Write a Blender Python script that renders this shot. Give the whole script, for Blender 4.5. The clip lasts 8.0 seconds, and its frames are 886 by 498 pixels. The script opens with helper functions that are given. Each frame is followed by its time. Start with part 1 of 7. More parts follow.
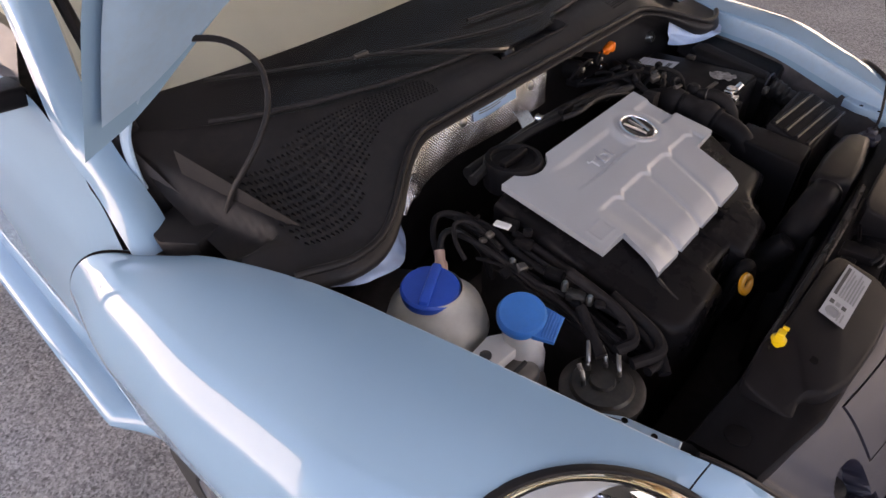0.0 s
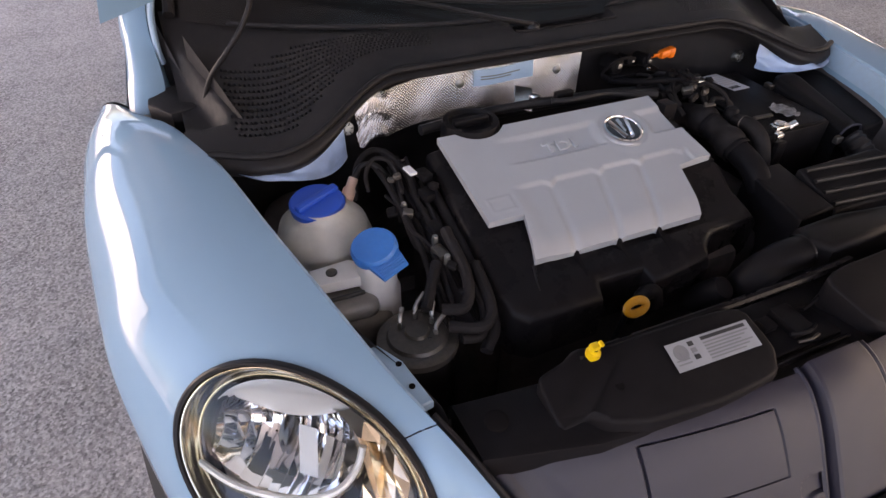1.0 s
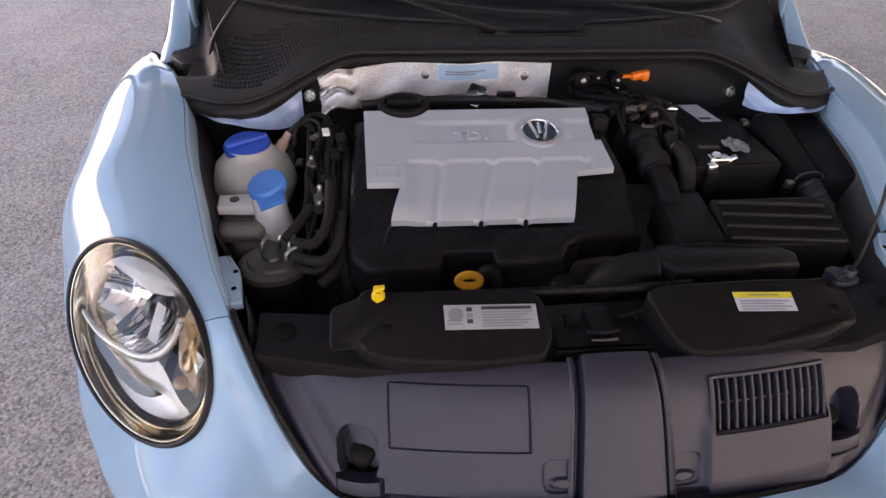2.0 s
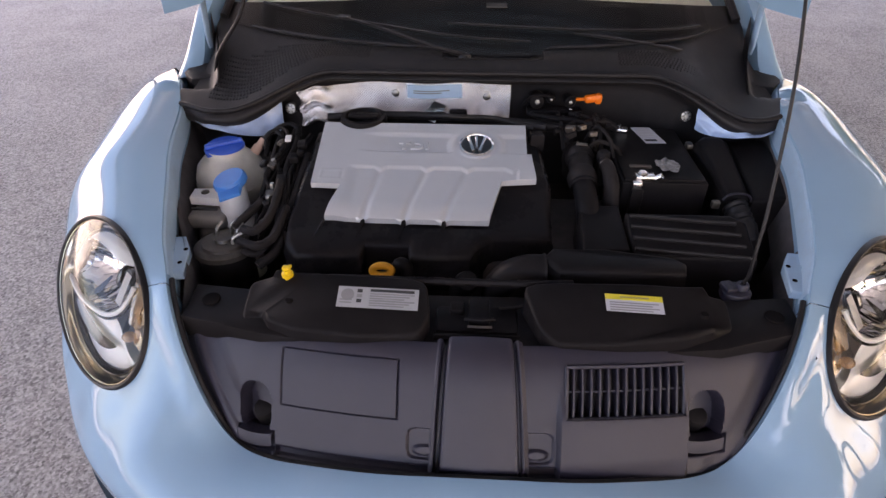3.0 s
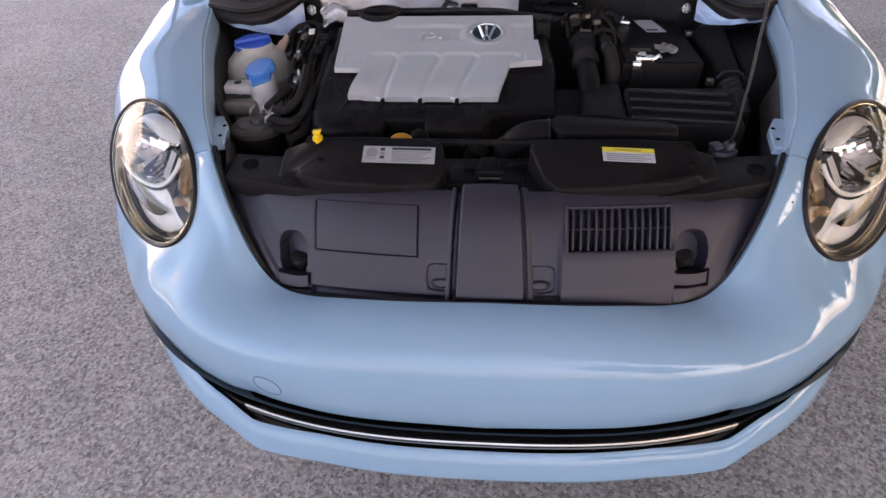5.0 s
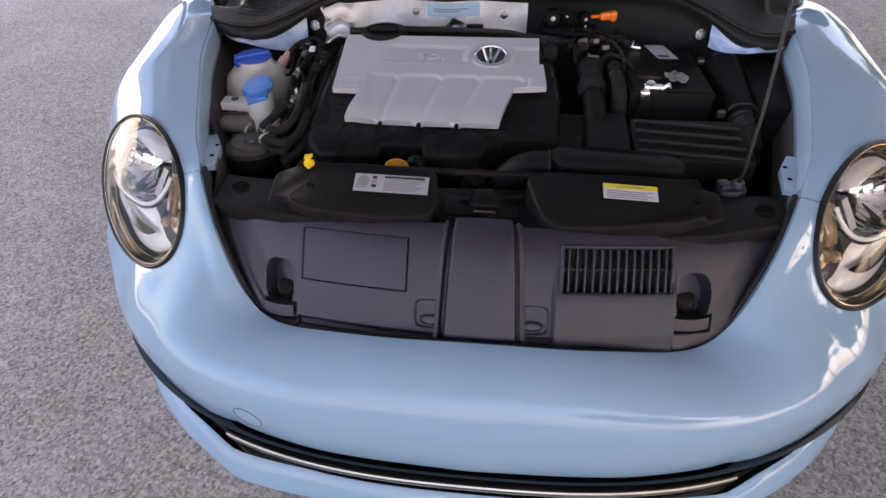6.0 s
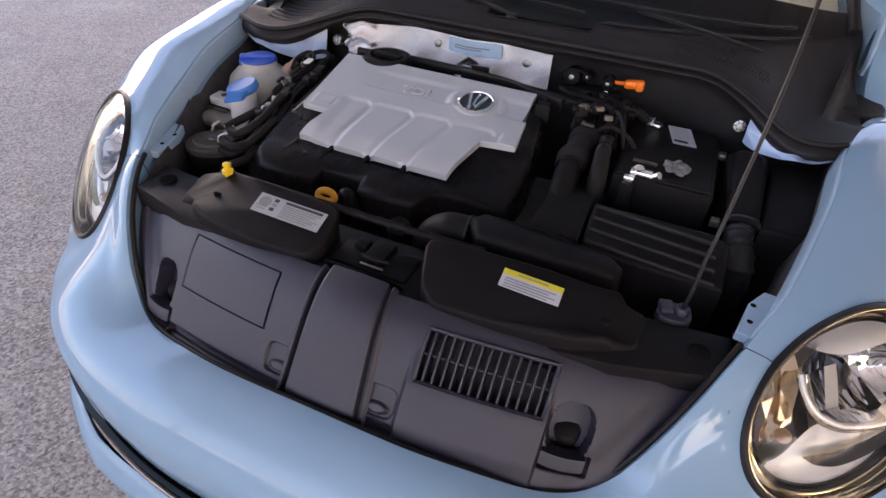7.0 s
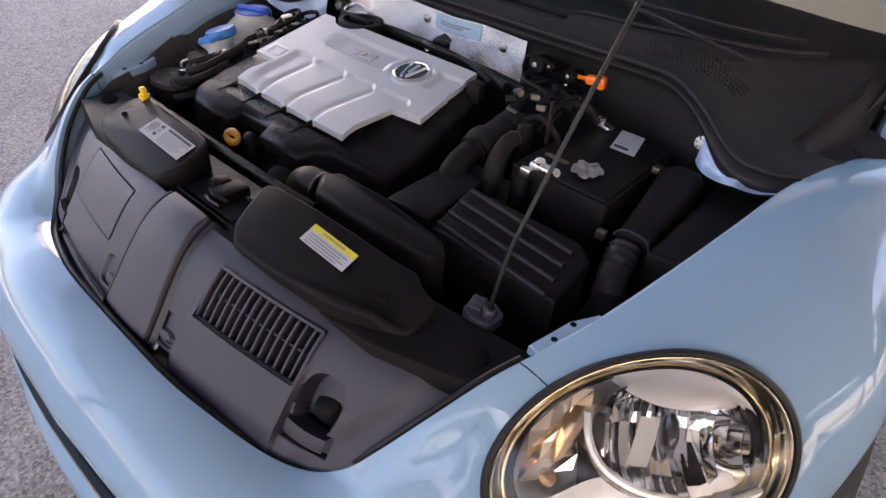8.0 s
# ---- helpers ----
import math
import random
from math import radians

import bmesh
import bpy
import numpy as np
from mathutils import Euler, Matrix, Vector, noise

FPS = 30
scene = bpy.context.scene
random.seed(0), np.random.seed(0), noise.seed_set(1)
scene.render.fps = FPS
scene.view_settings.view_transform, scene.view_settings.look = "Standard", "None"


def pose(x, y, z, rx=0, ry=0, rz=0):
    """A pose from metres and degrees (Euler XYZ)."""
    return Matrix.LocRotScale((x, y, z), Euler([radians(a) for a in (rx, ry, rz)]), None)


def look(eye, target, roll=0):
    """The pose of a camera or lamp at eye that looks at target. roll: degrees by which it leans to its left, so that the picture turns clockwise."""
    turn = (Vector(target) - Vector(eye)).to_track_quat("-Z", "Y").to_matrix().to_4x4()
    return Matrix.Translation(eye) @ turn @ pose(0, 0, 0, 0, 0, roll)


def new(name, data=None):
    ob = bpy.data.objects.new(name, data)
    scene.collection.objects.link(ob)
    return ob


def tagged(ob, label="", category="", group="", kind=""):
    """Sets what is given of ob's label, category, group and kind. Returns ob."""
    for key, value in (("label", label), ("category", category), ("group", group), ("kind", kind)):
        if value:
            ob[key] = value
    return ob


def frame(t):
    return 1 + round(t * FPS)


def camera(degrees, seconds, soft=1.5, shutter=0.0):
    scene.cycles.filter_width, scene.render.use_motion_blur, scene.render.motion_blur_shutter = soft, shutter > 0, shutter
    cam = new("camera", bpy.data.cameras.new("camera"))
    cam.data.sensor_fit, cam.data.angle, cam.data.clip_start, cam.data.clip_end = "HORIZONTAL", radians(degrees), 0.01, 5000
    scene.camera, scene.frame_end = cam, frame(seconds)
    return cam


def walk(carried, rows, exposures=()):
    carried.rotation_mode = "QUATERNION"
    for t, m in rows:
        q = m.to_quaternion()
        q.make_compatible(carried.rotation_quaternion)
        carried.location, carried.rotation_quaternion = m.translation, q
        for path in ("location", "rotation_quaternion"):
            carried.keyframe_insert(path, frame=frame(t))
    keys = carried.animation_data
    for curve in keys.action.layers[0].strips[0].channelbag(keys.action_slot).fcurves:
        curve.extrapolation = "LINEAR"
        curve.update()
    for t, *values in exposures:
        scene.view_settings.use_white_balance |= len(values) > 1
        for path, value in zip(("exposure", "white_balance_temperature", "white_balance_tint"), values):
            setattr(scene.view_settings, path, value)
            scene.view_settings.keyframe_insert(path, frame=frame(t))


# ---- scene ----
cam = camera(75.1, 8.0)
PATH = [
    (0, (-0.978, -0.618, 1.404), (0.125, 0.452, 0.124), -3.1),
    (0.5, (-0.853, -0.778, 1.383), (0.005, 0.49, 0.095), -1.4),
    (1, (-0.682, -0.934, 1.364), (-0.068, 0.465, 0.074), 0.9),
    (1.5, (-0.476, -1.063, 1.359), (-0.123, 0.438, 0.085), 2.5),
    (2, (-0.3, -1.186, 1.369), (-0.137, 0.372, 0.126), 1.7),
    (3.5, (0.016, -1.354, 1.405), (-0.134, 0.268, 0.244), -1.2),
    (4, (-0.004, -1.412, 1.393), (-0.164, 0.206, 0.229), -1.8),
    (4.5, (-0.02, -1.488, 1.35), (-0.175, 0.078, 0.116), -2.5),
    (4.7, (-0.02, -1.511, 1.333), (-0.169, 0.031, 0.068), -2.5),
    (5.8, (-0.013, -1.502, 1.325), (-0.145, 0.016, 0.029), -1.4),
    (6, (0.011, -1.445, 1.343), (-0.171, 0.087, 0.069), -1.2),
    (6.5, (0.143, -1.309, 1.343), (-0.239, 0.22, 0.112), 0.4),
    (7, (0.335, -1.241, 1.321), (-0.251, 0.244, 0.116), 4.1),
    (7.5, (0.545, -1.136, 1.303), (-0.273, 0.244, 0.109), 5.8),
    (8, (0.702, -1.003, 1.266), (-0.269, 0.265, 0.062), 6.5),
]
walk(cam, [(t, look(eye, target, roll)) for t, eye, target, roll in PATH], [(0, 2.47, 7850, 27), (2, 2.61, 7780, 28), (3.5, 2.57, 7600, 28), (6.5, 2.55, 7480, 28), (8, 2.62, 7420, 28)])

# ---------------------------------------------------------------- world and light

world = bpy.data.worlds.new("sky")
scene.world = world
world.use_nodes = True
wn = world.node_tree.nodes
sky = wn.new("ShaderNodeTexSky")
sky.sky_type = "NISHITA"
sky.sun_disc = False
SUN_EL, SUN_AZ = radians(46), radians(105)
sky.sun_elevation, sky.sun_rotation = SUN_EL, SUN_AZ
sky.dust_density = 3.0
wn["Background"].inputs["Strength"].default_value = 0.15
world.node_tree.links.new(sky.outputs["Color"], wn["Background"].inputs["Color"])
sun = new("sun", bpy.data.lights.new("sun", "SUN"))
sun.data.energy, sun.data.angle, sun.data.color = 5.0, radians(0.6), (1.0, 0.95, 0.88)
sun_way = Vector((math.sin(SUN_AZ) * math.cos(SUN_EL), math.cos(SUN_AZ) * math.cos(SUN_EL), math.sin(SUN_EL)))
sun.matrix_world = look(sun_way * 30, (0, 0, 0))



# ---------------------------------------------------------------- materials
def mat(name, color, rough=0.5, metal=0.0, coat=0.0, var=0.0, scale=8.0, bump=0.0, bump_scale=200.0,
        rough_var=0.0, spec=0.5, trans=0.0, ior=1.5, dust=0.0, sss=0.0):
    m = bpy.data.materials.new(name)
    m.use_nodes = True
    nt = m.node_tree
    n, l = nt.nodes, nt.links
    b = n["Principled BSDF"]
    b.inputs["Base Color"].default_value = (*color, 1)
    b.inputs["Roughness"].default_value = rough
    b.inputs["Metallic"].default_value = metal
    b.inputs["Coat Weight"].default_value = coat
    b.inputs["Coat Roughness"].default_value = 0.035
    b.inputs["Specular IOR Level"].default_value = spec
    b.inputs["Transmission Weight"].default_value = trans
    b.inputs["IOR"].default_value = ior
    if sss:
        b.inputs["Subsurface Weight"].default_value = sss
        b.inputs["Subsurface Radius"].default_value = (0.02, 0.018, 0.014)
    tc = n.new("ShaderNodeTexCoord")
    if var or rough_var or dust:
        big = n.new("ShaderNodeTexNoise")
        big.inputs["Scale"].default_value = scale
        big.inputs["Detail"].default_value = 6
        big.inputs["Roughness"].default_value = 0.65
        l.new(tc.outputs["Object"], big.inputs["Vector"])
    if var or dust:
        ramp = n.new("ShaderNodeMapRange")
        ramp.inputs["From Min"].default_value, ramp.inputs["From Max"].default_value = 0.3, 0.7
        ramp.inputs["To Min"].default_value, ramp.inputs["To Max"].default_value = 1 - var, 1 + var
        l.new(big.outputs["Fac"], ramp.inputs["Value"])
        mul = n.new("ShaderNodeVectorMath")
        mul.operation = "SCALE"
        mul.inputs[0].default_value = color
        l.new(ramp.outputs["Result"], mul.inputs["Scale"])
        out = mul.outputs["Vector"]
        if dust:
            fine = n.new("ShaderNodeTexNoise")
            fine.inputs["Scale"].default_value = scale * 5
            fine.inputs["Detail"].default_value = 8
            l.new(tc.outputs["Object"], fine.inputs["Vector"])
            dr = n.new("ShaderNodeMapRange")
            dr.inputs["From Min"].default_value, dr.inputs["From Max"].default_value = 0.45, 0.75
            dr.inputs["To Max"].default_value = dust
            l.new(fine.outputs["Fac"], dr.inputs["Value"])
            mx = n.new("ShaderNodeMix")
            mx.data_type = "RGBA"
            mx.inputs["B"].default_value = (0.30, 0.25, 0.20, 1)
            l.new(dr.outputs["Result"], mx.inputs["Factor"])
            l.new(out, mx.inputs["A"])
            out = mx.outputs["Result"]
        l.new(out, b.inputs["Base Color"])
    if rough_var:
        rr = n.new("ShaderNodeMapRange")
        rr.inputs["From Min"].default_value, rr.inputs["From Max"].default_value = 0.3, 0.7
        rr.inputs["To Min"].default_value, rr.inputs["To Max"].default_value = max(0.02, rough - rough_var), rough + rough_var
        l.new(big.outputs["Fac"], rr.inputs["Value"])
        l.new(rr.outputs["Result"], b.inputs["Roughness"])
    if bump:
        bn = n.new("ShaderNodeTexNoise")
        bn.inputs["Scale"].default_value = bump_scale
        bn.inputs["Detail"].default_value = 3
        l.new(tc.outputs["Object"], bn.inputs["Vector"])
        bp = n.new("ShaderNodeBump")
        bp.inputs["Strength"].default_value = bump
        bp.inputs["Distance"].default_value = 0.002
        l.new(bn.outputs["Fac"], bp.inputs["Height"])
        l.new(bp.outputs["Normal"], b.inputs["Normal"])
    return m


def asphalt_material():
    m = mat("asphalt", (0.2, 0.19, 0.195), 0.9)
    n, l = m.node_tree.nodes, m.node_tree.links
    b = n["Principled BSDF"]
    tc = n["Texture Coordinate"]
    stones = n.new("ShaderNodeTexVoronoi")
    stones.inputs["Scale"].default_value = 135
    l.new(tc.outputs["Object"], stones.inputs["Vector"])
    grit = n.new("ShaderNodeTexNoise")
    grit.inputs["Scale"].default_value, grit.inputs["Detail"].default_value = 80, 8
    l.new(tc.outputs["Object"], grit.inputs["Vector"])
    patch = n.new("ShaderNodeTexNoise")
    patch.inputs["Scale"].default_value, patch.inputs["Detail"].default_value = 2.2, 9
    l.new(tc.outputs["Object"], patch.inputs["Vector"])
    ramp = n.new("ShaderNodeValToRGB")
    ramp.color_ramp.elements[0].position, ramp.color_ramp.elements[0].color = 0.25, (0.140, 0.134, 0.131, 1)
    ramp.color_ramp.elements[1].position, ramp.color_ramp.elements[1].color = 0.78, (0.53, 0.512, 0.503, 1)
    mixv = n.new("ShaderNodeMix")
    mixv.inputs["Factor"].default_value = 0.52
    l.new(grit.outputs["Fac"], mixv.inputs["A"])
    l.new(stones.outputs["Color"], mixv.inputs["B"])
    add = n.new("ShaderNodeMath")
    add.operation = "MULTIPLY_ADD"
    add.inputs[1].default_value, add.inputs[2].default_value = 0.45, -0.22
    clod = n.new("ShaderNodeTexNoise")
    clod.inputs["Scale"].default_value, clod.inputs["Detail"].default_value = 17, 4
    l.new(tc.outputs["Object"], clod.inputs["Vector"])
    both = n.new("ShaderNodeMix")
    both.inputs["Factor"].default_value = 0.4
    l.new(patch.outputs["Fac"], both.inputs["A"])
    l.new(clod.outputs["Fac"], both.inputs["B"])
    l.new(both.outputs["Result"], add.inputs[0])
    tot = n.new("ShaderNodeMath")
    l.new(mixv.outputs["Result"], tot.inputs[0])
    l.new(add.outputs["Value"], tot.inputs[1])
    l.new(tot.outputs["Value"], ramp.inputs["Fac"])
    l.new(ramp.outputs["Color"], b.inputs["Base Color"])
    bp = n.new("ShaderNodeBump")
    bp.inputs["Strength"].default_value, bp.inputs["Distance"].default_value = 1.0, 0.012
    l.new(mixv.outputs["Result"], bp.inputs["Height"])
    l.new(bp.outputs["Normal"], b.inputs["Normal"])
    return m


def foil_material():
    """Aluminium sheet with a fine diamond embossing and soft crumples."""
    m = mat("embossed_foil", (0.92, 0.91, 0.92), 0.27, metal=1.0)
    n, l = m.node_tree.nodes, m.node_tree.links
    tc = n["Texture Coordinate"]
    sep = n.new("ShaderNodeSeparateXYZ")
    l.new(tc.outputs["Object"], sep.inputs["Vector"])

    def op(kind, a, b=None):
        q = n.new("ShaderNodeMath")
        q.operation = kind
        for k, v in enumerate((a, b)):
            if v is None:
                continue
            if isinstance(v, (int, float)):
                q.inputs[k].default_value = v
            else:
                l.new(v, q.inputs[k])
        return q.outputs["Value"]

    up = op("SINE", op("MULTIPLY", sep.outputs["X"], 1000.0))
    down = op("SINE", op("MULTIPLY", sep.outputs["Z"], 1000.0))
    studs = op("MULTIPLY", op("MULTIPLY", up, down), 0.060)
    crush = n.new("ShaderNodeTexNoise")
    crush.inputs["Scale"].default_value, crush.inputs["Detail"].default_value = 17, 4
    l.new(tc.outputs["Object"], crush.inputs["Vector"])
    bp = n.new("ShaderNodeBump")
    bp.inputs["Strength"].default_value, bp.inputs["Distance"].default_value = 0.75, 0.014
    l.new(op("ADD", studs, crush.outputs["Fac"]), bp.inputs["Height"])
    l.new(bp.outputs["Normal"], n["Principled BSDF"].inputs["Normal"])
    return m


PAINT = mat("light_blue_paint", (0.23, 0.375, 0.50), 0.55, coat=1.0, var=0.02, scale=3, spec=0.0)
PAINT_IN = mat("light_blue_inner_paint", (0.29, 0.43, 0.56), 0.40, coat=0.3, var=0.06, scale=14, dust=0.12)
PAINT_TOWER = mat("light_blue_tower_paint", (0.40, 0.53, 0.74), 0.32, coat=0.7, var=0.10, scale=22, dust=0.10)
BLACK = mat("black_plastic", (0.0105, 0.0092, 0.0098), 0.40, var=0.2, scale=20, bump=0.2, bump_scale=900, rough_var=0.08, dust=0.0015, spec=0.07)
ENGINE_BLACK = mat("smooth_black_plastic", (0.0104, 0.0088, 0.0094), 0.28, var=0.2, scale=16, bump=0.12, bump_scale=1200, rough_var=0.06, dust=0.001, spec=0.09)
GRAIN = mat("grained_black_plastic", (0.0200, 0.0180, 0.0305), 0.33, var=0.13, scale=9, bump=0.3, bump_scale=1400, rough_var=0.045, dust=0.006, spec=0.52)
COWL = mat("dusty_black_plastic", (0.0175, 0.0158, 0.0168), 0.5, var=0.22, scale=10, bump=0.3, bump_scale=900, rough_var=0.1, dust=0.024, spec=0.22)
DARK = mat("black_shadowed_metal", (0.072, 0.064, 0.065), 0.75, var=0.3, scale=25, dust=0.01, spec=0.2)
RUBBER = mat("black_rubber", (0.0155, 0.0138, 0.0143), 0.44, var=0.2, scale=30, bump=0.15, bump_scale=500, spec=0.22)
GLOSS = mat("gloss_black_plastic", (0.008, 0.008, 0.008), 0.12, coat=0.5)
SILVER = mat("silver_painted_plastic", (0.485, 0.492, 0.508), 0.38, metal=0.35, var=0.035, scale=7, bump=0.12, bump_scale=1500)
WHITE = mat("milky_plastic", (0.52, 0.50, 0.45), 0.35, var=0.14, scale=16, sss=0.4, dust=0.1)
WHITE2 = mat("white_plastic", (0.70, 0.69, 0.68), 0.4, var=0.05, scale=16, dust=0.08)
BLUECAP = mat("blue_plastic", (0.008, 0.075, 0.46), 0.35, var=0.08, scale=30)
BLUECAP2 = mat("bright_blue_plastic", (0.02, 0.17, 0.50), 0.4, var=0.1, scale=30, dust=0.05)
YELLOW = mat("yellow_plastic", (0.75, 0.48, 0.01), 0.35, var=0.06, scale=60)
AMBERY = mat("orange_yellow_plastic", (0.62, 0.27, 0.01), 0.35, var=0.08, scale=60)
ORANGE = mat("orange_plastic", (1.0, 0.20, 0.012), 0.4, var=0.05, scale=60)
CHROME = mat("chrome", (0.82, 0.82, 0.83), 0.06, metal=1.0)
BEZEL = mat("bezel_chrome", (0.86, 0.76, 0.57), 0.12, metal=1.0, var=0.10, scale=14)
TRIMCHROME = mat("weathered_trim_chrome", (0.36, 0.35, 0.345), 0.26, metal=1.0, var=0.1, scale=12)
SMOKY = mat("smoky_translucent_plastic", (0.20, 0.185, 0.17), 0.35, var=0.2, scale=18, dust=0.1)
RODSTEEL = mat("grey_painted_steel", (0.012, 0.011, 0.011), 0.40, var=0.15, scale=40, spec=0.3)
# paler than BLACK: the highlights along ridges are put into the colour
RIDGE = mat("ridge_highlight_black", (0.014, 0.0125, 0.0130), 0.40, var=0.25, scale=40, spec=0.25, dust=0.012)
LEMON = mat("yellow_print", (0.62, 0.52, 0.04), 0.45, var=0.05, scale=60)
COPPER = mat("amber_tinted_mirror", (1.0, 0.83, 0.62), 0.14, metal=1.0, var=0.06, scale=30)
GRIME = mat("oily_dark_metal", (0.055, 0.048, 0.042), 0.42, metal=0.3, var=0.4, scale=45, rough_var=0.15, dust=0.06)
SATIN = mat("satin_reflector", (0.98, 0.95, 0.89), 0.36, metal=0.25, var=0.04, scale=20)
STEEL = mat("dull_steel", (0.33, 0.325, 0.31), 0.38, metal=1.0, var=0.2, scale=60, rough_var=0.15)
LEAD = mat("bright_metal", (0.75, 0.74, 0.72), 0.25, metal=1.0, var=0.15, scale=80)
FILTER = mat("grimy_metal", (0.105, 0.092, 0.082), 0.40, metal=0.75, var=0.35, scale=40, rough_var=0.15, dust=0.14)
FOIL = foil_material()
PAPER = mat("silver_label", (0.34, 0.34, 0.35), 0.35, var=0.06, scale=60)
PAPERW = mat("white_label", (0.46, 0.46, 0.50), 0.5, var=0.06, scale=60)
PALEBLUE = mat("pale_blue_label", (0.40, 0.56, 0.72), 0.35, var=0.06, scale=30)
INKBLACK = mat("black_print", (0.03, 0.03, 0.03), 0.6)
HOSE = mat("matt_black_hose", (0.0180, 0.0155, 0.0158), 0.6, var=0.3, scale=30, bump=0.2, bump_scale=400, spec=0.10, dust=0.01)
# shade inside holes and slots put into the colour; also serves dark joints
VOID = mat("hole_shade_and_joint_dark", (0.012, 0.0105, 0.0105), 0.9, spec=0.0)
INKGREY = mat("grey_print", (0.22, 0.22, 0.22), 0.6)
TORN = mat("torn_foil_label", (0.30, 0.285, 0.28), 0.30, metal=0.5, var=0.6, scale=70, dust=0.4)
FRIT = mat("black_printed_glass", (0.010, 0.009, 0.0095), 0.35, var=0.2, scale=8, spec=0.35)
WIPER = mat("worn_wiper_black", (0.012, 0.011, 0.0115), 0.30, var=0.25, scale=30, spec=0.4, dust=0.006)


def lens_material(name, gloss):
    """A thin clear pane: straight through, with a mirror's share of gloss by Fresnel."""
    m = bpy.data.materials.new(name)
    m.use_nodes = True
    n, l = m.node_tree.nodes, m.node_tree.links
    n.remove(n["Principled BSDF"])
    clear, shine, mix, fr = (n.new("ShaderNodeBsdfTransparent"), n.new("ShaderNodeBsdfGlossy"), n.new("ShaderNodeMixShader"), n.new("ShaderNodeFresnel"))
    shine.inputs["Roughness"].default_value = 0.01
    fr.inputs["IOR"].default_value = gloss
    l.new(fr.outputs["Fac"], mix.inputs["Fac"])
    l.new(clear.outputs["BSDF"], mix.inputs[1])
    l.new(shine.outputs["BSDF"], mix.inputs[2])
    l.new(mix.outputs["Shader"], n["Material Output"].inputs["Surface"])
    return m


LENSMAT = lens_material("clear_lens", 1.45)
PANE = lens_material("window_pane", 1.38)
AMBER = mat("amber_lens", (1.0, 0.66, 0.36), 0.05, trans=0.75, coat=1.0)
CREAM = mat("cream_dash", (0.86, 0.85, 0.68), 0.6, var=0.05, scale=6)
TYRE = mat("tyre_rubber", (0.02, 0.02, 0.02), 0.75, var=0.2, scale=20)
ALLOY = mat("alloy", (0.55, 0.55, 0.56), 0.3, metal=0.9)
ASPHALT = asphalt_material()
BARK = mat("bark", (0.16, 0.12, 0.09), 0.9, var=0.3, scale=12, bump=0.6, bump_scale=40)
LEAF = mat("leaf", (0.075, 0.115, 0.035), 0.6, var=0.45, scale=1.5)
ROOFM = mat("canopy_sheet", (0.42, 0.43, 0.44), 0.5, var=0.06, scale=1.5)
STUCCO = mat("white_stucco", (0.82, 0.80, 0.77), 0.9, var=0.05, scale=2, bump=0.3, bump_scale=60)
ROOFB = mat("canopy_steel", (0.13, 0.135, 0.14), 0.5, var=0.06, scale=2)


# ---------------------------------------------------------------- mesh helpers
def part(name, bm, material, parent=None, label="", smooth=40):
    me = bpy.data.meshes.new(name)
    bmesh.ops.recalc_face_normals(bm, faces=bm.faces)
    bm.to_mesh(me)
    bm.free()
    for m in (material if isinstance(material, (list, tuple)) else [material]):
        me.materials.append(m)
    if smooth:
        me.polygons.foreach_set("use_smooth", [True] * len(me.polygons))
        me.set_sharp_from_angle(angle=radians(smooth))
    ob = new(name, me)
    if parent is not None:
        ob.parent = parent
        base = parent
        while base is not None:
            ob.matrix_parent_inverse = Matrix.Translation(base.location).inverted() if base.type == "EMPTY" else ob.matrix_parent_inverse
            base = None
    if label:
        tagged(ob, label)
    return ob


def thing(name, at, label, category, group="", kind=""):
    ob = new(name)
    ob.location = at
    ob.empty_display_size = 0.05
    return tagged(ob, label, category, group, kind)


def lerp(a, b, t):
    return a + (b - a) * t


def step(a, b, x):
    t = min(1.0, max(0.0, (x - a) / (b - a)))
    return t * t * (3 - 2 * t)


def spline(knots, n):
    """Catmull-Rom through the knots, n points per span."""
    k = [Vector(p) for p in knots]
    k = [k[0] * 2 - k[1]] + k + [k[-1] * 2 - k[-2]]
    out = []
    for i in range(1, len(k) - 2):
        for j in range(n):
            t = j / n
            a, b, c, d = k[i - 1], k[i], k[i + 1], k[i + 2]
            out.append(0.5 * ((2 * b) + (c - a) * t + (2 * a - 5 * b + 4 * c - d) * t * t + (3 * b - a - 3 * c + d) * t ** 3))
    out.append(k[-2])
    return out


def surf(bm, f, us, vs, skip=None):
    g = [[bm.verts.new(f(u, v)) for v in vs] for u in us]
    for i in range(len(us) - 1):
        for j in range(len(vs) - 1):
            if skip and skip((us[i] + us[i + 1]) / 2, (vs[j] + vs[j + 1]) / 2):
                continue
            try:
                bm.faces.new((g[i][j], g[i + 1][j], g[i + 1][j + 1], g[i][j + 1]))
            except ValueError:
                pass
    return g


def span(a, b, n):
    return [a + (b - a) * i / n for i in range(n + 1)]


def rbox(bm, c, s, r=0.004, seg=2, m=None):
    t = Matrix.Translation(c) @ (m or Matrix())
    made = bmesh.ops.create_cube(bm, size=1.0, matrix=t @ Matrix.Diagonal((*s, 1)))
    vs = made["verts"]
    if r:
        es = list({e for v in vs for e in v.link_edges})
        bmesh.ops.bevel(bm, geom=es, offset=r, segments=seg, affect="EDGES", profile=0.5)
    return vs


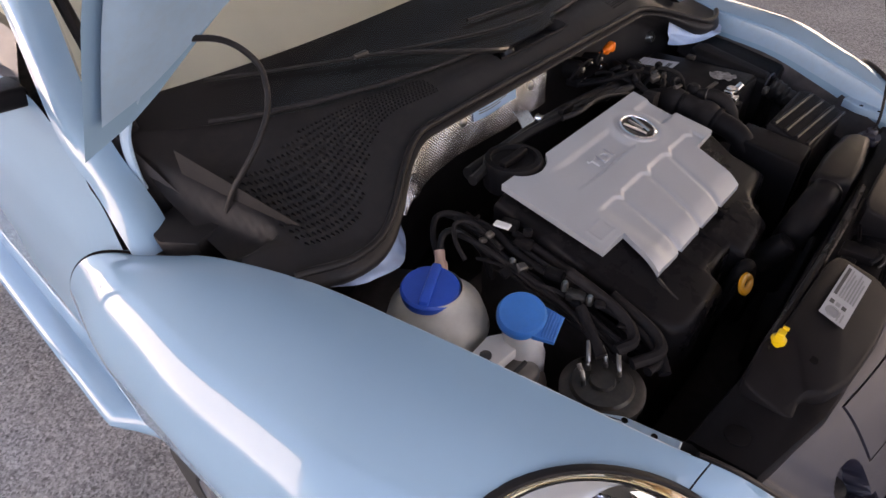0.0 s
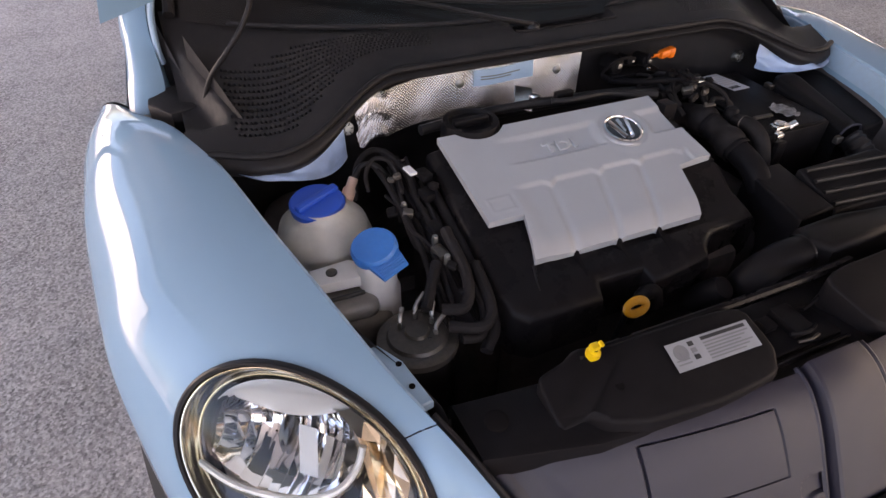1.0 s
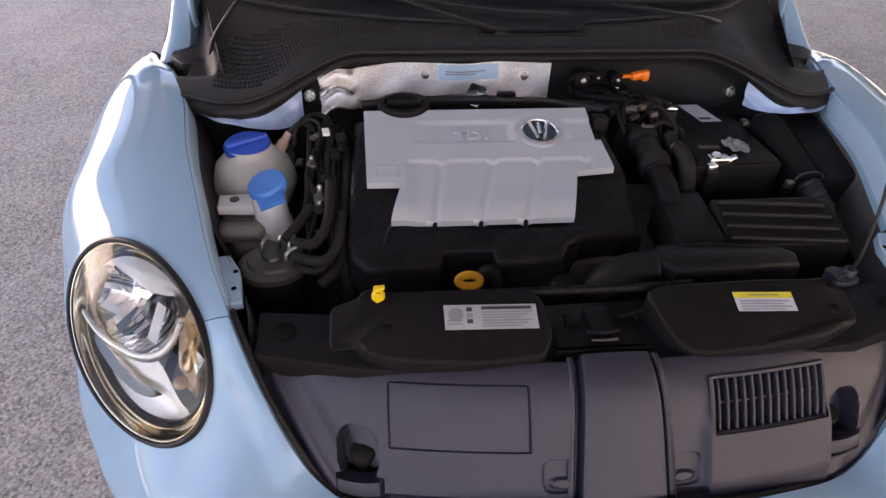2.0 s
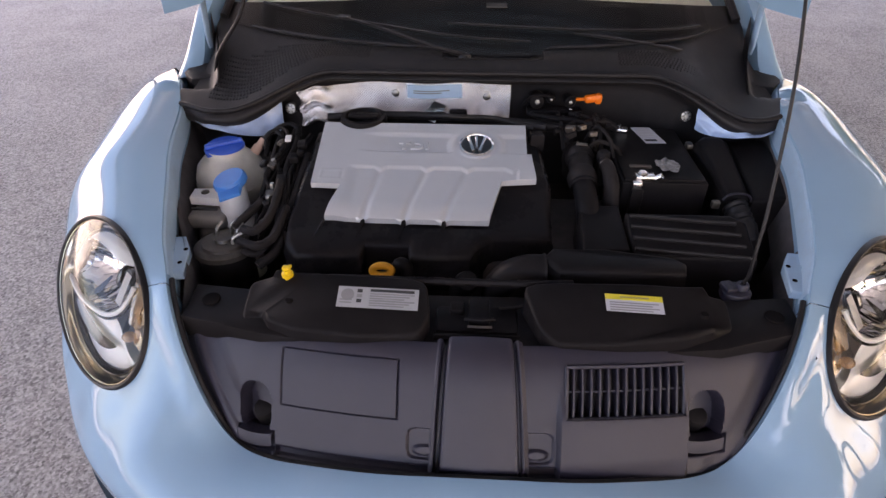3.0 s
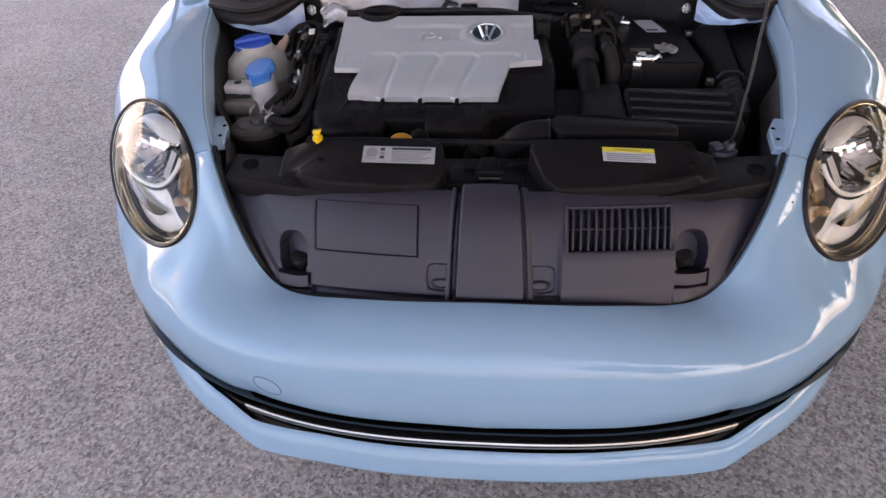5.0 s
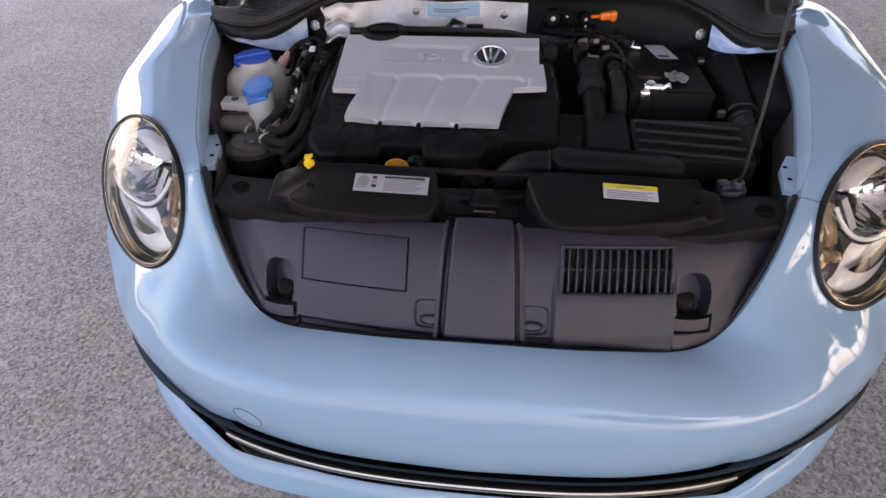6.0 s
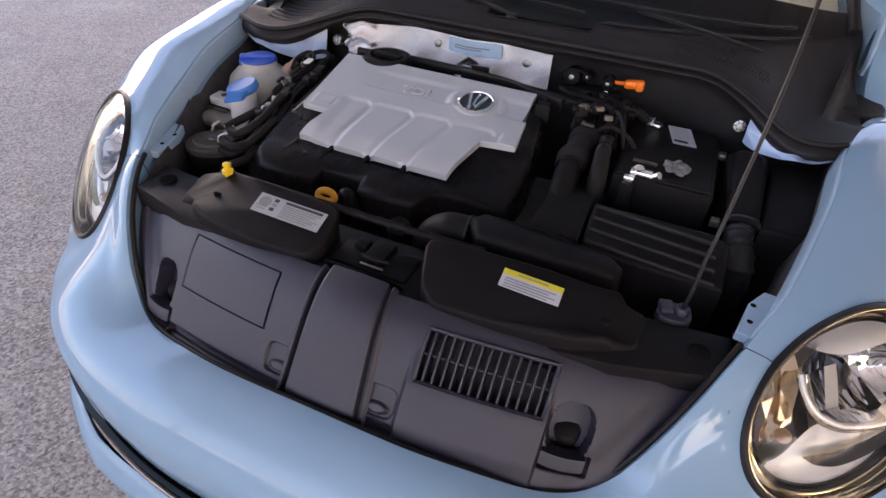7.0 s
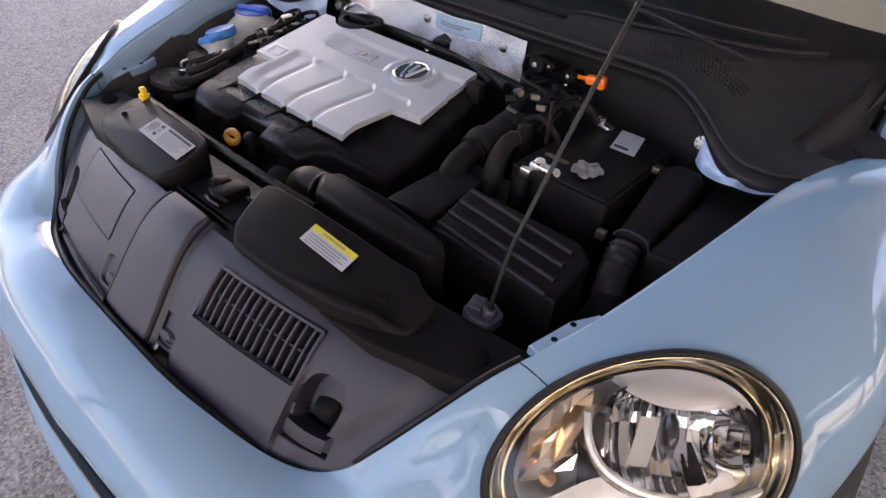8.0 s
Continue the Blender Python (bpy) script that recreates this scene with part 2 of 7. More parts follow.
def prism(bm, outline, z0, top, bevel=0.006, seg=3, cuts=()):
    """A block with that outline from z0 up to the height top(x, y), its upper edges rounded, split along the lines y = cut."""
    tmp = bmesh.new()
    ref = 1.0
    low = [tmp.verts.new((x, y, 0.0)) for x, y in outline]
    hi = [tmp.verts.new((x, y, ref)) for x, y in outline]
    n = len(outline)
    tmp.faces.new(low[::-1])
    cap = tmp.faces.new(hi)
    for i in range(n):
        tmp.faces.new((low[i], low[(i + 1) % n], hi[(i + 1) % n], hi[i]))
    bmesh.ops.recalc_face_normals(tmp, faces=tmp.faces)
    if bevel:
        bmesh.ops.bevel(tmp, geom=list(cap.edges), offset=bevel, segments=seg, affect="EDGES", profile=0.5)
    for c in cuts:
        bmesh.ops.bisect_plane(tmp, geom=tmp.verts[:] + tmp.edges[:] + tmp.faces[:], plane_co=(0, c, 0), plane_no=(0, 1, 0))
    for v in tmp.verts:
        v.co.z = top(v.co.x, v.co.y) - (ref - v.co.z) if v.co.z > 0.5 else z0
    me = bpy.data.meshes.new("tmp")
    tmp.to_mesh(me)
    tmp.free()
    bm.from_mesh(me)
    bpy.data.meshes.remove(me)


def tube(bm, pts, r, n=10, smooth_n=6, cap=True, ridges=0.0, pitch=2):
    p = spline(pts, smooth_n) if smooth_n else [Vector(q) for q in pts]
    rings, up = [], Vector((0.13, 0.21, 1.0))
    for i, q in enumerate(p):
        d = (p[min(i + 1, len(p) - 1)] - p[max(i - 1, 0)]).normalized()
        a = d.cross(up)
        a = (a if a.length > 1e-4 else d.cross(Vector((1, 0, 0)))).normalized()
        b = d.cross(a)
        rr = r[0] + (r[1] - r[0]) * i / (len(p) - 1) if isinstance(r, tuple) else r
        if ridges:
            rr += ridges * (1 if (i // pitch) % 2 else 0)
        rings.append([bm.verts.new(q + (a * math.cos(t) + b * math.sin(t)) * rr) for t in [2 * math.pi * k / n for k in range(n)]])
    for A, B in zip(rings, rings[1:]):
        for k in range(n):
            bm.faces.new((A[k], A[(k + 1) % n], B[(k + 1) % n], B[k]))
    if cap:
        bm.faces.new(rings[0][::-1])
        bm.faces.new(rings[-1])


def lathe(bm, prof, n=28, m=None, squash=(1, 1)):
    m = m or Matrix()
    rings = []
    for r, z in prof:
        if r < 1e-5:
            rings.append([bm.verts.new(m @ Vector((0, 0, z)))])
        else:
            rings.append([bm.verts.new(m @ Vector((r * squash[0] * math.cos(2 * math.pi * k / n), r * squash[1] * math.sin(2 * math.pi * k / n), z))) for k in range(n)])
    for A, B in zip(rings, rings[1:]):
        for k in range(n):
            a, b = A[k % len(A)], A[(k + 1) % len(A)]
            c, d = B[(k + 1) % len(B)], B[k % len(B)]
            vs = []
            for v in (a, b, c, d):
                if v not in vs:
                    vs.append(v)
            if len(vs) > 2:
                bm.faces.new(vs)


def basis(origin, xaxis, zaxis):
    z = Vector(zaxis).normalized()
    x = Vector(xaxis)
    x = (x - z * x.dot(z)).normalized()
    y = z.cross(x)
    return Matrix.Translation(origin) @ Matrix((x, y, z)).transposed().to_4x4()


# ---------------------------------------------------------------- ground and canopy
def ground():
    bm = bmesh.new()
    bmesh.ops.create_grid(bm, x_segments=8, y_segments=8, size=600)
    tagged(part("ground", bm, ASPHALT), "worn grey asphalt with fine loose grit", "ground", kind="structure")


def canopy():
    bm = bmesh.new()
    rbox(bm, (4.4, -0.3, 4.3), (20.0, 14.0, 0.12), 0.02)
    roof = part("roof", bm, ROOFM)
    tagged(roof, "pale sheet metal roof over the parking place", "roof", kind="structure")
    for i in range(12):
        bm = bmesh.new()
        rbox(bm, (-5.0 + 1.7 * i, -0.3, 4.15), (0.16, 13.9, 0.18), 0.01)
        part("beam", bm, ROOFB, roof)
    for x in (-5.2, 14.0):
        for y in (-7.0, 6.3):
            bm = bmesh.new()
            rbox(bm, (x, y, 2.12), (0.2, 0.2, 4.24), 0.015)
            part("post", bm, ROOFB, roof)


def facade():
    """A long white building out of view, sunlit, added for the paint to mirror."""
    house = thing("house", (-20, 21, 0), "unseen long white stucco building, added for the paint to mirror", "building")
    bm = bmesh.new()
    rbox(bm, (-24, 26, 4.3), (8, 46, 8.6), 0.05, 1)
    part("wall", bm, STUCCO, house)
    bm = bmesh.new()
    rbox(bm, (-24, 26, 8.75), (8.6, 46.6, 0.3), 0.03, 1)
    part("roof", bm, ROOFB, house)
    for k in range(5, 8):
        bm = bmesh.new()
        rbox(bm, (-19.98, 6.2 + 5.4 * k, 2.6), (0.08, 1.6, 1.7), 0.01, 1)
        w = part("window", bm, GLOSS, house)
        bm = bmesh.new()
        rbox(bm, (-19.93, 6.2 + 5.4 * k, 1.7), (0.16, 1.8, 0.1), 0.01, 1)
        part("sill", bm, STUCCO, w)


def tree(x, y, height, seed):
    """A trunk with limbs and a loose crown of leaf clumps."""
    rng = random.Random(seed)
    t = thing("tree", (x, y, 0), "leafy green tree out of view at the edge of the yard", "tree", "trees along the yard")
    bm = bmesh.new()
    tips = []
    tube(bm, [(x, y, -0.1), (x + 0.1, y, height * 0.25), (x - 0.05, y + 0.1, height * 0.55), (x, y, height * 0.8)], (0.20, 0.06), 9, 4)
    for k in range(7):
        a, h = k * 2.4 + rng.random(), height * rng.uniform(0.3, 0.6)
        e = Vector((x + math.cos(a) * height * 0.24, y + math.sin(a) * height * 0.24, h + height * rng.uniform(0.12, 0.3)))
        tube(bm, [(x, y, h), Vector((x, y, h)).lerp(e, 0.5) + Vector((0, 0, 0.15)), e], (0.07, 0.02), 6, 3)
        tips.append(e)
    part("trunk", bm, BARK, t)
    tips += [Vector((x, y, height * q)) for q in (0.6, 0.75, 0.88)]
    bm = bmesh.new()
    for k in range(2200):
        c = rng.choice(tips) + Vector((rng.gauss(0, 1), rng.gauss(0, 1), rng.gauss(0, 0.8))) * height * 0.085
        n = Vector((rng.gauss(0, 1), rng.gauss(0, 1), rng.gauss(0.4, 1))).normalized()
        a = n.orthogonal().normalized()
        b = n.cross(a)
        r = rng.uniform(0.14, 0.30)
        bm.faces.new([bm.verts.new(c + a * r * p + b * r * q * 0.7) for p, q in ((-1, 0), (0, -0.8), (1, 0), (0, 0.8))])
    part("crown", bm, LEAF, t, smooth=0)


ground()
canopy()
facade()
# three unseen trees, added to dim what the bumper's right corner mirrors
for x, y, h in ((12.0, -15.5, 8.0), (8.5, -19.5, 8.5), (14.5, -21.0, 7.5)):
    tree(x, y, h, int(x * 10))
for k in range(11):
    tree(18.6 + 1.4 * math.sin(k * 2.3), -11 + 3.4 * k, 7.0 + 1.5 * math.sin(k * 4.1), k)

# ---------------------------------------------------------------- the car body
car = thing("car", (0, 0, 0), "light blue rounded two-door car parked on asphalt with its bonnet open", "car")

# knots along the bonnet opening, from the nose to the scuttle, each with the widest point of the body beside it
EDGE = [
    (0.0, -0.835, 0.645, 0.0, -0.945), (0.14, -0.832, 0.641, 0.17, -0.939), (0.23, -0.82, 0.632, 0.28, -0.929),
    (0.315, -0.80, 0.617, 0.39, -0.905), (0.37, -0.777, 0.613, 0.47, -0.877), (0.41, -0.752, 0.632, 0.54, -0.845),
    (0.44, -0.727, 0.673, 0.60, -0.81), (0.477, -0.68, 0.73, 0.665, -0.76), (0.511, -0.62, 0.777, 0.725, -0.70),
    (0.541, -0.555, 0.80, 0.780, -0.625), (0.567, -0.495, 0.822, 0.822, -0.55), (0.607, -0.375, 0.852, 0.868, -0.41),
    (0.646, -0.255, 0.878, 0.896, -0.27), (0.687, -0.10, 0.892, 0.911, -0.10), (0.740, 0.03, 0.898, 0.916, 0.05), (0.778, 0.105, 0.888, 0.916, 0.16), (0.805, 0.165, 0.872, 0.898, 0.285),
]
CX = -0.012  # the shell's middle
ASIDE = Matrix.Translation((CX, 0, 0))
SPAN = 12
E_IN = spline([k[:3] for k in EDGE], SPAN)
E_OUT = spline([(k[3], k[4], 0) for k in EDGE], SPAN)
NCOL = len(E_IN)
SEAM = 8 * SPAN + 5  # the joint between bumper and fender
AXLE_Y, AXLE_Z, ARCH = -0.10, 0.325, 0.365
HL_C = Vector((0.679, -0.559, 0.7185))
HL_N = Vector((0.470, -0.651, 0.596)).normalized()
HL_B = Vector((0.602, 0.731, 0.320)).normalized()
HL_A = HL_B.cross(HL_N).normalized()
HL_RA, HL_RB = 0.1195, 0.1745
HL_E = Vector((0, 0, 1)).cross(HL_N).normalized()  # level, towards the flank
HL_U = HL_N.cross(HL_E)


def along(t, *knots):
    """Smooth steps between the knots (t, value)."""
    for (a, p), (b, q) in zip(knots, knots[1:]):
        if t <= b:
            return lerp(p, q, step(a, b, t))
    return knots[-1][1]


def lean_point(i, v):
    """The columns lean back a little beside the joint, so that it runs level over the shoulder."""
    at = min(NCOL - 1.0, i + 4.0 * math.exp(-((i - SEAM) / 16) ** 2) * step(0, 0.3, v))
    k = min(NCOL - 2, int(at))
    return skin_point(k, v).lerp(skin_point(k + 1, v), at - k) if at > k else skin_point(k, v)


def skin_point(i, v):
    """v below 0: the flange inside the opening; 0 to 1: over the shoulder; 1 to 2: down the flank."""
    a, w = E_IN[i], E_OUT[i]
    t = i / (NCOL - 1)
    zw = along(t, (0, 0.535), (0.35, 0.535), (0.5, 0.51), (0.63, 0.555), (0.68, 0.61), (0.75, 0.69), (0.85, 0.74))
    zb = lerp(0.432 - 0.030 * step(0.225, 0.28, t), 0.25, step(0.56, 0.66, t))
    out = Vector((w.x - a.x, w.y - a.y, 0))
    if v < 0:
        q = out.normalized()
        return Vector((a.x - q.x * 0.012 * min(1, -v), a.y - q.y * 0.012 * min(1, -v), a.z - 0.004 - 0.05 * max(0, -v - 0.35)))
    if v <= 1:
        th = v * math.pi / 2
        m = along(t, (0, 2.1), (0.33, 2.0), (0.44, 1.55), (0.53, 1.25), (0.58, 1.55), (0.63, 2.0), (0.70, 2.25), (1, 2.15))
        f, g = math.sin(th) ** (2 / m), max(0.0, math.cos(th)) ** (2 / m)
        crown = 0.012 * step(0.62, 0.78, t) * math.sin(math.pi * min(1, f)) ** 1.0
        return Vector((a.x + out.x * f, a.y + out.y * f, zw + (a.z - zw) * g + crown))
    s = v - 1
    q = out.normalized()
    tuck = lerp(0.012, 0.03, t) * s * s
    return Vector((w.x - q.x * tuck, w.y - q.y * tuck, lerp(zw, zb, s)))


V_ROWS = [-1.6, -1.0, -0.5, -0.15] + span(0, 1, 40) + span(1, 2, 26)[1:]


def lamp_rim():
    """How far the plain skin stands off the lamp's flat outline, all round it."""
    cloud = []
    for i in range(SEAM - 44, SEAM + 50):
        for v in V_ROWS[4:62]:
            d = lean_point(i, v) - HL_C
            if d.dot(HL_N) > -0.12:
                cloud.append((d.dot(HL_A), d.dot(HL_B), d.dot(HL_N)))
    raw = []
    for k in range(64):
        a, b = HL_RA * math.cos(math.pi * k / 32), HL_RB * math.sin(math.pi * k / 32)
        near = sorted((math.hypot(c[0] - a, c[1] - b), c[2]) for c in cloud)[:4]
        raw.append(sum(h / (e + 1e-3) for e, h in near) / sum(1 / (e + 1e-3) for e, h in near))
    return [sum(raw[(k + d) % 64] for d in range(-2, 3)) / 5 for k in range(64)]


STAND_OFF = lamp_rim()


def body_point(i, v):
    """The skin, drawn into the lamp's outline round the lamp."""
    p = lean_point(i, v)
    d = p - HL_C
    h = d.dot(HL_N)
    if h < -0.12 or v <= 0:
        return p
    a, b = d.dot(HL_A) / HL_RA, d.dot(HL_B) / HL_RB
    at = (math.atan2(b, a) / math.pi * 32) % 64
    k = int(at)
    off = lerp(STAND_OFF[k % 64], STAND_OFF[(k + 1) % 64], at - k)
    return p - HL_N * off * (1 - step(0.9, 2.3, math.hypot(a, b))) * step(0, 0.22, v) * step(-0.12, -0.08, h)


def in_lamp(p):
    d = p - HL_C
    return (d.dot(HL_A) / HL_RA) ** 2 + (d.dot(HL_B) / HL_RB) ** 2 < 1 and d.dot(HL_N) > -0.12


def in_arch(p):
    return p.x > 0.6 and (p.y - AXLE_Y) ** 2 + (p.z - AXLE_Z) ** 2 < ARCH ** 2


def body_panel(name, i0, i1, side, label):
    bm = bmesh.new()
    cols = range(i0, i1 + 1)
    g = {}
    border = set()
    for i in cols:
        for j, v in enumerate(V_ROWS):
            g[i, j] = bm.verts.new(body_point(i, v))
            if i in (i0, i1) or j in (0, len(V_ROWS) - 1):
                border.add(g[i, j])
    for i in list(cols)[:-1]:
        for j in range(len(V_ROWS) - 1):
            q = [g[i, j], g[i + 1, j], g[i + 1, j + 1], g[i, j + 1]]
            c = sum((v.co for v in q), Vector()) / 4
            if V_ROWS[j] >= 0 and in_lamp(c):
                continue
            if V_ROWS[j] >= 0.5 and in_arch(c):
                continue
            bm.faces.new(q)
    lone = [v for v in bm.verts if not v.link_faces]
    border -= set(lone)
    bmesh.ops.delete(bm, geom=lone, context="VERTS")
    # the cut edges follow the ellipse of the lamp and the circle of the arch
    for v in bm.verts:
        if not v.is_boundary:
            continue
        d = v.co - HL_C
        a, b = d.dot(HL_A) / HL_RA, d.dot(HL_B) / HL_RB
        r = math.hypot(a, b)
        if 0.8 < r < 1.22 and d.dot(HL_N) > -0.12 and (v not in border or r < 1.1):
            h = d.dot(HL_N)
            v.co = HL_C + HL_A * (a / r * HL_RA) + HL_B * (b / r * HL_RB) + HL_N * h
        elif v.co.x > 0.6:
            dy, dz = v.co.y - AXLE_Y, v.co.z - AXLE_Z
            r = math.hypot(dy, dz)
            if abs(r - ARCH) < 0.03 and v.co.z > 0.27:
                v.co.y, v.co.z = AXLE_Y + dy / r * ARCH, AXLE_Z + dz / r * ARCH
    # return edges: arch lip and rear edge turn inwards
    rim = [e for e in bm.edges if e.is_boundary]
    arch = [e for e in rim if all(v.co.x > 0.6 and abs(math.hypot(v.co.y - AXLE_Y, v.co.z - AXLE_Z) - ARCH) < 0.004 for v in e.verts)]
    last = {g[i1, j] for j in range(4, len(V_ROWS)) if g[i1, j].is_valid} if i1 == NCOL - 1 else set()
    back = [e for e in rim if all(v in last for v in e.verts)]
    for es, move in ((arch, Vector((-0.05, 0, 0))), (back, Vector((-0.05, -0.004, -0.02)))):
        if es:
            ex = bmesh.ops.extrude_edge_only(bm, edges=es)
            for v in [x for x in ex["geom"] if isinstance(x, bmesh.types.BMVert)]:
                v.co += move
    if side < 0:
        for v in bm.verts:
            v.co.x = -v.co.x
    return bm


def bumper_skin():
    bm = body_panel("bumper", 0, SEAM, 1, "")
    me = bpy.data.meshes.new("half")
    bm.to_mesh(me)
    for v in bm.verts:
        v.co.x = -v.co.x
    bm.from_mesh(me)
    bpy.data.meshes.remove(me)
    bmesh.ops.remove_doubles(bm, verts=[v for v in bm.verts if abs(v.co.x) < 1e-4], dist=1e-4)
    bm.transform(ASIDE)
    return bm


bumper = part("bumper", bumper_skin(), PAINT, car, "smooth light blue front bumper skin", smooth=50)
for s in (1, -1):
    bm = body_panel("fender", SEAM, NCOL - 1, s, "")
    # a hairline joint towards the bumper
    for v in bm.verts:
        v.co.y += 0.0020 * step(-0.40, -0.55, v.co.y)
    bm.transform(ASIDE)
    fender = part("fender", bm, PAINT, car, "glossy light blue bulging front fender", smooth=50)
    # dark joint along its rear edge
    bm = bmesh.new()
    tube(bm, [ASIDE @ Matrix.Diagonal((s, 1, 1, 1)) @ (body_point(NCOL - 1, v) + Vector((-0.003, 0.003, -0.001))) for v in span(0.0, 1.0, 24)], 0.0026, 6, 0)
    part("rear_joint", bm, VOID, fender)
    # wheel housing
    bm = bmesh.new()
    lathe(bm, [(0.395, -0.11), (0.395, 0.11), (0.36, 0.16), (0.05, 0.17)], 40, Matrix.Translation((s * 0.77, AXLE_Y, AXLE_Z)) @ pose(0, 0, 0, 0, -90 * s, 0))
    bmesh.ops.delete(bm, geom=[f for f in bm.faces if f.calc_center_median().z < 0.16], context="FACES")
    part("wheel_housing", bm, DARK, fender)

# lower bumper: grille slot, chrome strip and lip follow the same plan curve
def nose(x, y_off, z):
    """A point of the nose's plan curve, for x across the car."""
    a, b, n = 0.905, 0.895, 2.6
    y = -0.05 - (b + y_off) * max(0.0, 1 - (abs(x) / (a + y_off)) ** n) ** (1 / n)
    return Vector((x + CX, y, z))


def nose_x(half, n):
    return [half * math.sin(math.pi / 2 * k / n) for k in range(-n, n + 1)]


NX = nose_x(0.79, 60)
bm = bmesh.new()
surf(bm, lambda x, v: nose(x, lerp(0.002, -0.05, step(0, 0.25, v)) if v < 0.5 else lerp(-0.05, 0.0, step(0.75, 1, v)),
     lerp(0.434, 0.352, v)), NX, span(0, 1, 14))
part("grille_slot", bm, GLOSS, bumper, "gloss black slot")
for dz, rr in ((0.402, 0.0042), (0.391, 0.0025)):
    bm = bmesh.new()
    tube(bm, [nose(x, -0.002, dz) for x in nose_x(0.455, 40)], rr, 8, 0)
    part("chrome_strip", bm, TRIMCHROME if dz > 0.4 else GLOSS, bumper, "thin chrome strip" if dz > 0.4 else "")
bm = bmesh.new()
LIP = [(-0.006, 0.366), (0.0, 0.362), (0.012, 0.335), (0.018, 0.312), (0.016, 0.303), (0.0, 0.296), (-0.03, 0.24), (-0.08, 0.19)]
surf(bm, lambda x, v: nose(x, LIP[int(v)][0] + 0.012 * max(0.0, 1 - abs(abs(x) - 0.45) / 0.14) - 0.03 * step(0.55, 0.8, abs(x)), LIP[int(v)][1] + (0.15 * max(0.0, abs(x) - 0.45) + 0.026 * step(0.43, 0.51, abs(x))) * (v < 6)), NX, list(range(len(LIP))))
part("lower_lip", bm, PAINT, bumper, "light blue lower bumper lip", smooth=60)
# round cap over the towing eye, flush in the skin: its joint and its face follow the bumper
spot = min(((i, v) for i in range(0, SEAM, 2) for v in span(0.6, 1.9, 60)), key=lambda q: (body_point(*q) - Vector((0.391, -0.903, 0.490))).length)
on = body_point(*spot)
du, dv = body_point(spot[0] + 3, spot[1]) - body_point(spot[0] - 3, spot[1]), body_point(spot[0], spot[1] + 0.03) - body_point(spot[0], spot[1] - 0.03)
out = du.cross(dv).normalized()
out = out if out.y < 0 else -out
cap_at = ASIDE @ basis(Vector((-on.x, on.y, on.z)), (1, 0, 0), (-out.x, out.y, out.z))
bm = bmesh.new()
lathe(bm, [(0.0, 0.0016), (0.016, 0.0012), (0.0268, 0.0), (0.0272, -0.003)], 36, cap_at)
eye_cap = part("towing_eye_cap", bm, PAINT, bumper)
bm = bmesh.new()
ring = [cap_at @ Vector((0.0276 * math.cos(t), 0.0276 * math.sin(t), -0.0002)) for t in span(0, 2 * math.pi, 40)]
tube(bm, ring, 0.0004, 6, 0, cap=False)
part("cap_joint", bm, VOID, eye_cap)


# ---------------------------------------------------------------- black nose cover inside the opening
def nose_cover(x, t, h=0.0):
    b = [(1 - t) ** 3, 3 * t * (1 - t) ** 2, 3 * t * t * (1 - t), t ** 3]
    ys, zs = (-0.685, -0.735, -0.765, -0.826), (0.772, 0.765, 0.70, 0.617)
    d = [-(1 - t) ** 2, (1 - t) ** 2 - 2 * t * (1 - t), 2 * t * (1 - t) - t * t, t * t]
    y = sum(p * q for p, q in zip(b, ys)) + 0.33 * x * x
    z = sum(p * q for p, q in zip(b, zs)) - 0.12 * x * x
    ty, tz = sum(p * q for p, q in zip(d, ys)), sum(p * q for p, q in zip(d, zs))
    n = Vector((0.66 * x * 0.6, tz / math.hypot(ty, tz), -ty / math.hypot(ty, tz)))
    n.normalize()
    return Vector((x, y, z)) + n * h


def box_mask(x, t, x0, x1, t0, t1, sx=0.003, st=0.012):
    return step(x0 - sx, x0 + sx, x) * (1 - step(x1 - sx, x1 + sx, x)) * step(t0 - st, t0 + st, t) * (1 - step(t1 - st, t1 + st, t))


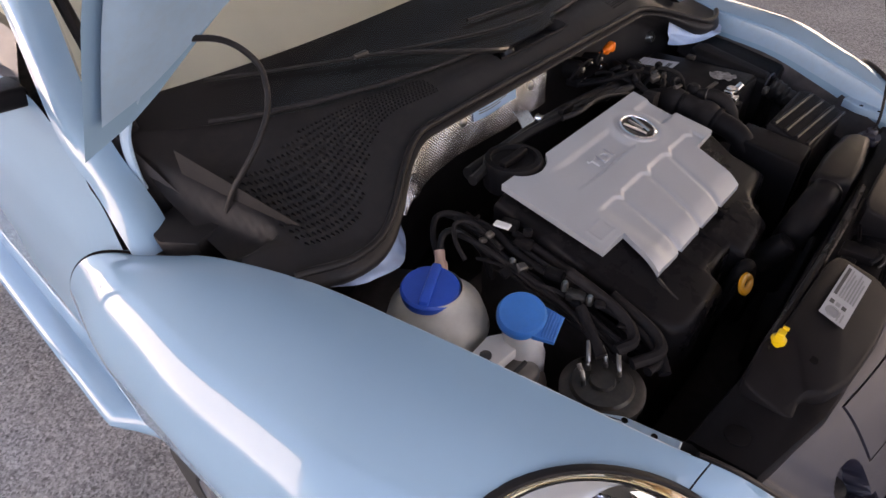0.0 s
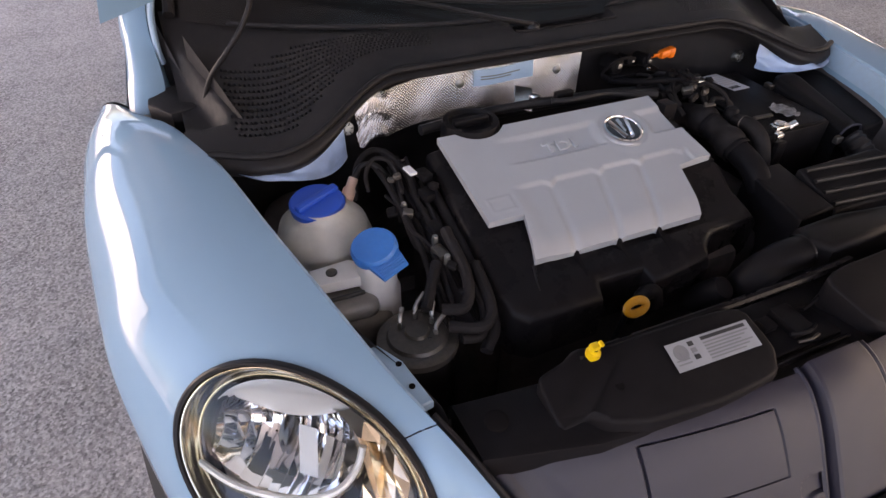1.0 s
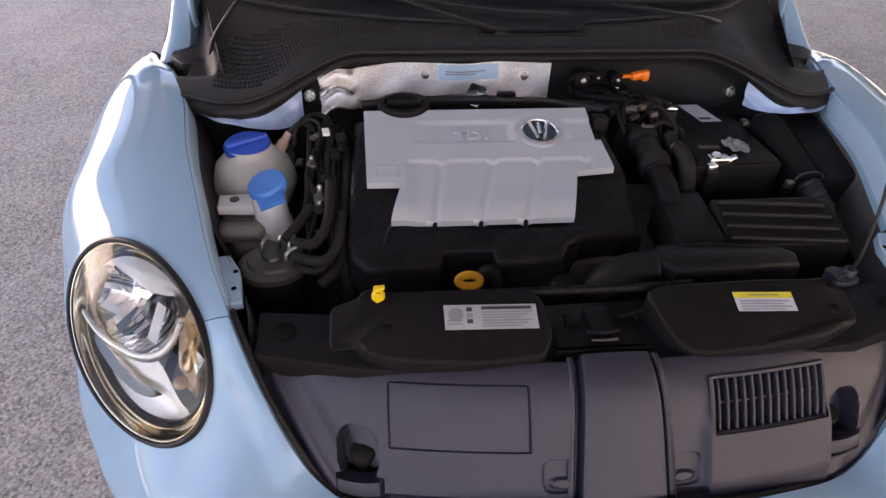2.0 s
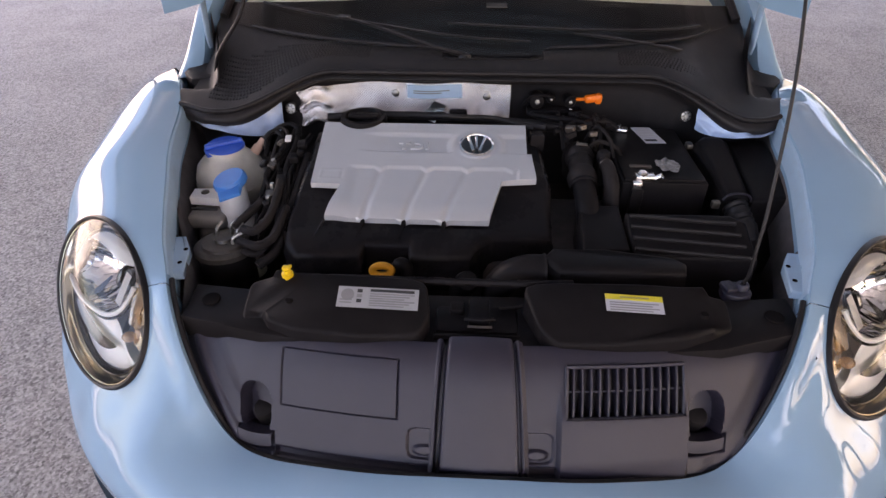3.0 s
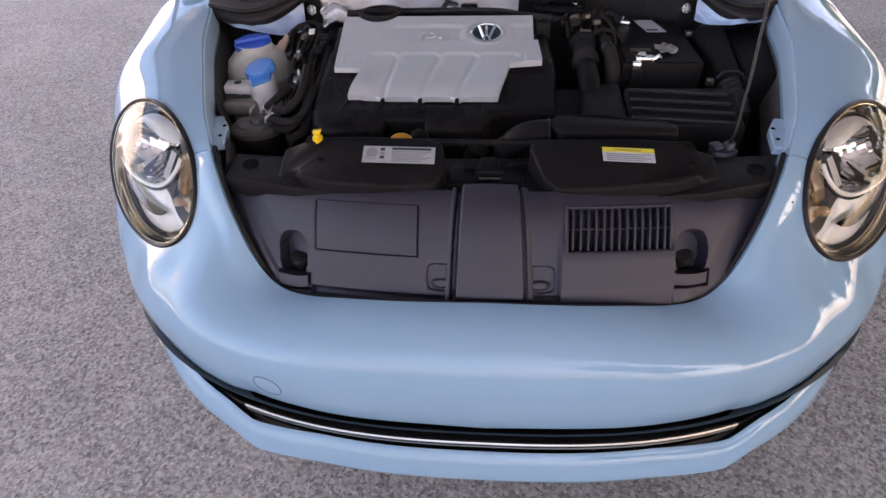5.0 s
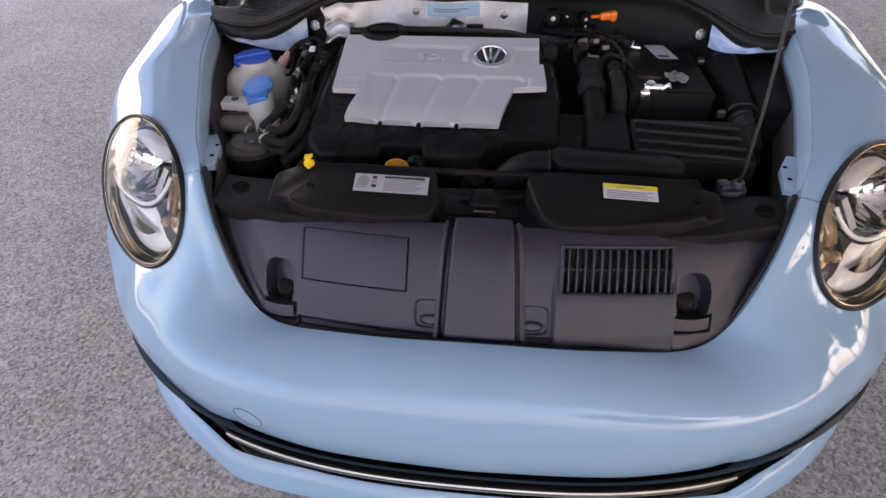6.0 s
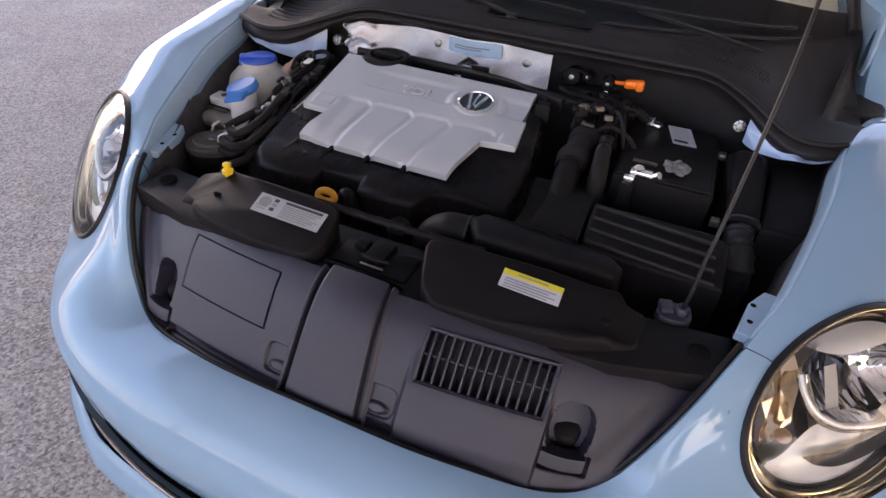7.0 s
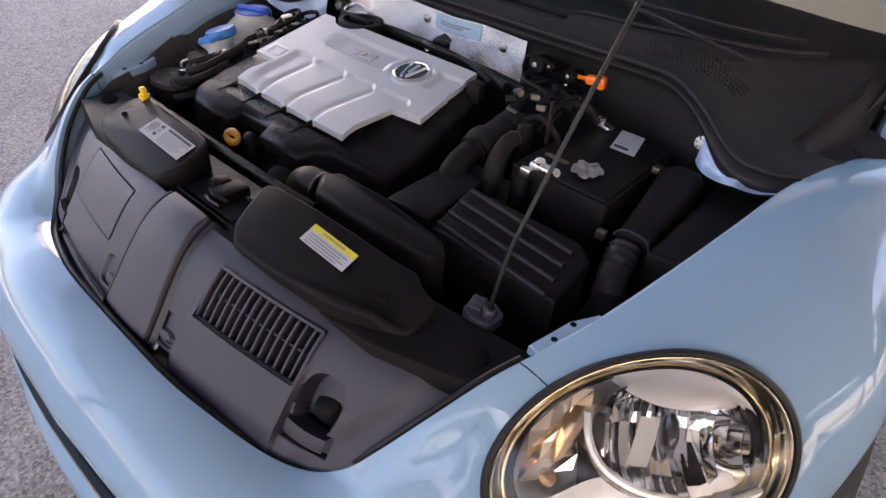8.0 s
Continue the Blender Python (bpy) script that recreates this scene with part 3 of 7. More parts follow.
def cover_height(x, t):
    h = 0.0
    # the lid's recess
    h -= 0.004 * box_mask(x, t, -0.318, -0.131, 0.245, 0.685, 0.002, 0.006)
    # pockets of the two bonnet stops: arched at the top, open below
    for cx, ct in ((-0.362, 0.735), (0.335, 0.66)):
        e = abs((x - cx) / 0.0285) ** 2.4 + abs((t - ct) / 0.175) ** 2.4
        h -= 0.030 * (1 - step(0.80, 1.02, e))
        h -= 0.010 * box_mask(x, t, cx - 0.030, cx + 0.034, ct + 0.12, ct + 0.225, 0.002, 0.008)
    # finger recesses beside the centre strip
    for cx in (-0.090, 0.076):
        e = abs((x - cx) / 0.026) ** 4 + abs((t - 0.81) / 0.085) ** 4
        h -= 0.005 * (1 - step(0.75, 1.15, e))
        e = ((x - cx) / 0.018) ** 2 + ((t - 0.85) / 0.030) ** 2
        h += 0.005 * (1 - step(0.4, 1.2, e))
    # ledge along the lower edge
    h -= 0.011 * box_mask(x, t, -0.325, -0.066, 0.932, 1.3, 0.003, 0.010)
    h += 0.008 * box_mask(x, t, -0.33, -0.066, 0.975, 1.3, 0.003, 0.010)
    h -= 0.011 * box_mask(x, t, 0.052, 0.109, 0.915, 1.3, 0.003, 0.010)
    h += 0.008 * box_mask(x, t, 0.052, 0.109, 0.965, 1.3, 0.003, 0.010)
    # apron under the vent stands proud, with a lip turned forwards
    h += 0.011 * box_mask(x, t, 0.1075, 0.3035, 0.15, 1.3, 0.003, 0.03) * step(0.42, 0.70, t)
    h -= 0.008 * box_mask(x, t, 0.1075, 0.3035, 0.80, 1.3, 0.003, 0.03) * step(0.86, 1.0, t)
    # channel along the ends
    e = abs(x) + 0.11 * t * abs(t)
    h -= 0.005 * step(0.420, 0.452, e)
    h += 0.004 * step(0.472, 0.482, e) * step(0.498, 0.487, e)
    return h


GX0, GX1, GT0, GT1 = 0.118, 0.297, 0.255, 0.635
xs = sorted(set(span(-0.53, GX0, 280) + span(GX0, GX1, 60) + span(GX1, 0.53, 110)))
ts = sorted(set(span(0.045, GT0, 20) + span(GT0, GT1, 50) + span(GT1, 1.12, 80)))
bm = bmesh.new()
surf(bm, lambda x, t: nose_cover(x, t, cover_height(x, t)), xs, ts, lambda x, t: (GX0 < x < GX1 and GT0 < t < GT1) or lerp(-0.0575, -0.0670, t) - 0.0125 < x < lerp(0.0375, 0.0515, t) + 0.0115)
cover = part("nose_cover", bm, GRAIN, car, "grained black plastic cover behind the bumper edge", smooth=35)
bm = bmesh.new()
surf(bm, lambda x, t: nose_cover(x, t, 0.0005 - 0.0035 * (abs(x + 0.2245) > 0.0908) - 0.0035 * (abs(t - 0.465) > 0.2125)),
     [-0.3158, -0.3150] + span(-0.3145, -0.1345, 30) + [-0.1340, -0.1332], [0.2515, 0.253] + span(0.255, 0.675, 24) + [0.677, 0.6785])
part("access_panel", bm, GRAIN, cover, "flat rectangular lid")
bm = bmesh.new()


def strip_edges(v):
    return lerp(-0.0575, -0.0670, v), lerp(0.0375, 0.0515, v)


LEFT_FOLD = [(-0.0175, -0.0012), (-0.014, 0.0015), (-0.011, 0.0012), (-0.0085, -0.002), (-0.0070, -0.014), (-0.0030, -0.014), (-0.0005, 0.000), (0.0015, 0.0065), (0.0055, 0.0085)]
RIGHT_FOLD = [(-0.0055, 0.0085), (-0.0015, 0.0070), (0.0005, 0.0025), (0.0018, -0.003), (0.0036, -0.003), (0.0055, 0.002), (0.0085, 0.004), (0.0130, 0.0015), (0.0160, -0.0012)]


def centre_panel(k, v):
    """A trench on one side, the raised flat strip, and a rounded ridge on the other side."""
    left, right = strip_edges(v)
    if k < len(LEFT_FOLD):
        xx, h = left + LEFT_FOLD[k][0], LEFT_FOLD[k][1]
    elif k >= len(LEFT_FOLD) + 12:
        xx, h = right + RIGHT_FOLD[k - len(LEFT_FOLD) - 12][0], RIGHT_FOLD[k - len(LEFT_FOLD) - 12][1]
    else:
        xx, h = lerp(left + 0.006, right - 0.006, (k - len(LEFT_FOLD)) / 11), 0.0085 + 0.002 * math.sin(math.pi * (k - len(LEFT_FOLD)) / 11)
    if h > 0.002:
        h -= 0.016 * step(0.92, 0.98, v)
    return nose_cover(xx, v, h)


surf(bm, centre_panel, list(range(len(LEFT_FOLD) + 12 + len(RIGHT_FOLD))), span(0.0, 1.07, 90))
part("centre_panel", bm, GRAIN, cover, "raised centre strip", smooth=32)
# vent grille: rim, bars and a dark duct behind
bm = bmesh.new()
surf(bm, lambda x, t: nose_cover(x, t, -0.028), span(GX0 - 0.004, GX1 + 0.004, 12), span(GT0 - 0.01, GT1 + 0.01, 8))
for a, b in (((GX0, GT0), (GX1, GT0)), ((GX1, GT0), (GX1, GT1)), ((GX1, GT1), (GX0, GT1)), ((GX0, GT1), (GX0, GT0))):
    surf(bm, lambda u, h: nose_cover(lerp(a[0], b[0], u), lerp(a[1], b[1], u), h), span(0, 1, 12), [-0.03, 0.001])
duct = part("vent_duct", bm, DARK, cover)
bm = bmesh.new()
for a, b in (((GX0, GT0), (GX1, GT0)), ((GX1, GT0), (GX1, GT1)), ((GX1, GT1), (GX0, GT1)), ((GX0, GT1), (GX0, GT0))):
    tube(bm, [nose_cover(lerp(a[0], b[0], u), lerp(a[1], b[1], u), 0.002) for u in span(0, 1, 12)], 0.0032, 6, 0)
part("vent_rim", bm, GRAIN, duct)
for k in range(13):
    x = lerp(GX0, GX1, (k + 0.85) / 13.7)
    bm = bmesh.new()
    g = []
    for t in span(GT0, GT1, 10):
        g.append([bm.verts.new(nose_cover(x + dx, t, h)) for dx, h in ((-0.0022, -0.018), (-0.0022, 0.0), (-0.0012, 0.0015), (0.0012, 0.0015), (0.0022, 0.0), (0.0022, -0.018))])
    for A, B in zip(g, g[1:]):
        for q in range(5):
            bm.faces.new((A[q], B[q], B[q + 1], A[q + 1]))
    part("vent_bar", bm, GRAIN, duct)
bm = bmesh.new()
tube(bm, [nose_cover(x, 0.455, -0.006) for x in span(GX0, GX1, 10)], 0.0022, 6, 0)
part("vent_crossbar", bm, GRAIN, duct)
for cx, ct in ((-0.362, 0.735), (0.335, 0.66)):
    bm = bmesh.new()
    p = nose_cover(cx, ct + 0.07, -0.040)
    lathe(bm, [(0.0185, -0.02), (0.0185, 0.014), (0.016, 0.019), (0.008, 0.021), (0.0, 0.0215)], 24, basis(p, (1, 0, 0), (0, -0.25, 1)))
    part("bonnet_buffer", bm, RUBBER, cover, "black rubber stop")
    bm = bmesh.new()
    surf(bm, lambda u, v: nose_cover(cx + 0.029 * u, ct + 0.115 + 0.02 * v + 0.012 * (1 - u * u), lerp(-0.022, 0.0015, v)), span(-1, 1, 10), [0, 0.3, 0.8, 1.0])
    surf(bm, lambda u, v: nose_cover(cx + 0.029 * u, ct + 0.135 + 0.07 * v + 0.012 * (1 - u * u), 0.0015 - 0.003 * v * v), span(-1, 1, 10), [0, 0.3, 0.8, 1.0])
    part("buffer_seat", bm, GRAIN, cover)
# rubber edge between cover and bumper
bm = bmesh.new()
pts = [Vector((-p.x, p.y, p.z)) for p in E_IN[SEAM + 2:0:-2]] + [p.copy() for p in E_IN[0:SEAM + 3:2]]
pts = [p + Vector((0, 0.007, -0.009)) * (1 - 0.3 * step(0.4, 0.5, abs(p.x))) - Vector((0.007 * (1 if p.x > 0 else -1) * step(0.36, 0.44, abs(p.x)), 0, 0)) for p in pts]
tube(bm, pts, 0.0045, 8, 0)
bm.transform(ASIDE)
part("edge_seal", bm, RUBBER, cover)
# dark gutter under the opening's edge
bm = bmesh.new()
full = [Vector((-p.x, p.y, p.z)) for p in E_IN[:0:-3]] + [p.copy() for p in E_IN[::3]]
surf(bm, lambda i, v: full[i] + Vector((-full[i].x * (0.05 * v), 0.03 * v * (1 if full[i].y < -0.6 else 0), -0.012 - 0.12 * v)), list(range(len(full))), [0.0, 0.4, 1.0])
bm.transform(ASIDE)
part("inner_apron", bm, DARK, car)


# ---------------------------------------------------------------- headlights
def headlight(side):
    flip = ASIDE @ Matrix.Diagonal((side, 1, 1, 1))
    B = Matrix.Translation(HL_C) @ Matrix((HL_A, HL_B, HL_N)).transposed().to_4x4()
    N = 64
    rim_h = [0.0015] * N

    def at(k, f, h):
        th = 2 * math.pi * k / N
        return flip @ B @ Vector((HL_RA * f * math.cos(th), HL_RB * f * math.sin(th), rim_h[k % N] * min(1, f) ** 0.5 + h if f > 0.5 else h + rim_h[k % N] * f * 1.414))

    def band(prof, mname, material, parent, label=""):
        bm = bmesh.new()
        rows = [[bm.verts.new(at(k, f, h)) for k in range(N)] for f, h in prof]
        for A, C in zip(rows, rows[1:]):
            for k in range(N):
                bm.faces.new((A[k], A[(k + 1) % N], C[(k + 1) % N], C[k]))
        return part(mname, bm, material, parent, label, smooth=50)

    lamp = band([(1.035, -0.004), (1.03, 0.003), (1.01, 0.006), (0.985, 0.005), (0.975, -0.004), (0.97, -0.03)], "headlight", RUBBER, car,
                "oval headlight with a clear lens and a golden bezel")
    band([(0.977, 0.001), (0.970, 0.003), (0.962, 0.0028), (0.957, 0.000), (0.952, -0.0005), (0.915, -0.0060), (0.878, -0.0135), (0.872, -0.012), (0.866, -0.014), (0.862, -0.03)], "bezel", BEZEL, lamp, "polished golden bezel ring")
    band([(0.868, -0.016), (0.860, -0.0145), (0.825, -0.017), (0.806, -0.020), (0.800, -0.030)], "inner_ring", GLOSS, lamp)
    # housing bowl
    bm = bmesh.new()
    M = 10
    rows = []
    for j in range(M + 1):
        f = 0.846 * (1 - j / M)
        rows.append([bm.verts.new(flip @ B @ Vector((HL_RA * f * math.cos(2 * math.pi * k / N), HL_RB * f * math.sin(2 * math.pi * k / N), rim_h[k] * f * (1 - j / M) - 0.022 - 0.078 * (1 - (1 - j / M) ** 3)))) for k in range(N)] if f > 1e-6
                    else [bm.verts.new(flip @ B @ Vector((0, 0, -0.100)))])
    for A, C in zip(rows, rows[1:]):
        for k in range(N):
            vs = [A[k], A[(k + 1) % N]] + ([C[(k + 1) % N], C[k]] if len(C) > 1 else [C[0]])
            bm.faces.new(vs)
    part("housing", bm, SATIN, lamp)
    # main reflector: fluted bowl high in the lamp, towards the flank
    L = Matrix.Translation(HL_C) @ Matrix((HL_E, HL_U, HL_N)).transposed().to_4x4()
    cx, cy, RX, RY = 0.040, 0.030, 0.100, 0.064
    rng = random.Random(11)
    # bowl of upright facets, each a small mirror with a tilt of its own
    bm = bmesh.new()
    cols, rows_n = 16, 2
    tilt = [[(rng.uniform(-0.22, 0.22), rng.uniform(-0.10, 0.10)) for _ in range(rows_n)] for _ in range(cols)]
    for i in range(cols):
        for j in range(rows_n):
            x0, x1, y0, y1 = lerp(-1, 1, i / cols), lerp(-1, 1, (i + 1) / cols), lerp(-1, 1, j / rows_n), lerp(-1, 1, (j + 1) / rows_n)

            def facet(x, t):
                w = math.sqrt(max(0.0, 1 - x * x))
                y = t * w
                tx, ty = tilt[i][j]
                deep = -0.020 - 0.056 * max(0.0, 1 - x * x - y * y) ** 0.8
                fx, fy = (x - (x0 + x1) / 2) * RX, (t - (y0 + y1) / 2) * w * RY
                return flip @ L @ Vector((cx + RX * x, cy + RY * y, deep + tx * fx + ty * fy - 14.0 * fx * fx))

            surf(bm, facet, span(x0, x1, 5), span(y0, y1, 5))
    refl = part("reflector", bm, CHROME, lamp, "facetted chrome reflector bowl", smooth=14)
    bm = bmesh.new()
    lathe(bm, [(0.0, 0.020), (0.008, 0.019), (0.0125, 0.012), (0.0135, -0.01), (0.012, -0.03)], 20, flip @ L @ Matrix.Translation((cx + 0.012, cy - 0.004, -0.068)), (0.8, 1.9))
    part("bulb_shield", bm, GLOSS, refl, "black bulb shield")
    # a broad bright blade beside it and a dark wedge under it
    bm = bmesh.new()
    surf(bm, lambda u, w: flip @ L @ Vector((lerp(cx - 0.006, cx - 0.032, w) - 0.014 * u, lerp(cy + 0.014, cy - 0.042, u), -0.050 + 0.012 * u + 0.004 * w)), span(0, 1, 6), span(0, 1, 4))
    bmesh.ops.solidify(bm, geom=list(bm.faces), thickness=0.002)
    part("reflector_blade", bm, SATIN, refl)
    bm = bmesh.new()
    surf(bm, lambda u, w: flip @ L @ Vector((cx + 0.030 + lerp(-0.012, 0.012, w) * (0.25 + 0.75 * u) + 0.008 * u, lerp(cy - 0.010, cy - 0.052, u), -0.048 + 0.016 * u)), span(0, 1, 6), span(0, 1, 4))
    bmesh.ops.solidify(bm, geom=list(bm.faces), thickness=0.002)
    part("shield_wedge", bm, GLOSS, refl)
    # bright rim under the bowl, and a black tube for the shaded gap along it
    rim_knots = [(-0.062, 0.050), (-0.058, 0.022), (-0.040, -0.008), (-0.004, -0.028), (0.045, -0.034), (0.095, -0.030), (0.142, -0.012)]
    bm = bmesh.new()
    tube(bm, [flip @ L @ Vector((e, u, -0.012)) for e, u in rim_knots], 0.0046, 8, 6)
    part("reflector_rim", bm, SATIN, refl, "bright curved rim")
    bm = bmesh.new()
    tube(bm, [flip @ L @ Vector((e - 0.001, u - 0.0068, -0.015)) for e, u in rim_knots], 0.0034, 8, 6)
    part("shadow_gap", bm, GLOSS, refl)
    # satin eyelid over the bowl
    bm = bmesh.new()

    def chord(e, f):
        """Terms of the square equation for the outline's heights at e, with the outline shrunk by f."""
        p, q, m, n = HL_E.dot(HL_A) / HL_RA, HL_U.dot(HL_A) / HL_RA, HL_E.dot(HL_B) / HL_RB, HL_U.dot(HL_B) / HL_RB
        return q * q + n * n, 2 * e * (p * q + m * n), e * e * (p * p + m * m) - f * f

    def lid(k, r):
        """Between the lamp's outline above and a drooping edge below."""
        e = lerp(-0.040, 0.128, k)
        A2, B2, C2 = chord(e, 0.835)
        top = (-B2 + math.sqrt(max(0.0, B2 * B2 - 4 * A2 * C2))) / (2 * A2)
        low = top - 0.003 - 0.047 * math.sin(math.pi * k) ** 0.8
        return flip @ L @ Vector((e, lerp(top, low, r), -0.014 - 0.024 * r * r))

    surf(bm, lid, span(0, 1, 36), span(0, 1, 10))
    part("eyelid", bm, SATIN, refl, "satin white eyelid")
    # lower face: a satin shell from the rim down to the outline, with a dark crescent let into it
    rim_line = spline([(e, u, 0) for e, u in rim_knots], 6)

    def face(k, r):
        e = lerp(-0.118, 0.131, k)
        A2, B2, C2 = chord(e, 0.865)
        bottom = (-B2 - math.sqrt(max(0.0, B2 * B2 - 4 * A2 * C2))) / (2 * A2)
        under = [q.y for q in rim_line if abs(q.x - e) < 0.012 and q.y < 0.0]
        top = sum(under) / len(under) - 0.003 if under and e > -0.030 else lerp(-0.022, -0.062, step(-0.030, -0.118, e))
        top = max(top, bottom + 0.001)
        return flip @ L @ Vector((e, lerp(top, bottom, r), -0.017 - 0.012 * math.sin(math.pi * r) * min(1.0, (top - bottom) / 0.05)))

    bm = bmesh.new()
    surf(bm, face, span(0, 1, 48), span(0, 1, 10))
    part("lower_shell", bm, SATIN, lamp, "satin lower face")
    bm = bmesh.new()
    cres = spline([(0.118, -0.040), (0.088, -0.057), (0.042, -0.075), (-0.008, -0.084), (-0.044, -0.078), (-0.066, -0.064)], 6)
    wide = len(cres) - 1
    surf(bm, lambda i, w: flip @ L @ Vector((cres[i][0] + 0.004 * w, cres[i][1] + 0.021 * w * math.sin(math.pi * min(1.0, (i + 0.6) / wide)) ** 0.7, -0.0150 - 0.002 * w)), list(range(wide + 1)), [0, 0.35, 0.7, 1])
    part("dark_crescent", bm, GLOSS, lamp)
    # turn signal: an amber bulb at the end of a facetted amber mirror, beside a black pocket
    bm = bmesh.new()
    surf(bm, lambda u, w: flip @ L @ Vector((lerp(-0.066, -0.034, u) + 0.006 * w, lerp(0.052, -0.060, w) - 0.010 * u, -0.030 - 0.010 * u)), span(0, 1, 8), span(0, 1, 10))
    part("signal_pocket", bm, GLOSS, lamp)
    bm = bmesh.new()
    surf(bm, lambda u, w: flip @ L @ Vector((lerp(-0.054, -0.118, w) - 0.012 * u, lerp(0.072, -0.024, u) - 0.016 * w, -0.030 + 0.016 * w * w + 0.009 * math.sin(u * 9.0 + w * 2.6) * math.cos(w * 7.0 - u * 2.0))), span(0, 1, 5), span(0, 1, 3))
    sig = part("turn_signal", bm, COPPER, lamp, "facetted amber turn signal", smooth=0)
    bm = bmesh.new()
    guide = [(-0.058, 0.056, -0.022, 0.016), (-0.068, 0.036, -0.018, 0.017), (-0.080, 0.012, -0.014, 0.011), (-0.090, -0.008, -0.012, 0.008)]
    rows = []
    for e, u, n, w in guide:
        rows.append([bm.verts.new(flip @ L @ Vector((e + w * a, u + w * 0.3 * a, n + b))) for a, b in ((-1, -0.006), (-0.35, 0.003), (0.35, 0.004), (1, -0.006))])
    for A, C in zip(rows, rows[1:]):
        for k in range(3):
            bm.faces.new((A[k], A[k + 1], C[k + 1], C[k]))
    bmesh.ops.solidify(bm, geom=list(bm.faces), thickness=0.003)
    part("light_guide", bm, COPPER, sig, smooth=0)
    bm = bmesh.new()
    lathe(bm, [(0.0, 0.0115), (0.005, 0.0105), (0.009, 0.006), (0.0105, 0.0), (0.009, -0.006), (0.006, -0.010), (0.0055, -0.020)], 18, flip @ L @ Matrix.Translation((-0.098, -0.028, -0.010)))
    part("bulb", bm, AMBER, sig, "round amber bulb")
    # clear outer lens
    bm = bmesh.new()
    rows = []
    for j in range(13):
        f = 0.985 * (1 - j / 12)
        rows.append([bm.verts.new(flip @ B @ Vector((HL_RA * f * math.cos(2 * math.pi * k / N), HL_RB * f * math.sin(2 * math.pi * k / N),
                    rim_h[k] * f * f + (sum(rim_h) / N + 0.030) * (1 - f * f) + 0.001))) for k in range(N)] if f > 1e-6
                    else [bm.verts.new(flip @ B @ Vector((0, 0, sum(rim_h) / N + 0.031)))])
    for A, C in zip(rows, rows[1:]):
        for k in range(N):
            vs = [A[k], A[(k + 1) % N]] + ([C[(k + 1) % N], C[k]] if len(C) > 1 else [C[0]])
            bm.faces.new(vs)
    lens = part("lens", bm, LENSMAT, lamp, "clear domed lens")
    lens.visible_shadow = False


headlight(1)
headlight(-1)


# ---------------------------------------------------------------- engine bay tub
def tub():
    bm = bmesh.new()
    # side aprons follow the fenders' inner edges
    for s in (1, -1):
        surf(bm, lambda y, v: Vector((s * (lerp(0.50, 0.655, step(-0.62, 0.0, y)) - 0.05 * v + 0.012 + 0.042 * step(-0.60, -0.36, y)), y, lerp(0.735 + 0.04 * step(-0.64, -0.56, y) + 0.09 * step(-0.6, -0.1, y), 0.30, v))),
             span(-0.66, 0.10, 24), [0, 0.15, 0.3, 0.6, 1.0])
    surf(bm, lambda x, y: Vector((x, y, 0.30)), span(-0.62, 0.62, 4), span(-0.70, 0.10, 4))
    surf(bm, lambda x, z: Vector((x, -0.565, z)), span(-0.52, 0.52, 4), span(0.30, 0.745, 4))
    surf(bm, lambda x, z: Vector((x, -0.70 + 0.32 * x * x, z)), span(-0.52, 0.52, 20), span(0.28, 0.72, 3))
    return part("engine_bay", bm, DARK, car, "black shadowed engine bay walls")


bay = tub()


def cowl_front(x):
    a = abs(x)
    k = step(0.36, 0.60, a)
    return Vector((x, 0.004 - 0.105 * k + 0.03 * step(0.62, 0.72, a), 0.942 - 0.058 * k + 0.006 * step(0.62, 0.72, a)))


# bulkhead: a padded black wall below the seal


def wall_y(x):
    return 0.058 - 0.05 * step(0.30, 0.47, abs(x)) - 0.02 * step(0.48, 0.62, abs(x))


def bulkhead_at(x, v):
    c = cowl_front(x)
    y = lerp(max(c.y + 0.012, -0.2), wall_y(x), step(0, 0.10, v))
    return Vector((x, y, c.z - 0.012 - 0.30 * v))


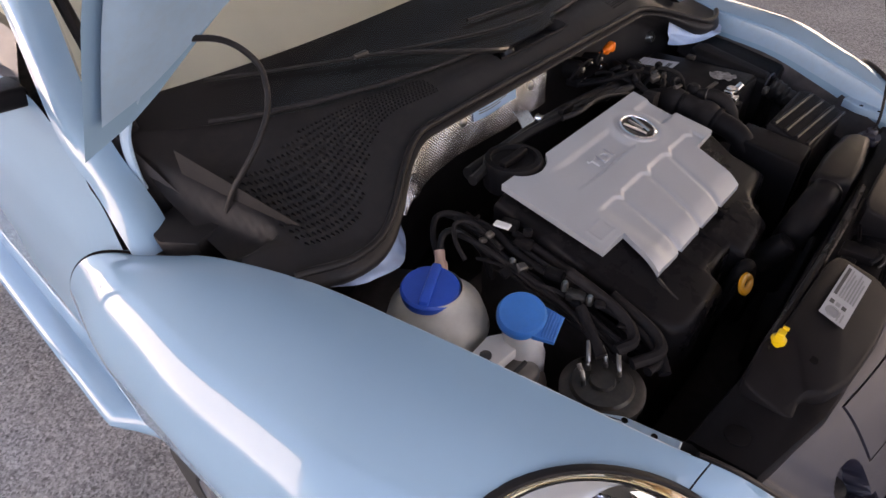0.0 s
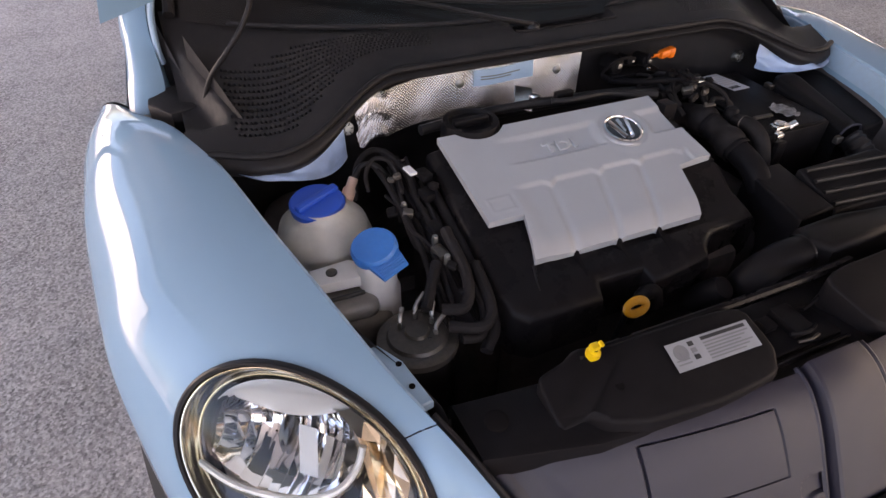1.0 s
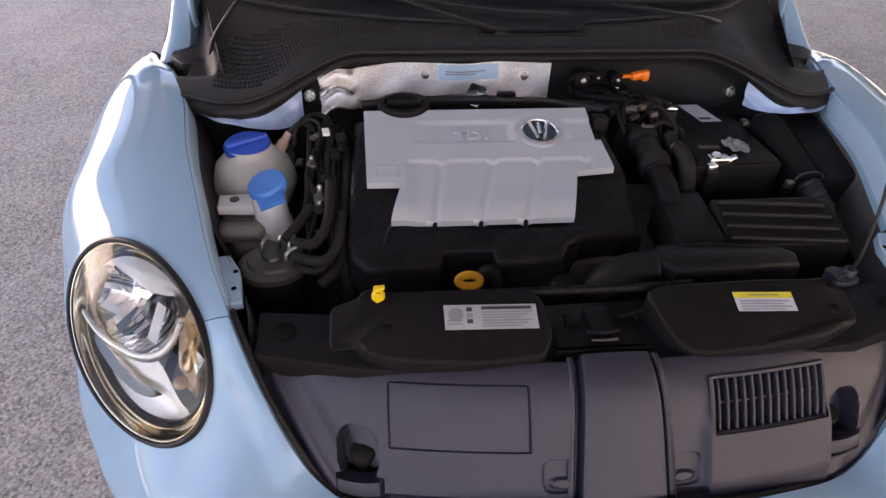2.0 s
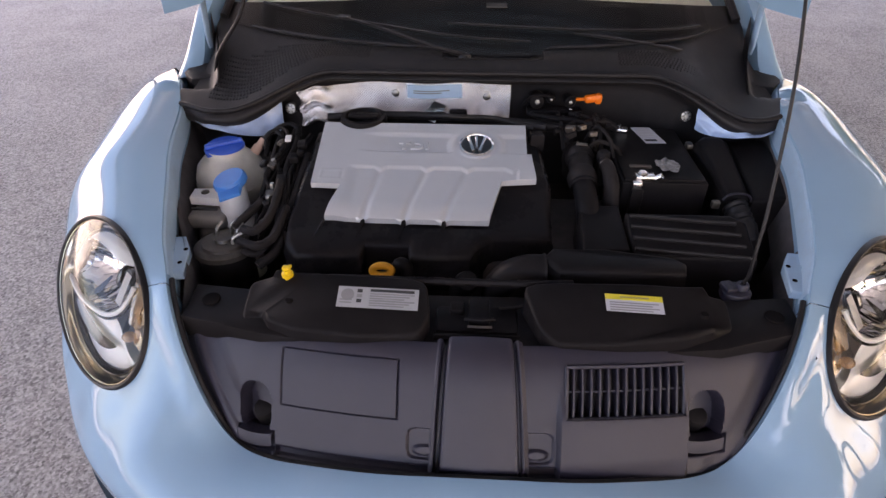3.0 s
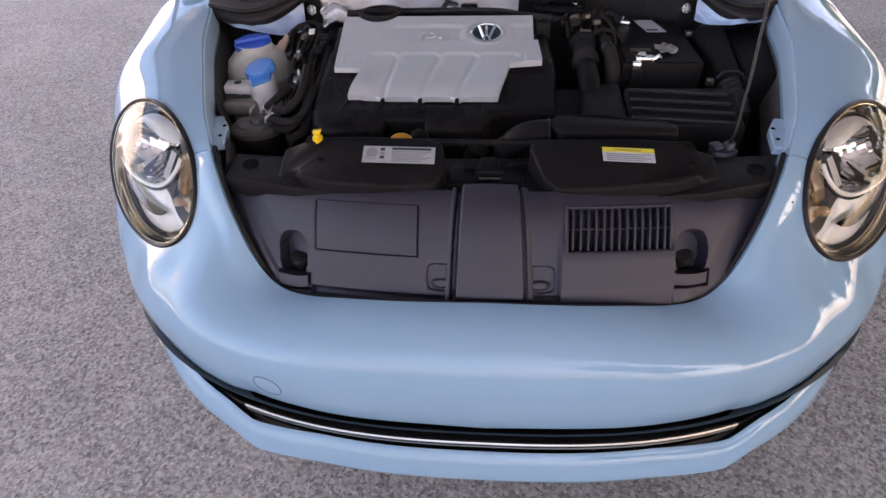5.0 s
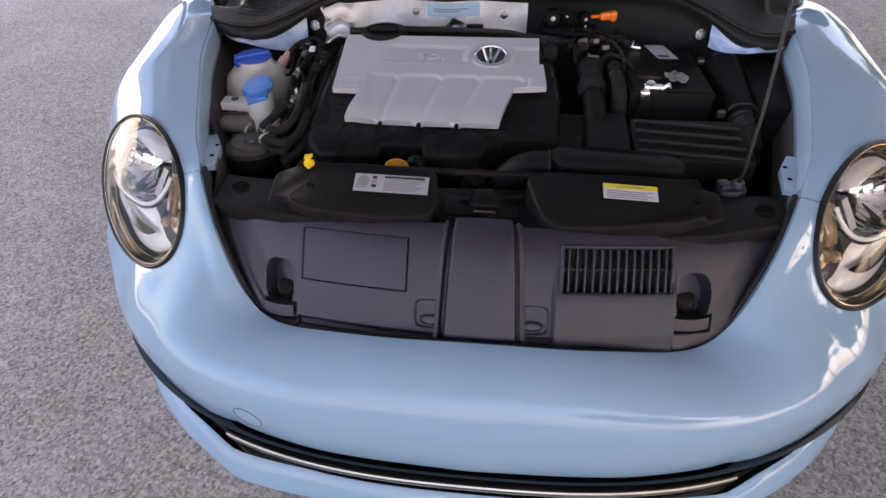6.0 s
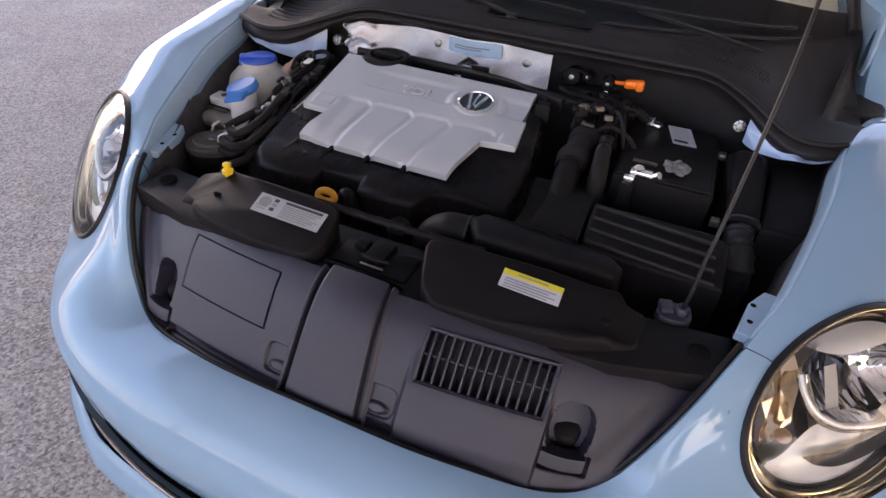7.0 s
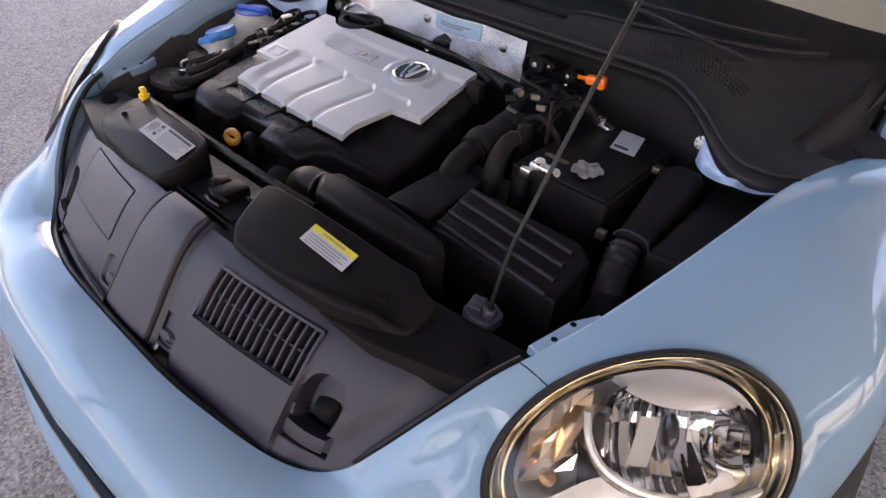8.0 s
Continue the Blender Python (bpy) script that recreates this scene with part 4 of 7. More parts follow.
bm = bmesh.new()
surf(bm, bulkhead_at, span(-0.71, 0.71, 90), [0, 0.02, 0.05, 0.08, 0.11, 0.15] + span(0.2, 1, 8))
bulkhead = part("bulkhead", bm, COWL, car, "black padded bulkhead")
for s in (1, -1):
    # painted strut tower crown under the scuttle: a dented sheet that bulges out under the seal
    bm = bmesh.new()

    def crown(u, v):
        x = lerp(0.482, 0.705, u)
        c = cowl_front(x)
        low = (lerp(0.822, 0.868, step(0.0, 0.6, u)) if s < 0 else lerp(0.840, 0.872, step(0.0, 0.5, u))) - 0.014 * math.sin(math.pi * u)
        dent = noise.noise((s * x * 26, v * 3.0, 4.2)) * 0.007 + noise.noise((s * x * 60, v * 5.0, 9.1)) * 0.0025
        y = c.y + 0.016 - 0.006 * v - (0.034 * math.sin(math.pi * min(1.0, u * 1.05)) ** 0.7 + 0.006) * v ** 1.3
        return Vector((s * x, y - dent * v, lerp(c.z - 0.012, low, v ** 0.8) + dent * 0.7))

    surf(bm, crown, span(0, 1, 70), span(0, 1, 16))
    part("strut_tower", bm, PAINT_TOWER, car, "light blue painted strut tower", smooth=80)
    bm = bmesh.new()
    lathe(bm, [(0.075, -0.02), (0.075, 0.0), (0.055, 0.01), (0.02, 0.012), (0.0, 0.012)], 28, Matrix.Translation((s * 0.575, -0.12, 0.775)))
    part("strut_mount", bm, DARK, car)
    # big washers that hold the padding
    bm = bmesh.new()
    p = Vector((0.469, -0.002, 0.852)) if s > 0 else Vector((-0.47, -0.014, 0.86))
    B = basis(p, (1, 0, 0), (0, -1, 0.25))
    lathe(bm, [(0.0128, -0.02), (0.0128, 0.0), (0.0115, 0.002), (0.006, 0.0025), (0.0055, 0.006), (0.0, 0.0065)], 20, B)
    washer = part("washer", bm, STEEL, bulkhead, "metal clamping washer")
    # black bars laid on the washer, painted as the shade in its slits
    for k in range(6):
        bm = bmesh.new()
        rbox(bm, B @ Vector((0.0085 * math.cos(k * 1.0472), 0.0085 * math.sin(k * 1.0472), 0.0026)), (0.0062, 0.0018, 0.002), 0, 1, B.to_3x3().to_4x4() @ pose(0, 0, 0, 0, 0, 60 * k))
        part("slit", bm, INKBLACK, washer)
    # flange with holes at the fender's front corner
    bm = bmesh.new()
    prism(bm, [(s * 0.513, -0.556), (s * 0.546, -0.562), (s * 0.561, -0.50), (s * 0.576, -0.455), (s * 0.550, -0.452), (s * 0.528, -0.488), (s * 0.517, -0.538)][::s], 0.768, lambda x, y: 0.782 + 0.05 * (y + 0.55), 0.002, 1)
    bm.transform(ASIDE)
    br = part("fender_bracket", bm, PAINT_IN, car, "light blue bracket with bolt holes")
    # dark discs laid on the bracket, coloured as the shade in its holes
    for y, x in ((-0.491, 0.534), (-0.528, 0.530)):
        bm = bmesh.new()
        lathe(bm, [(0.0042, -0.002), (0.0042, 0.0006), (0.0, 0.0006)], 14, Matrix.Translation((s * x + CX, y, 0.782 + 0.05 * (y + 0.55))))
        part("bolt_hole", bm, VOID, br)
    # rubber bead along the fender's inner edge
    bm = bmesh.new()
    run = E_IN[SEAM + 4:NCOL - 8:3]
    fold = [(-0.001, -0.0035), (-0.006, -0.006), (-0.009, -0.014), (-0.0115, -0.028), (-0.014, -0.044)]
    surf(bm, lambda i, k: Vector((s * (run[i].x + fold[k][0]), run[i].y, run[i].z + fold[k][1])), list(range(len(run))), list(range(5)))
    bm.transform(ASIDE)
    part("inner_flange", bm, PAINT_IN, car)
    # black wing liner inside the bay
    bm = bmesh.new()
    surf(bm, lambda y, v: Vector((s * (lerp(0.50, 0.64, step(-0.62, 0.0, y)) - 0.05 * v - 0.012 * math.sin(y * 30)), y, lerp(0.66, 0.56, v))),
         span(-0.50, -0.12, 24), span(0, 1, 5))
    part("wing_liner", bm, BLACK, bay)

# foil heat shield with its label
bm = bmesh.new()


def foil_at(x, v, h=0.0):
    fold = step(-0.365, -0.415, x)
    return Vector((x, wall_y(x) - 0.014 + 0.003 * math.sin(x * 23) * v + 0.0012 * math.sin(x * 61 + v * 4) - 0.006 * v * v - h - fold * 0.010 * math.sin(v * 13 + x * 41 + 1.5 * math.sin(x * 70)), 0.906 - 0.088 * v - 0.002 * math.sin(x * 31) + fold * 0.005 * math.sin(x * 90)))


surf(bm, lambda x, v: foil_at(x, v), span(-0.449, 0.058, 150), span(0, 1, 40))
foil = part("heat_shield", bm, FOIL, bulkhead, "crumpled embossed aluminium heat shield", smooth=80)
bm = bmesh.new()
surf(bm, lambda x, v: foil_at(x, lerp(0.03, 0.40, v), 0.0035), span(-0.193, -0.060, 20), span(0, 1, 4))
lab = part("shield_label", bm, PALEBLUE, foil, "pale blue sticker")
for u0, u1, v in ((-0.178, -0.09, 0.18), (-0.178, -0.11, 0.24)):
    bm = bmesh.new()
    surf(bm, lambda x, k: foil_at(x, v + 0.03 * k, 0.0042), span(u0, u1, 10), [0, 1])
    part("print_bar", bm, INKGREY, lab)
for x, v in ((-0.222, 0.3), (0.0, 0.35)):
    bm = bmesh.new()
    p = foil_at(x, v, 0.003)
    lathe(bm, [(0.009, -0.003), (0.009, 0.0), (0.006, 0.0015), (0.0, 0.002)], 16, basis(p, (1, 0, 0), (0, -1, 0.1)))
    part("rivet", bm, STEEL, foil)


# ---------------------------------------------------------------- lock carrier and its covers
def rounded(outline, n=3, share=0.32):
    """The outline with its corners cut back and rounded."""
    out = []
    for k, p in enumerate(outline):
        a, b, c = Vector(outline[k - 1]), Vector(p), Vector(outline[(k + 1) % len(outline)])
        u, v = b.lerp(a, share), b.lerp(c, share)
        out += [tuple(u.lerp(b, t).lerp(b.lerp(v, t), t)) for t in span(0, 1, n)]
    return out


def carrier_top(x, y):
    return 0.808 + 0.36 * (y + 0.615) - 0.10 * max(0.0, abs(x) - 0.25)


bm = bmesh.new()
prism(bm, [(-0.505, -0.555), (-0.50, -0.64), (-0.36, -0.675), (-0.10, -0.70), (0.10, -0.70), (0.36, -0.675), (0.50, -0.63), (0.505, -0.545), (0.36, -0.56), (-0.36, -0.57)], 0.70,
      lambda x, y: 0.762 - 0.02 * step(0.2, 0.0, abs(x)), 0.008, 2)
carrier = part("lock_carrier", bm, BLACK, car, "black plastic lock carrier across the nose")
bm = bmesh.new()
prism(bm, rounded([(-0.398, -0.575), (-0.345, -0.572), (-0.30, -0.585), (-0.098, -0.592), (-0.088, -0.655), (-0.105, -0.686), (-0.20, -0.690), (-0.30, -0.680), (-0.345, -0.664), (-0.362, -0.640), (-0.398, -0.645)], 3, 0.24), 0.735,
      lambda x, y: carrier_top(x, y) - 0.022 * step(-0.345, -0.365, x) - 0.004 * step(-0.665, -0.690, y), 0.0055, 3)
lc = part("carrier_cover", bm, BLACK, carrier, "black moulded cover with a printed label")
bm = bmesh.new()
prism(bm, rounded([(0.052, -0.592), (0.30, -0.588), (0.355, -0.58), (0.385, -0.585), (0.385, -0.635), (0.345, -0.657), (0.30, -0.675), (0.20, -0.689), (0.105, -0.692), (0.078, -0.67)], 3, 0.24), 0.735,
      lambda x, y: carrier_top(x, y) - 0.02 * step(0.340, 0.360, x) - 0.004 * step(-0.665, -0.690, y), 0.0055, 3)
rc = part("carrier_cover", bm, BLACK, carrier, "black moulded cover with a yellow-topped label")
# channel behind the lock
bm = bmesh.new()
tube(bm, [(-0.34, -0.578, 0.80), (-0.2, -0.582, 0.803), (-0.08, -0.583, 0.803), (0.06, -0.582, 0.802), (0.14, -0.578, 0.802)], 0.0065, 8, 4)
part("carrier_rail", bm, ENGINE_BLACK, carrier)
bm = bmesh.new()
rbox(bm, (-0.016, -0.630, 0.752), (0.13, 0.06, 0.03), 0.005)
rbox(bm, (-0.016, -0.668, 0.758), (0.135, 0.004, 0.022), 0.0015, 1)
part("lock_housing", bm, BLACK, carrier)
bm = bmesh.new()
rbox(bm, (-0.012, -0.620, 0.771), (0.034, 0.05, 0.020), 0.004)
rbox(bm, (-0.048, -0.612, 0.771), (0.022, 0.022, 0.012), 0.003)
tube(bm, [(-0.035, -0.640, 0.775), (-0.012, -0.648, 0.780), (0.012, -0.640, 0.775)], 0.0035, 8, 5)
tube(bm, [(0.02, -0.612, 0.774), (0.05, -0.606, 0.774), (0.07, -0.60, 0.779)], 0.003, 6, 4)
lk = part("bonnet_lock", bm, BLACK, carrier, "black bonnet lock")
bm = bmesh.new()
tube(bm, [(-0.03, -0.652, 0.770), (-0.012, -0.656, 0.773), (0.008, -0.652, 0.770)], 0.0022, 6, 5)
part("lock_striker", bm, FILTER, lk)
# no real plugs: dark discs painted as the shade of open holes
for s in (1, -1):
    bm = bmesh.new()
    lathe(bm, [(0.015, -0.01), (0.015, 0.0015), (0.012, 0.003), (0.0, 0.002)], 20, Matrix.Translation((s * 0.462, -0.60, 0.7635)))
    part("plug", bm, VOID, carrier)
# flat dark discs in place of the shade down the screw holes
for x, y in ((-0.315, -0.632), (0.335, -0.632)):
    bm = bmesh.new()
    lathe(bm, [(0.006, -0.004), (0.006, 0.0012), (0.0, 0.0012)], 12, Matrix.Translation((x, y, carrier_top(x, y) - 0.0004)))
    part("screw_hole", bm, VOID, carrier)


def printed_label(corner, du, dv, n, w, h, base, bars, name, parent, label):
    """A thin sticker: corner, unit axes along and down, size, then its print as plain bars (x, y, w, h, ink)."""
    o, u, v, n = Vector(corner), Vector(du).normalized(), Vector(dv).normalized(), Vector(n)
    def quad(x, y, ww, hh, lift):
        bm = bmesh.new()
        vs = [bm.verts.new(o + u * a + v * b + n * lift) for a, b in ((x, y), (x + ww, y), (x + ww, y + hh), (x, y + hh))]
        ws = [bm.verts.new(q.co - n * 0.0006) for q in vs]
        bm.faces.new(vs)
        for i in range(4):
            bm.faces.new((vs[i], ws[i], ws[(i + 1) % 4], vs[(i + 1) % 4]))
        return bm
    ob = part(name, quad(0, 0, w, h, 0.0012), base, parent, label, smooth=0)
    for x, y, ww, hh, ink in bars:
        part("print_bar", quad(x, y, ww, hh, 0.0018), ink, ob, smooth=0)
    return ob


UPN = Vector((0, -0.34, 0.94))
bars = [(0.052, 0.003, 0.07, 0.0045, INKBLACK)] + [(0.052, 0.0105 + 0.0042 * k, 0.071 - 0.008 * (k % 3), 0.0018, INKGREY) for k in range(6)]
bars += [(0.031, 0.004, 0.008, 0.006, INKBLACK), (0.031, 0.013, 0.008, 0.006, INKGREY), (0.031, 0.022, 0.008, 0.006, INKBLACK), (0.004, 0.023, 0.02, 0.0018, INKGREY), (0.004, 0.028, 0.02, 0.0018, INKGREY)]
wl = printed_label((-0.237, -0.611, carrier_top(-0.237, -0.611)), (1, -0.035, 0), (0, -0.94, -0.34), UPN, 0.129, 0.037, PAPER, bars, "engine_label", lc, "silver label with black print")
bm = bmesh.new()
lathe(bm, [(0.0105, 0.0), (0.0105, 0.0008), (0.0075, 0.0008), (0.0075, 0.0002), (0.003, 0.0002), (0.003, 0.0008), (0.0, 0.0008)], 24, basis(Vector((-0.221, -0.626, carrier_top(-0.221, -0.626) + 0.0016)), (1, 0, 0), UPN))
part("round_print", bm, INKGREY, wl)
bars = [(0, 0, 0.088, 0.0095, LEMON), (0.022, 0.0032, 0.045, 0.0026, INKGREY)] + [(0.006, 0.0135 + 0.0043 * k, 0.075 - 0.01 * (k % 2), 0.0016, INKGREY) for k in range(4)]
printed_label((0.183, -0.610, carrier_top(0.183, -0.610)), (1, -0.035, -0.02), (0, -0.94, -0.34), UPN, 0.088, 0.030, PAPERW, bars, "refrigerant_label", rc, "white label with a yellow heading")
# yellow stop on the carrier
bm = bmesh.new()
lathe(bm, [(0.005, -0.016), (0.006, -0.008), (0.0095, -0.006), (0.0095, 0.0), (0.006, 0.002), (0.0055, 0.006)], 18, Matrix.Translation((-0.327, -0.588, 0.815)))
rbox(bm, (-0.327, -0.588, 0.8245), (0.013, 0.010, 0.008), 0.0025)
rbox(bm, (-0.320, -0.590, 0.829), (0.005, 0.008, 0.005), 0.0015)
part("yellow_clip", bm, YELLOW, lc, "bright yellow plastic clip")


# ---------------------------------------------------------------- engine and its cover
def cover_z(y):
    """The cover's upper face, which bends down towards the nose."""
    return 0.871 + 0.24 * (y + 0.215) if y > -0.405 else 0.8254 + 0.42 * (y + 0.405)


def black_top(x, y):
    return cover_z(y) - 0.018 + 0.008 * step(-0.415, -0.47, y) - 0.02 * step(0.0, 0.06, x) * step(-0.30, -0.36, y)


engine = thing("engine", (-0.13, -0.32, 0.30), "black diesel engine under a silver and black plastic cover", "engine")
for name, at, size, r in (("engine_block", (-0.13, -0.30, 0.52), (0.44, 0.30, 0.44), 0.02), ("gearbox", (0.20, -0.28, 0.52), (0.26, 0.26, 0.40), 0.03), ("belt_case", (-0.37, -0.28, 0.55), (0.06, 0.28, 0.40), 0.015)):
    bm = bmesh.new()
    rbox(bm, at, size, r)
    part(name, bm, DARK, engine)
bm = bmesh.new()
prism(bm, [(-0.372, -0.150), (-0.31, -0.138), (-0.22, -0.138), (0.095, -0.150), (0.118, -0.20), (0.128, -0.30), (0.126, -0.425), (0.015, -0.438), (-0.012, -0.455), (-0.030, -0.482), (-0.138, -0.486),
           (-0.143, -0.462), (-0.222, -0.462), (-0.230, -0.488), (-0.345, -0.490), (-0.372, -0.470), (-0.382, -0.43)], 0.70,
      black_top, 0.016, 4, (-0.288, -0.36, -0.405, -0.42, -0.44, -0.455))
ecover = part("engine_cover", bm, ENGINE_BLACK, engine, "black engine cover with a silver upper panel")
OC = Vector((-0.274, -0.115, 0.0))
LG = (-0.022, -0.216)
RIB_TOP, RIB_LOW = (-0.213, -0.120, -0.039), (-0.232, -0.154, -0.078)


def panel_right(y):
    if y > -0.2393:
        return 0.0815
    if y > -0.3158:
        return lerp(0.0905, 0.096, step(-0.24, -0.315, y))
    return lerp(0.029, 0.004, (-0.3158 - y) / 0.095)


def panel_left(y):
    return lerp(-0.352, -0.3455, (-0.15 - y) / 0.188) if y > -0.338 else lerp(-0.286, -0.306, (-0.338 - y) / 0.073)


def panel_height(x, y):
    h = 0.0
    # recessed band with the letters, open towards the right edge
    h -= 0.0050 * step(-0.179, -0.190, y) * (1 - step(-0.2355, -0.2425, y)) * step(-0.275, -0.205, x)
    # round seat of the badge
    r = math.hypot(x - LG[0], y - LG[1])
    h = lerp(h, 0.0008, 1 - step(0.048, 0.064, r)) - 0.0030 * (1 - step(0.036, 0.046, r))
    # the ribs lie lower than the panel; small points run on into the valleys
    edge = -0.286
    for t in RIB_TOP + (0.050,):
        edge -= 0.009 * max(0.0, 1 - abs(x - t) / 0.013)
    h -= 0.0042 * step(edge + 0.0035, edge - 0.0035, y) * step(-0.285, -0.255, x) * (1 - step(0.058, 0.064, x))
    q = max(0.0, (-0.288 - y) / 0.118)
    for t, l in zip(RIB_TOP, RIB_LOW):
        c = lerp(t, l, q)
        h -= (0.0022 + 0.0030 * q ** 3) * math.exp(-((x - c) / 0.0065) ** 2) * step(-0.285, -0.305, y)
    # front edge rolls over
    h -= 0.010 * max(0.0, (-0.378 - y) / 0.033) ** 2
    # small framed field in the corner
    h += 0.0012 * (box_mask(x, y, -0.333, -0.291, -0.326, -0.297, 0.002, 0.002) - box_mask(x, y, -0.329, -0.286, -0.322, -0.301, 0.002, 0.002))
    return h


def panel_at(x, y):
    x = min(panel_right(y), max(panel_left(y), x))
    d = abs(x - OC.x)
    top = min(-0.150, OC.y - math.sqrt(max(0.0, 0.057 ** 2 - d * d)))
    if y > -0.19:
        y = lerp(top, -0.19, (-0.15 - y) / 0.04)
    return Vector((x, y, 0.871 + 0.24 * (y + 0.215) + panel_height(x, y)))


bm = bmesh.new()
surf(bm, lambda x, y: panel_at(x, y), span(-0.352, 0.096, 190), span(-0.150, -0.2388, 36) + span(-0.2398, -0.3153, 30) + span(-0.3163, -0.3375, 9) + span(-0.3385, -0.411, 34))
bmesh.ops.remove_doubles(bm, verts=bm.verts, dist=0.0003)
rim = [e for e in bm.edges if e.is_boundary]
ex = bmesh.ops.extrude_edge_only(bm, edges=rim)
for v in [q for q in ex["geom"] if isinstance(q, bmesh.types.BMVert)]:
    v.co.z -= 0.011
panel = part("silver_panel", bm, SILVER, ecover, "satin silver panel with raised letters and ribs", smooth=50)


def on_panel(x, y, h=0.0):
    return Vector((x, y, 0.871 + 0.24 * (y + 0.215) + h))


# paler bead as a painted glint on the black cover's edge beside the first rib
bm = bmesh.new()
tube(bm, [(x, y, black_top(x, y)) for x, y in ((-0.308, -0.413), (-0.314, -0.432), (-0.319, -0.452))], (0.0030, 0.0012), 8, 4)
part("worn_edge", bm, RIDGE, ecover)
bm = bmesh.new()
B = basis(on_panel(*LG, -0.0025), (1, 0, 0), (0, -0.24, 1))
lathe(bm, [(0.0355, 0.0), (0.0355, 0.0055), (0.033, 0.007), (0.031, 0.0055), (0.0305, 0.004)], 48, B)
emblem = part("emblem", bm, CHROME, ecover, "round chrome badge on black")
for x0, x1, y0, y1 in ((-0.017, -0.006, 0.022, -0.022), (0.017, 0.006, 0.022, -0.022), (0.0, 0.0, 0.022, -0.010)):
    bm = bmesh.new()
    tube(bm, [B @ Vector((x0, y0, 0.005)), B @ Vector((x1, y1, 0.005))], 0.0034, 6, 0)
    part("badge_bar", bm, CHROME, emblem)
bm = bmesh.new()
lathe(bm, [(0.031, 0.0), (0.031, 0.004), (0.0, 0.0042)], 40, B)
part("badge_face", bm, GLOSS, emblem)
cu = bpy.data.curves.new("letters", "FONT")
cu.body, cu.size, cu.extrude, cu.align_x, cu.bevel_depth, cu.offset = "TDI", 0.029, 0.0022, "CENTER", 0.0007, 0.0006
cu.space_character = 1.12
tmp_ob = bpy.data.objects.new("letters", cu)
me = bpy.data.meshes.new_from_object(tmp_ob)
bpy.data.objects.remove(tmp_ob)
me.transform(Matrix.Translation(on_panel(-0.152, -0.227, -0.0046)) @ pose(0, 0, 0, 13.5, 0, 0) @ Matrix.Diagonal((1.25, 1, 1, 1)))
letters = new("letters", me)
letters.parent = panel
me.materials.clear()
me.materials.append(SILVER)
# dark plates, coloured as shade, carry the valleys on over the black front
for l in RIB_LOW:
    bm = bmesh.new()
    prism(bm, [(l - 0.0045, -0.400), (l + 0.0045, -0.400), (l - 0.006, -0.452), (l - 0.009, -0.452)][::-1], 0.78, lambda x, y: black_top(x, y) + 0.0006, 0.0, 1, (-0.405, -0.42, -0.44))
    part("slot", bm, VOID, ecover)
# oil filler
bm = bmesh.new()
lathe(bm, [(0.052, -0.05), (0.052, -0.008), (0.049, 0.0), (0.040, 0.001), (0.037, -0.006), (0.020, -0.008), (0.0, -0.008)], 36, Matrix.Translation((OC.x, OC.y, 0.888)))
rbox(bm, (OC.x, OC.y, 0.886), (0.066, 0.014, 0.014), 0.003)
part("oil_filler_cap", bm, BLACK, engine, "round black oil filler cap")
# dipstick handle
bm = bmesh.new()
R = Matrix.Translation((-0.186, -0.508, 0.762)) @ pose(0, 0, 0, 55, 0, 0)
n = 28
rings = []
for k in range(n):
    t = 2 * math.pi * k / n
    c = Vector((0.017 * math.cos(t), 0.009 * math.sin(t), 0))
    o = Vector((math.cos(t), math.sin(t), 0))
    rings.append([bm.verts.new(R @ (c + o * 0.0070 * math.cos(a) + Vector((0, 0, 0.0042 * math.sin(a))))) for a in [2 * math.pi * j / 8 for j in range(8)]])
for A, C in zip(rings, rings[1:] + rings[:1]):
    for j in range(8):
        bm.faces.new((A[j], A[(j + 1) % 8], C[(j + 1) % 8], C[j]))
stick = part("dipstick", bm, AMBERY, engine, "orange-yellow dipstick loop")
bm = bmesh.new()
tube(bm, [(-0.186, -0.498, 0.754), (-0.184, -0.488, 0.70), (-0.18, -0.475, 0.62)], 0.005, 8, 4)
part("guide_tube", bm, BLACK, stick)
bm = bmesh.new()
tube(bm, [(-0.14, -0.50, 0.74), (-0.145, -0.495, 0.765), (-0.16, -0.49, 0.76), (-0.165, -0.48, 0.70)], 0.012, 10, 5)
part("vent_elbow", bm, BLACK, engine)
bm = bmesh.new()
lathe(bm, [(0.0, 0.02), (0.018, 0.015), (0.022, 0.0), (0.022, -0.05)], 20, basis((-0.035, -0.515, 0.745), (1, 0, 0), (0.2, -0.5, 0.8)))
part("cast_elbow", bm, BLACK, engine)
# cable clips on the engine's flank
for k, (x, y, z) in enumerate(((-0.405, -0.235, 0.842), (-0.418, -0.30, 0.825), (-0.428, -0.345, 0.815), (-0.395, -0.20, 0.855))):
    bm = bmesh.new()
    rbox(bm, (x, y, z), (0.018, 0.028, 0.014), 0.003, 2, pose(0, 0, 0, 0, 0, 12))
    part("connector", bm, (BLACK, BLACK, FILTER, BLACK)[k], engine)
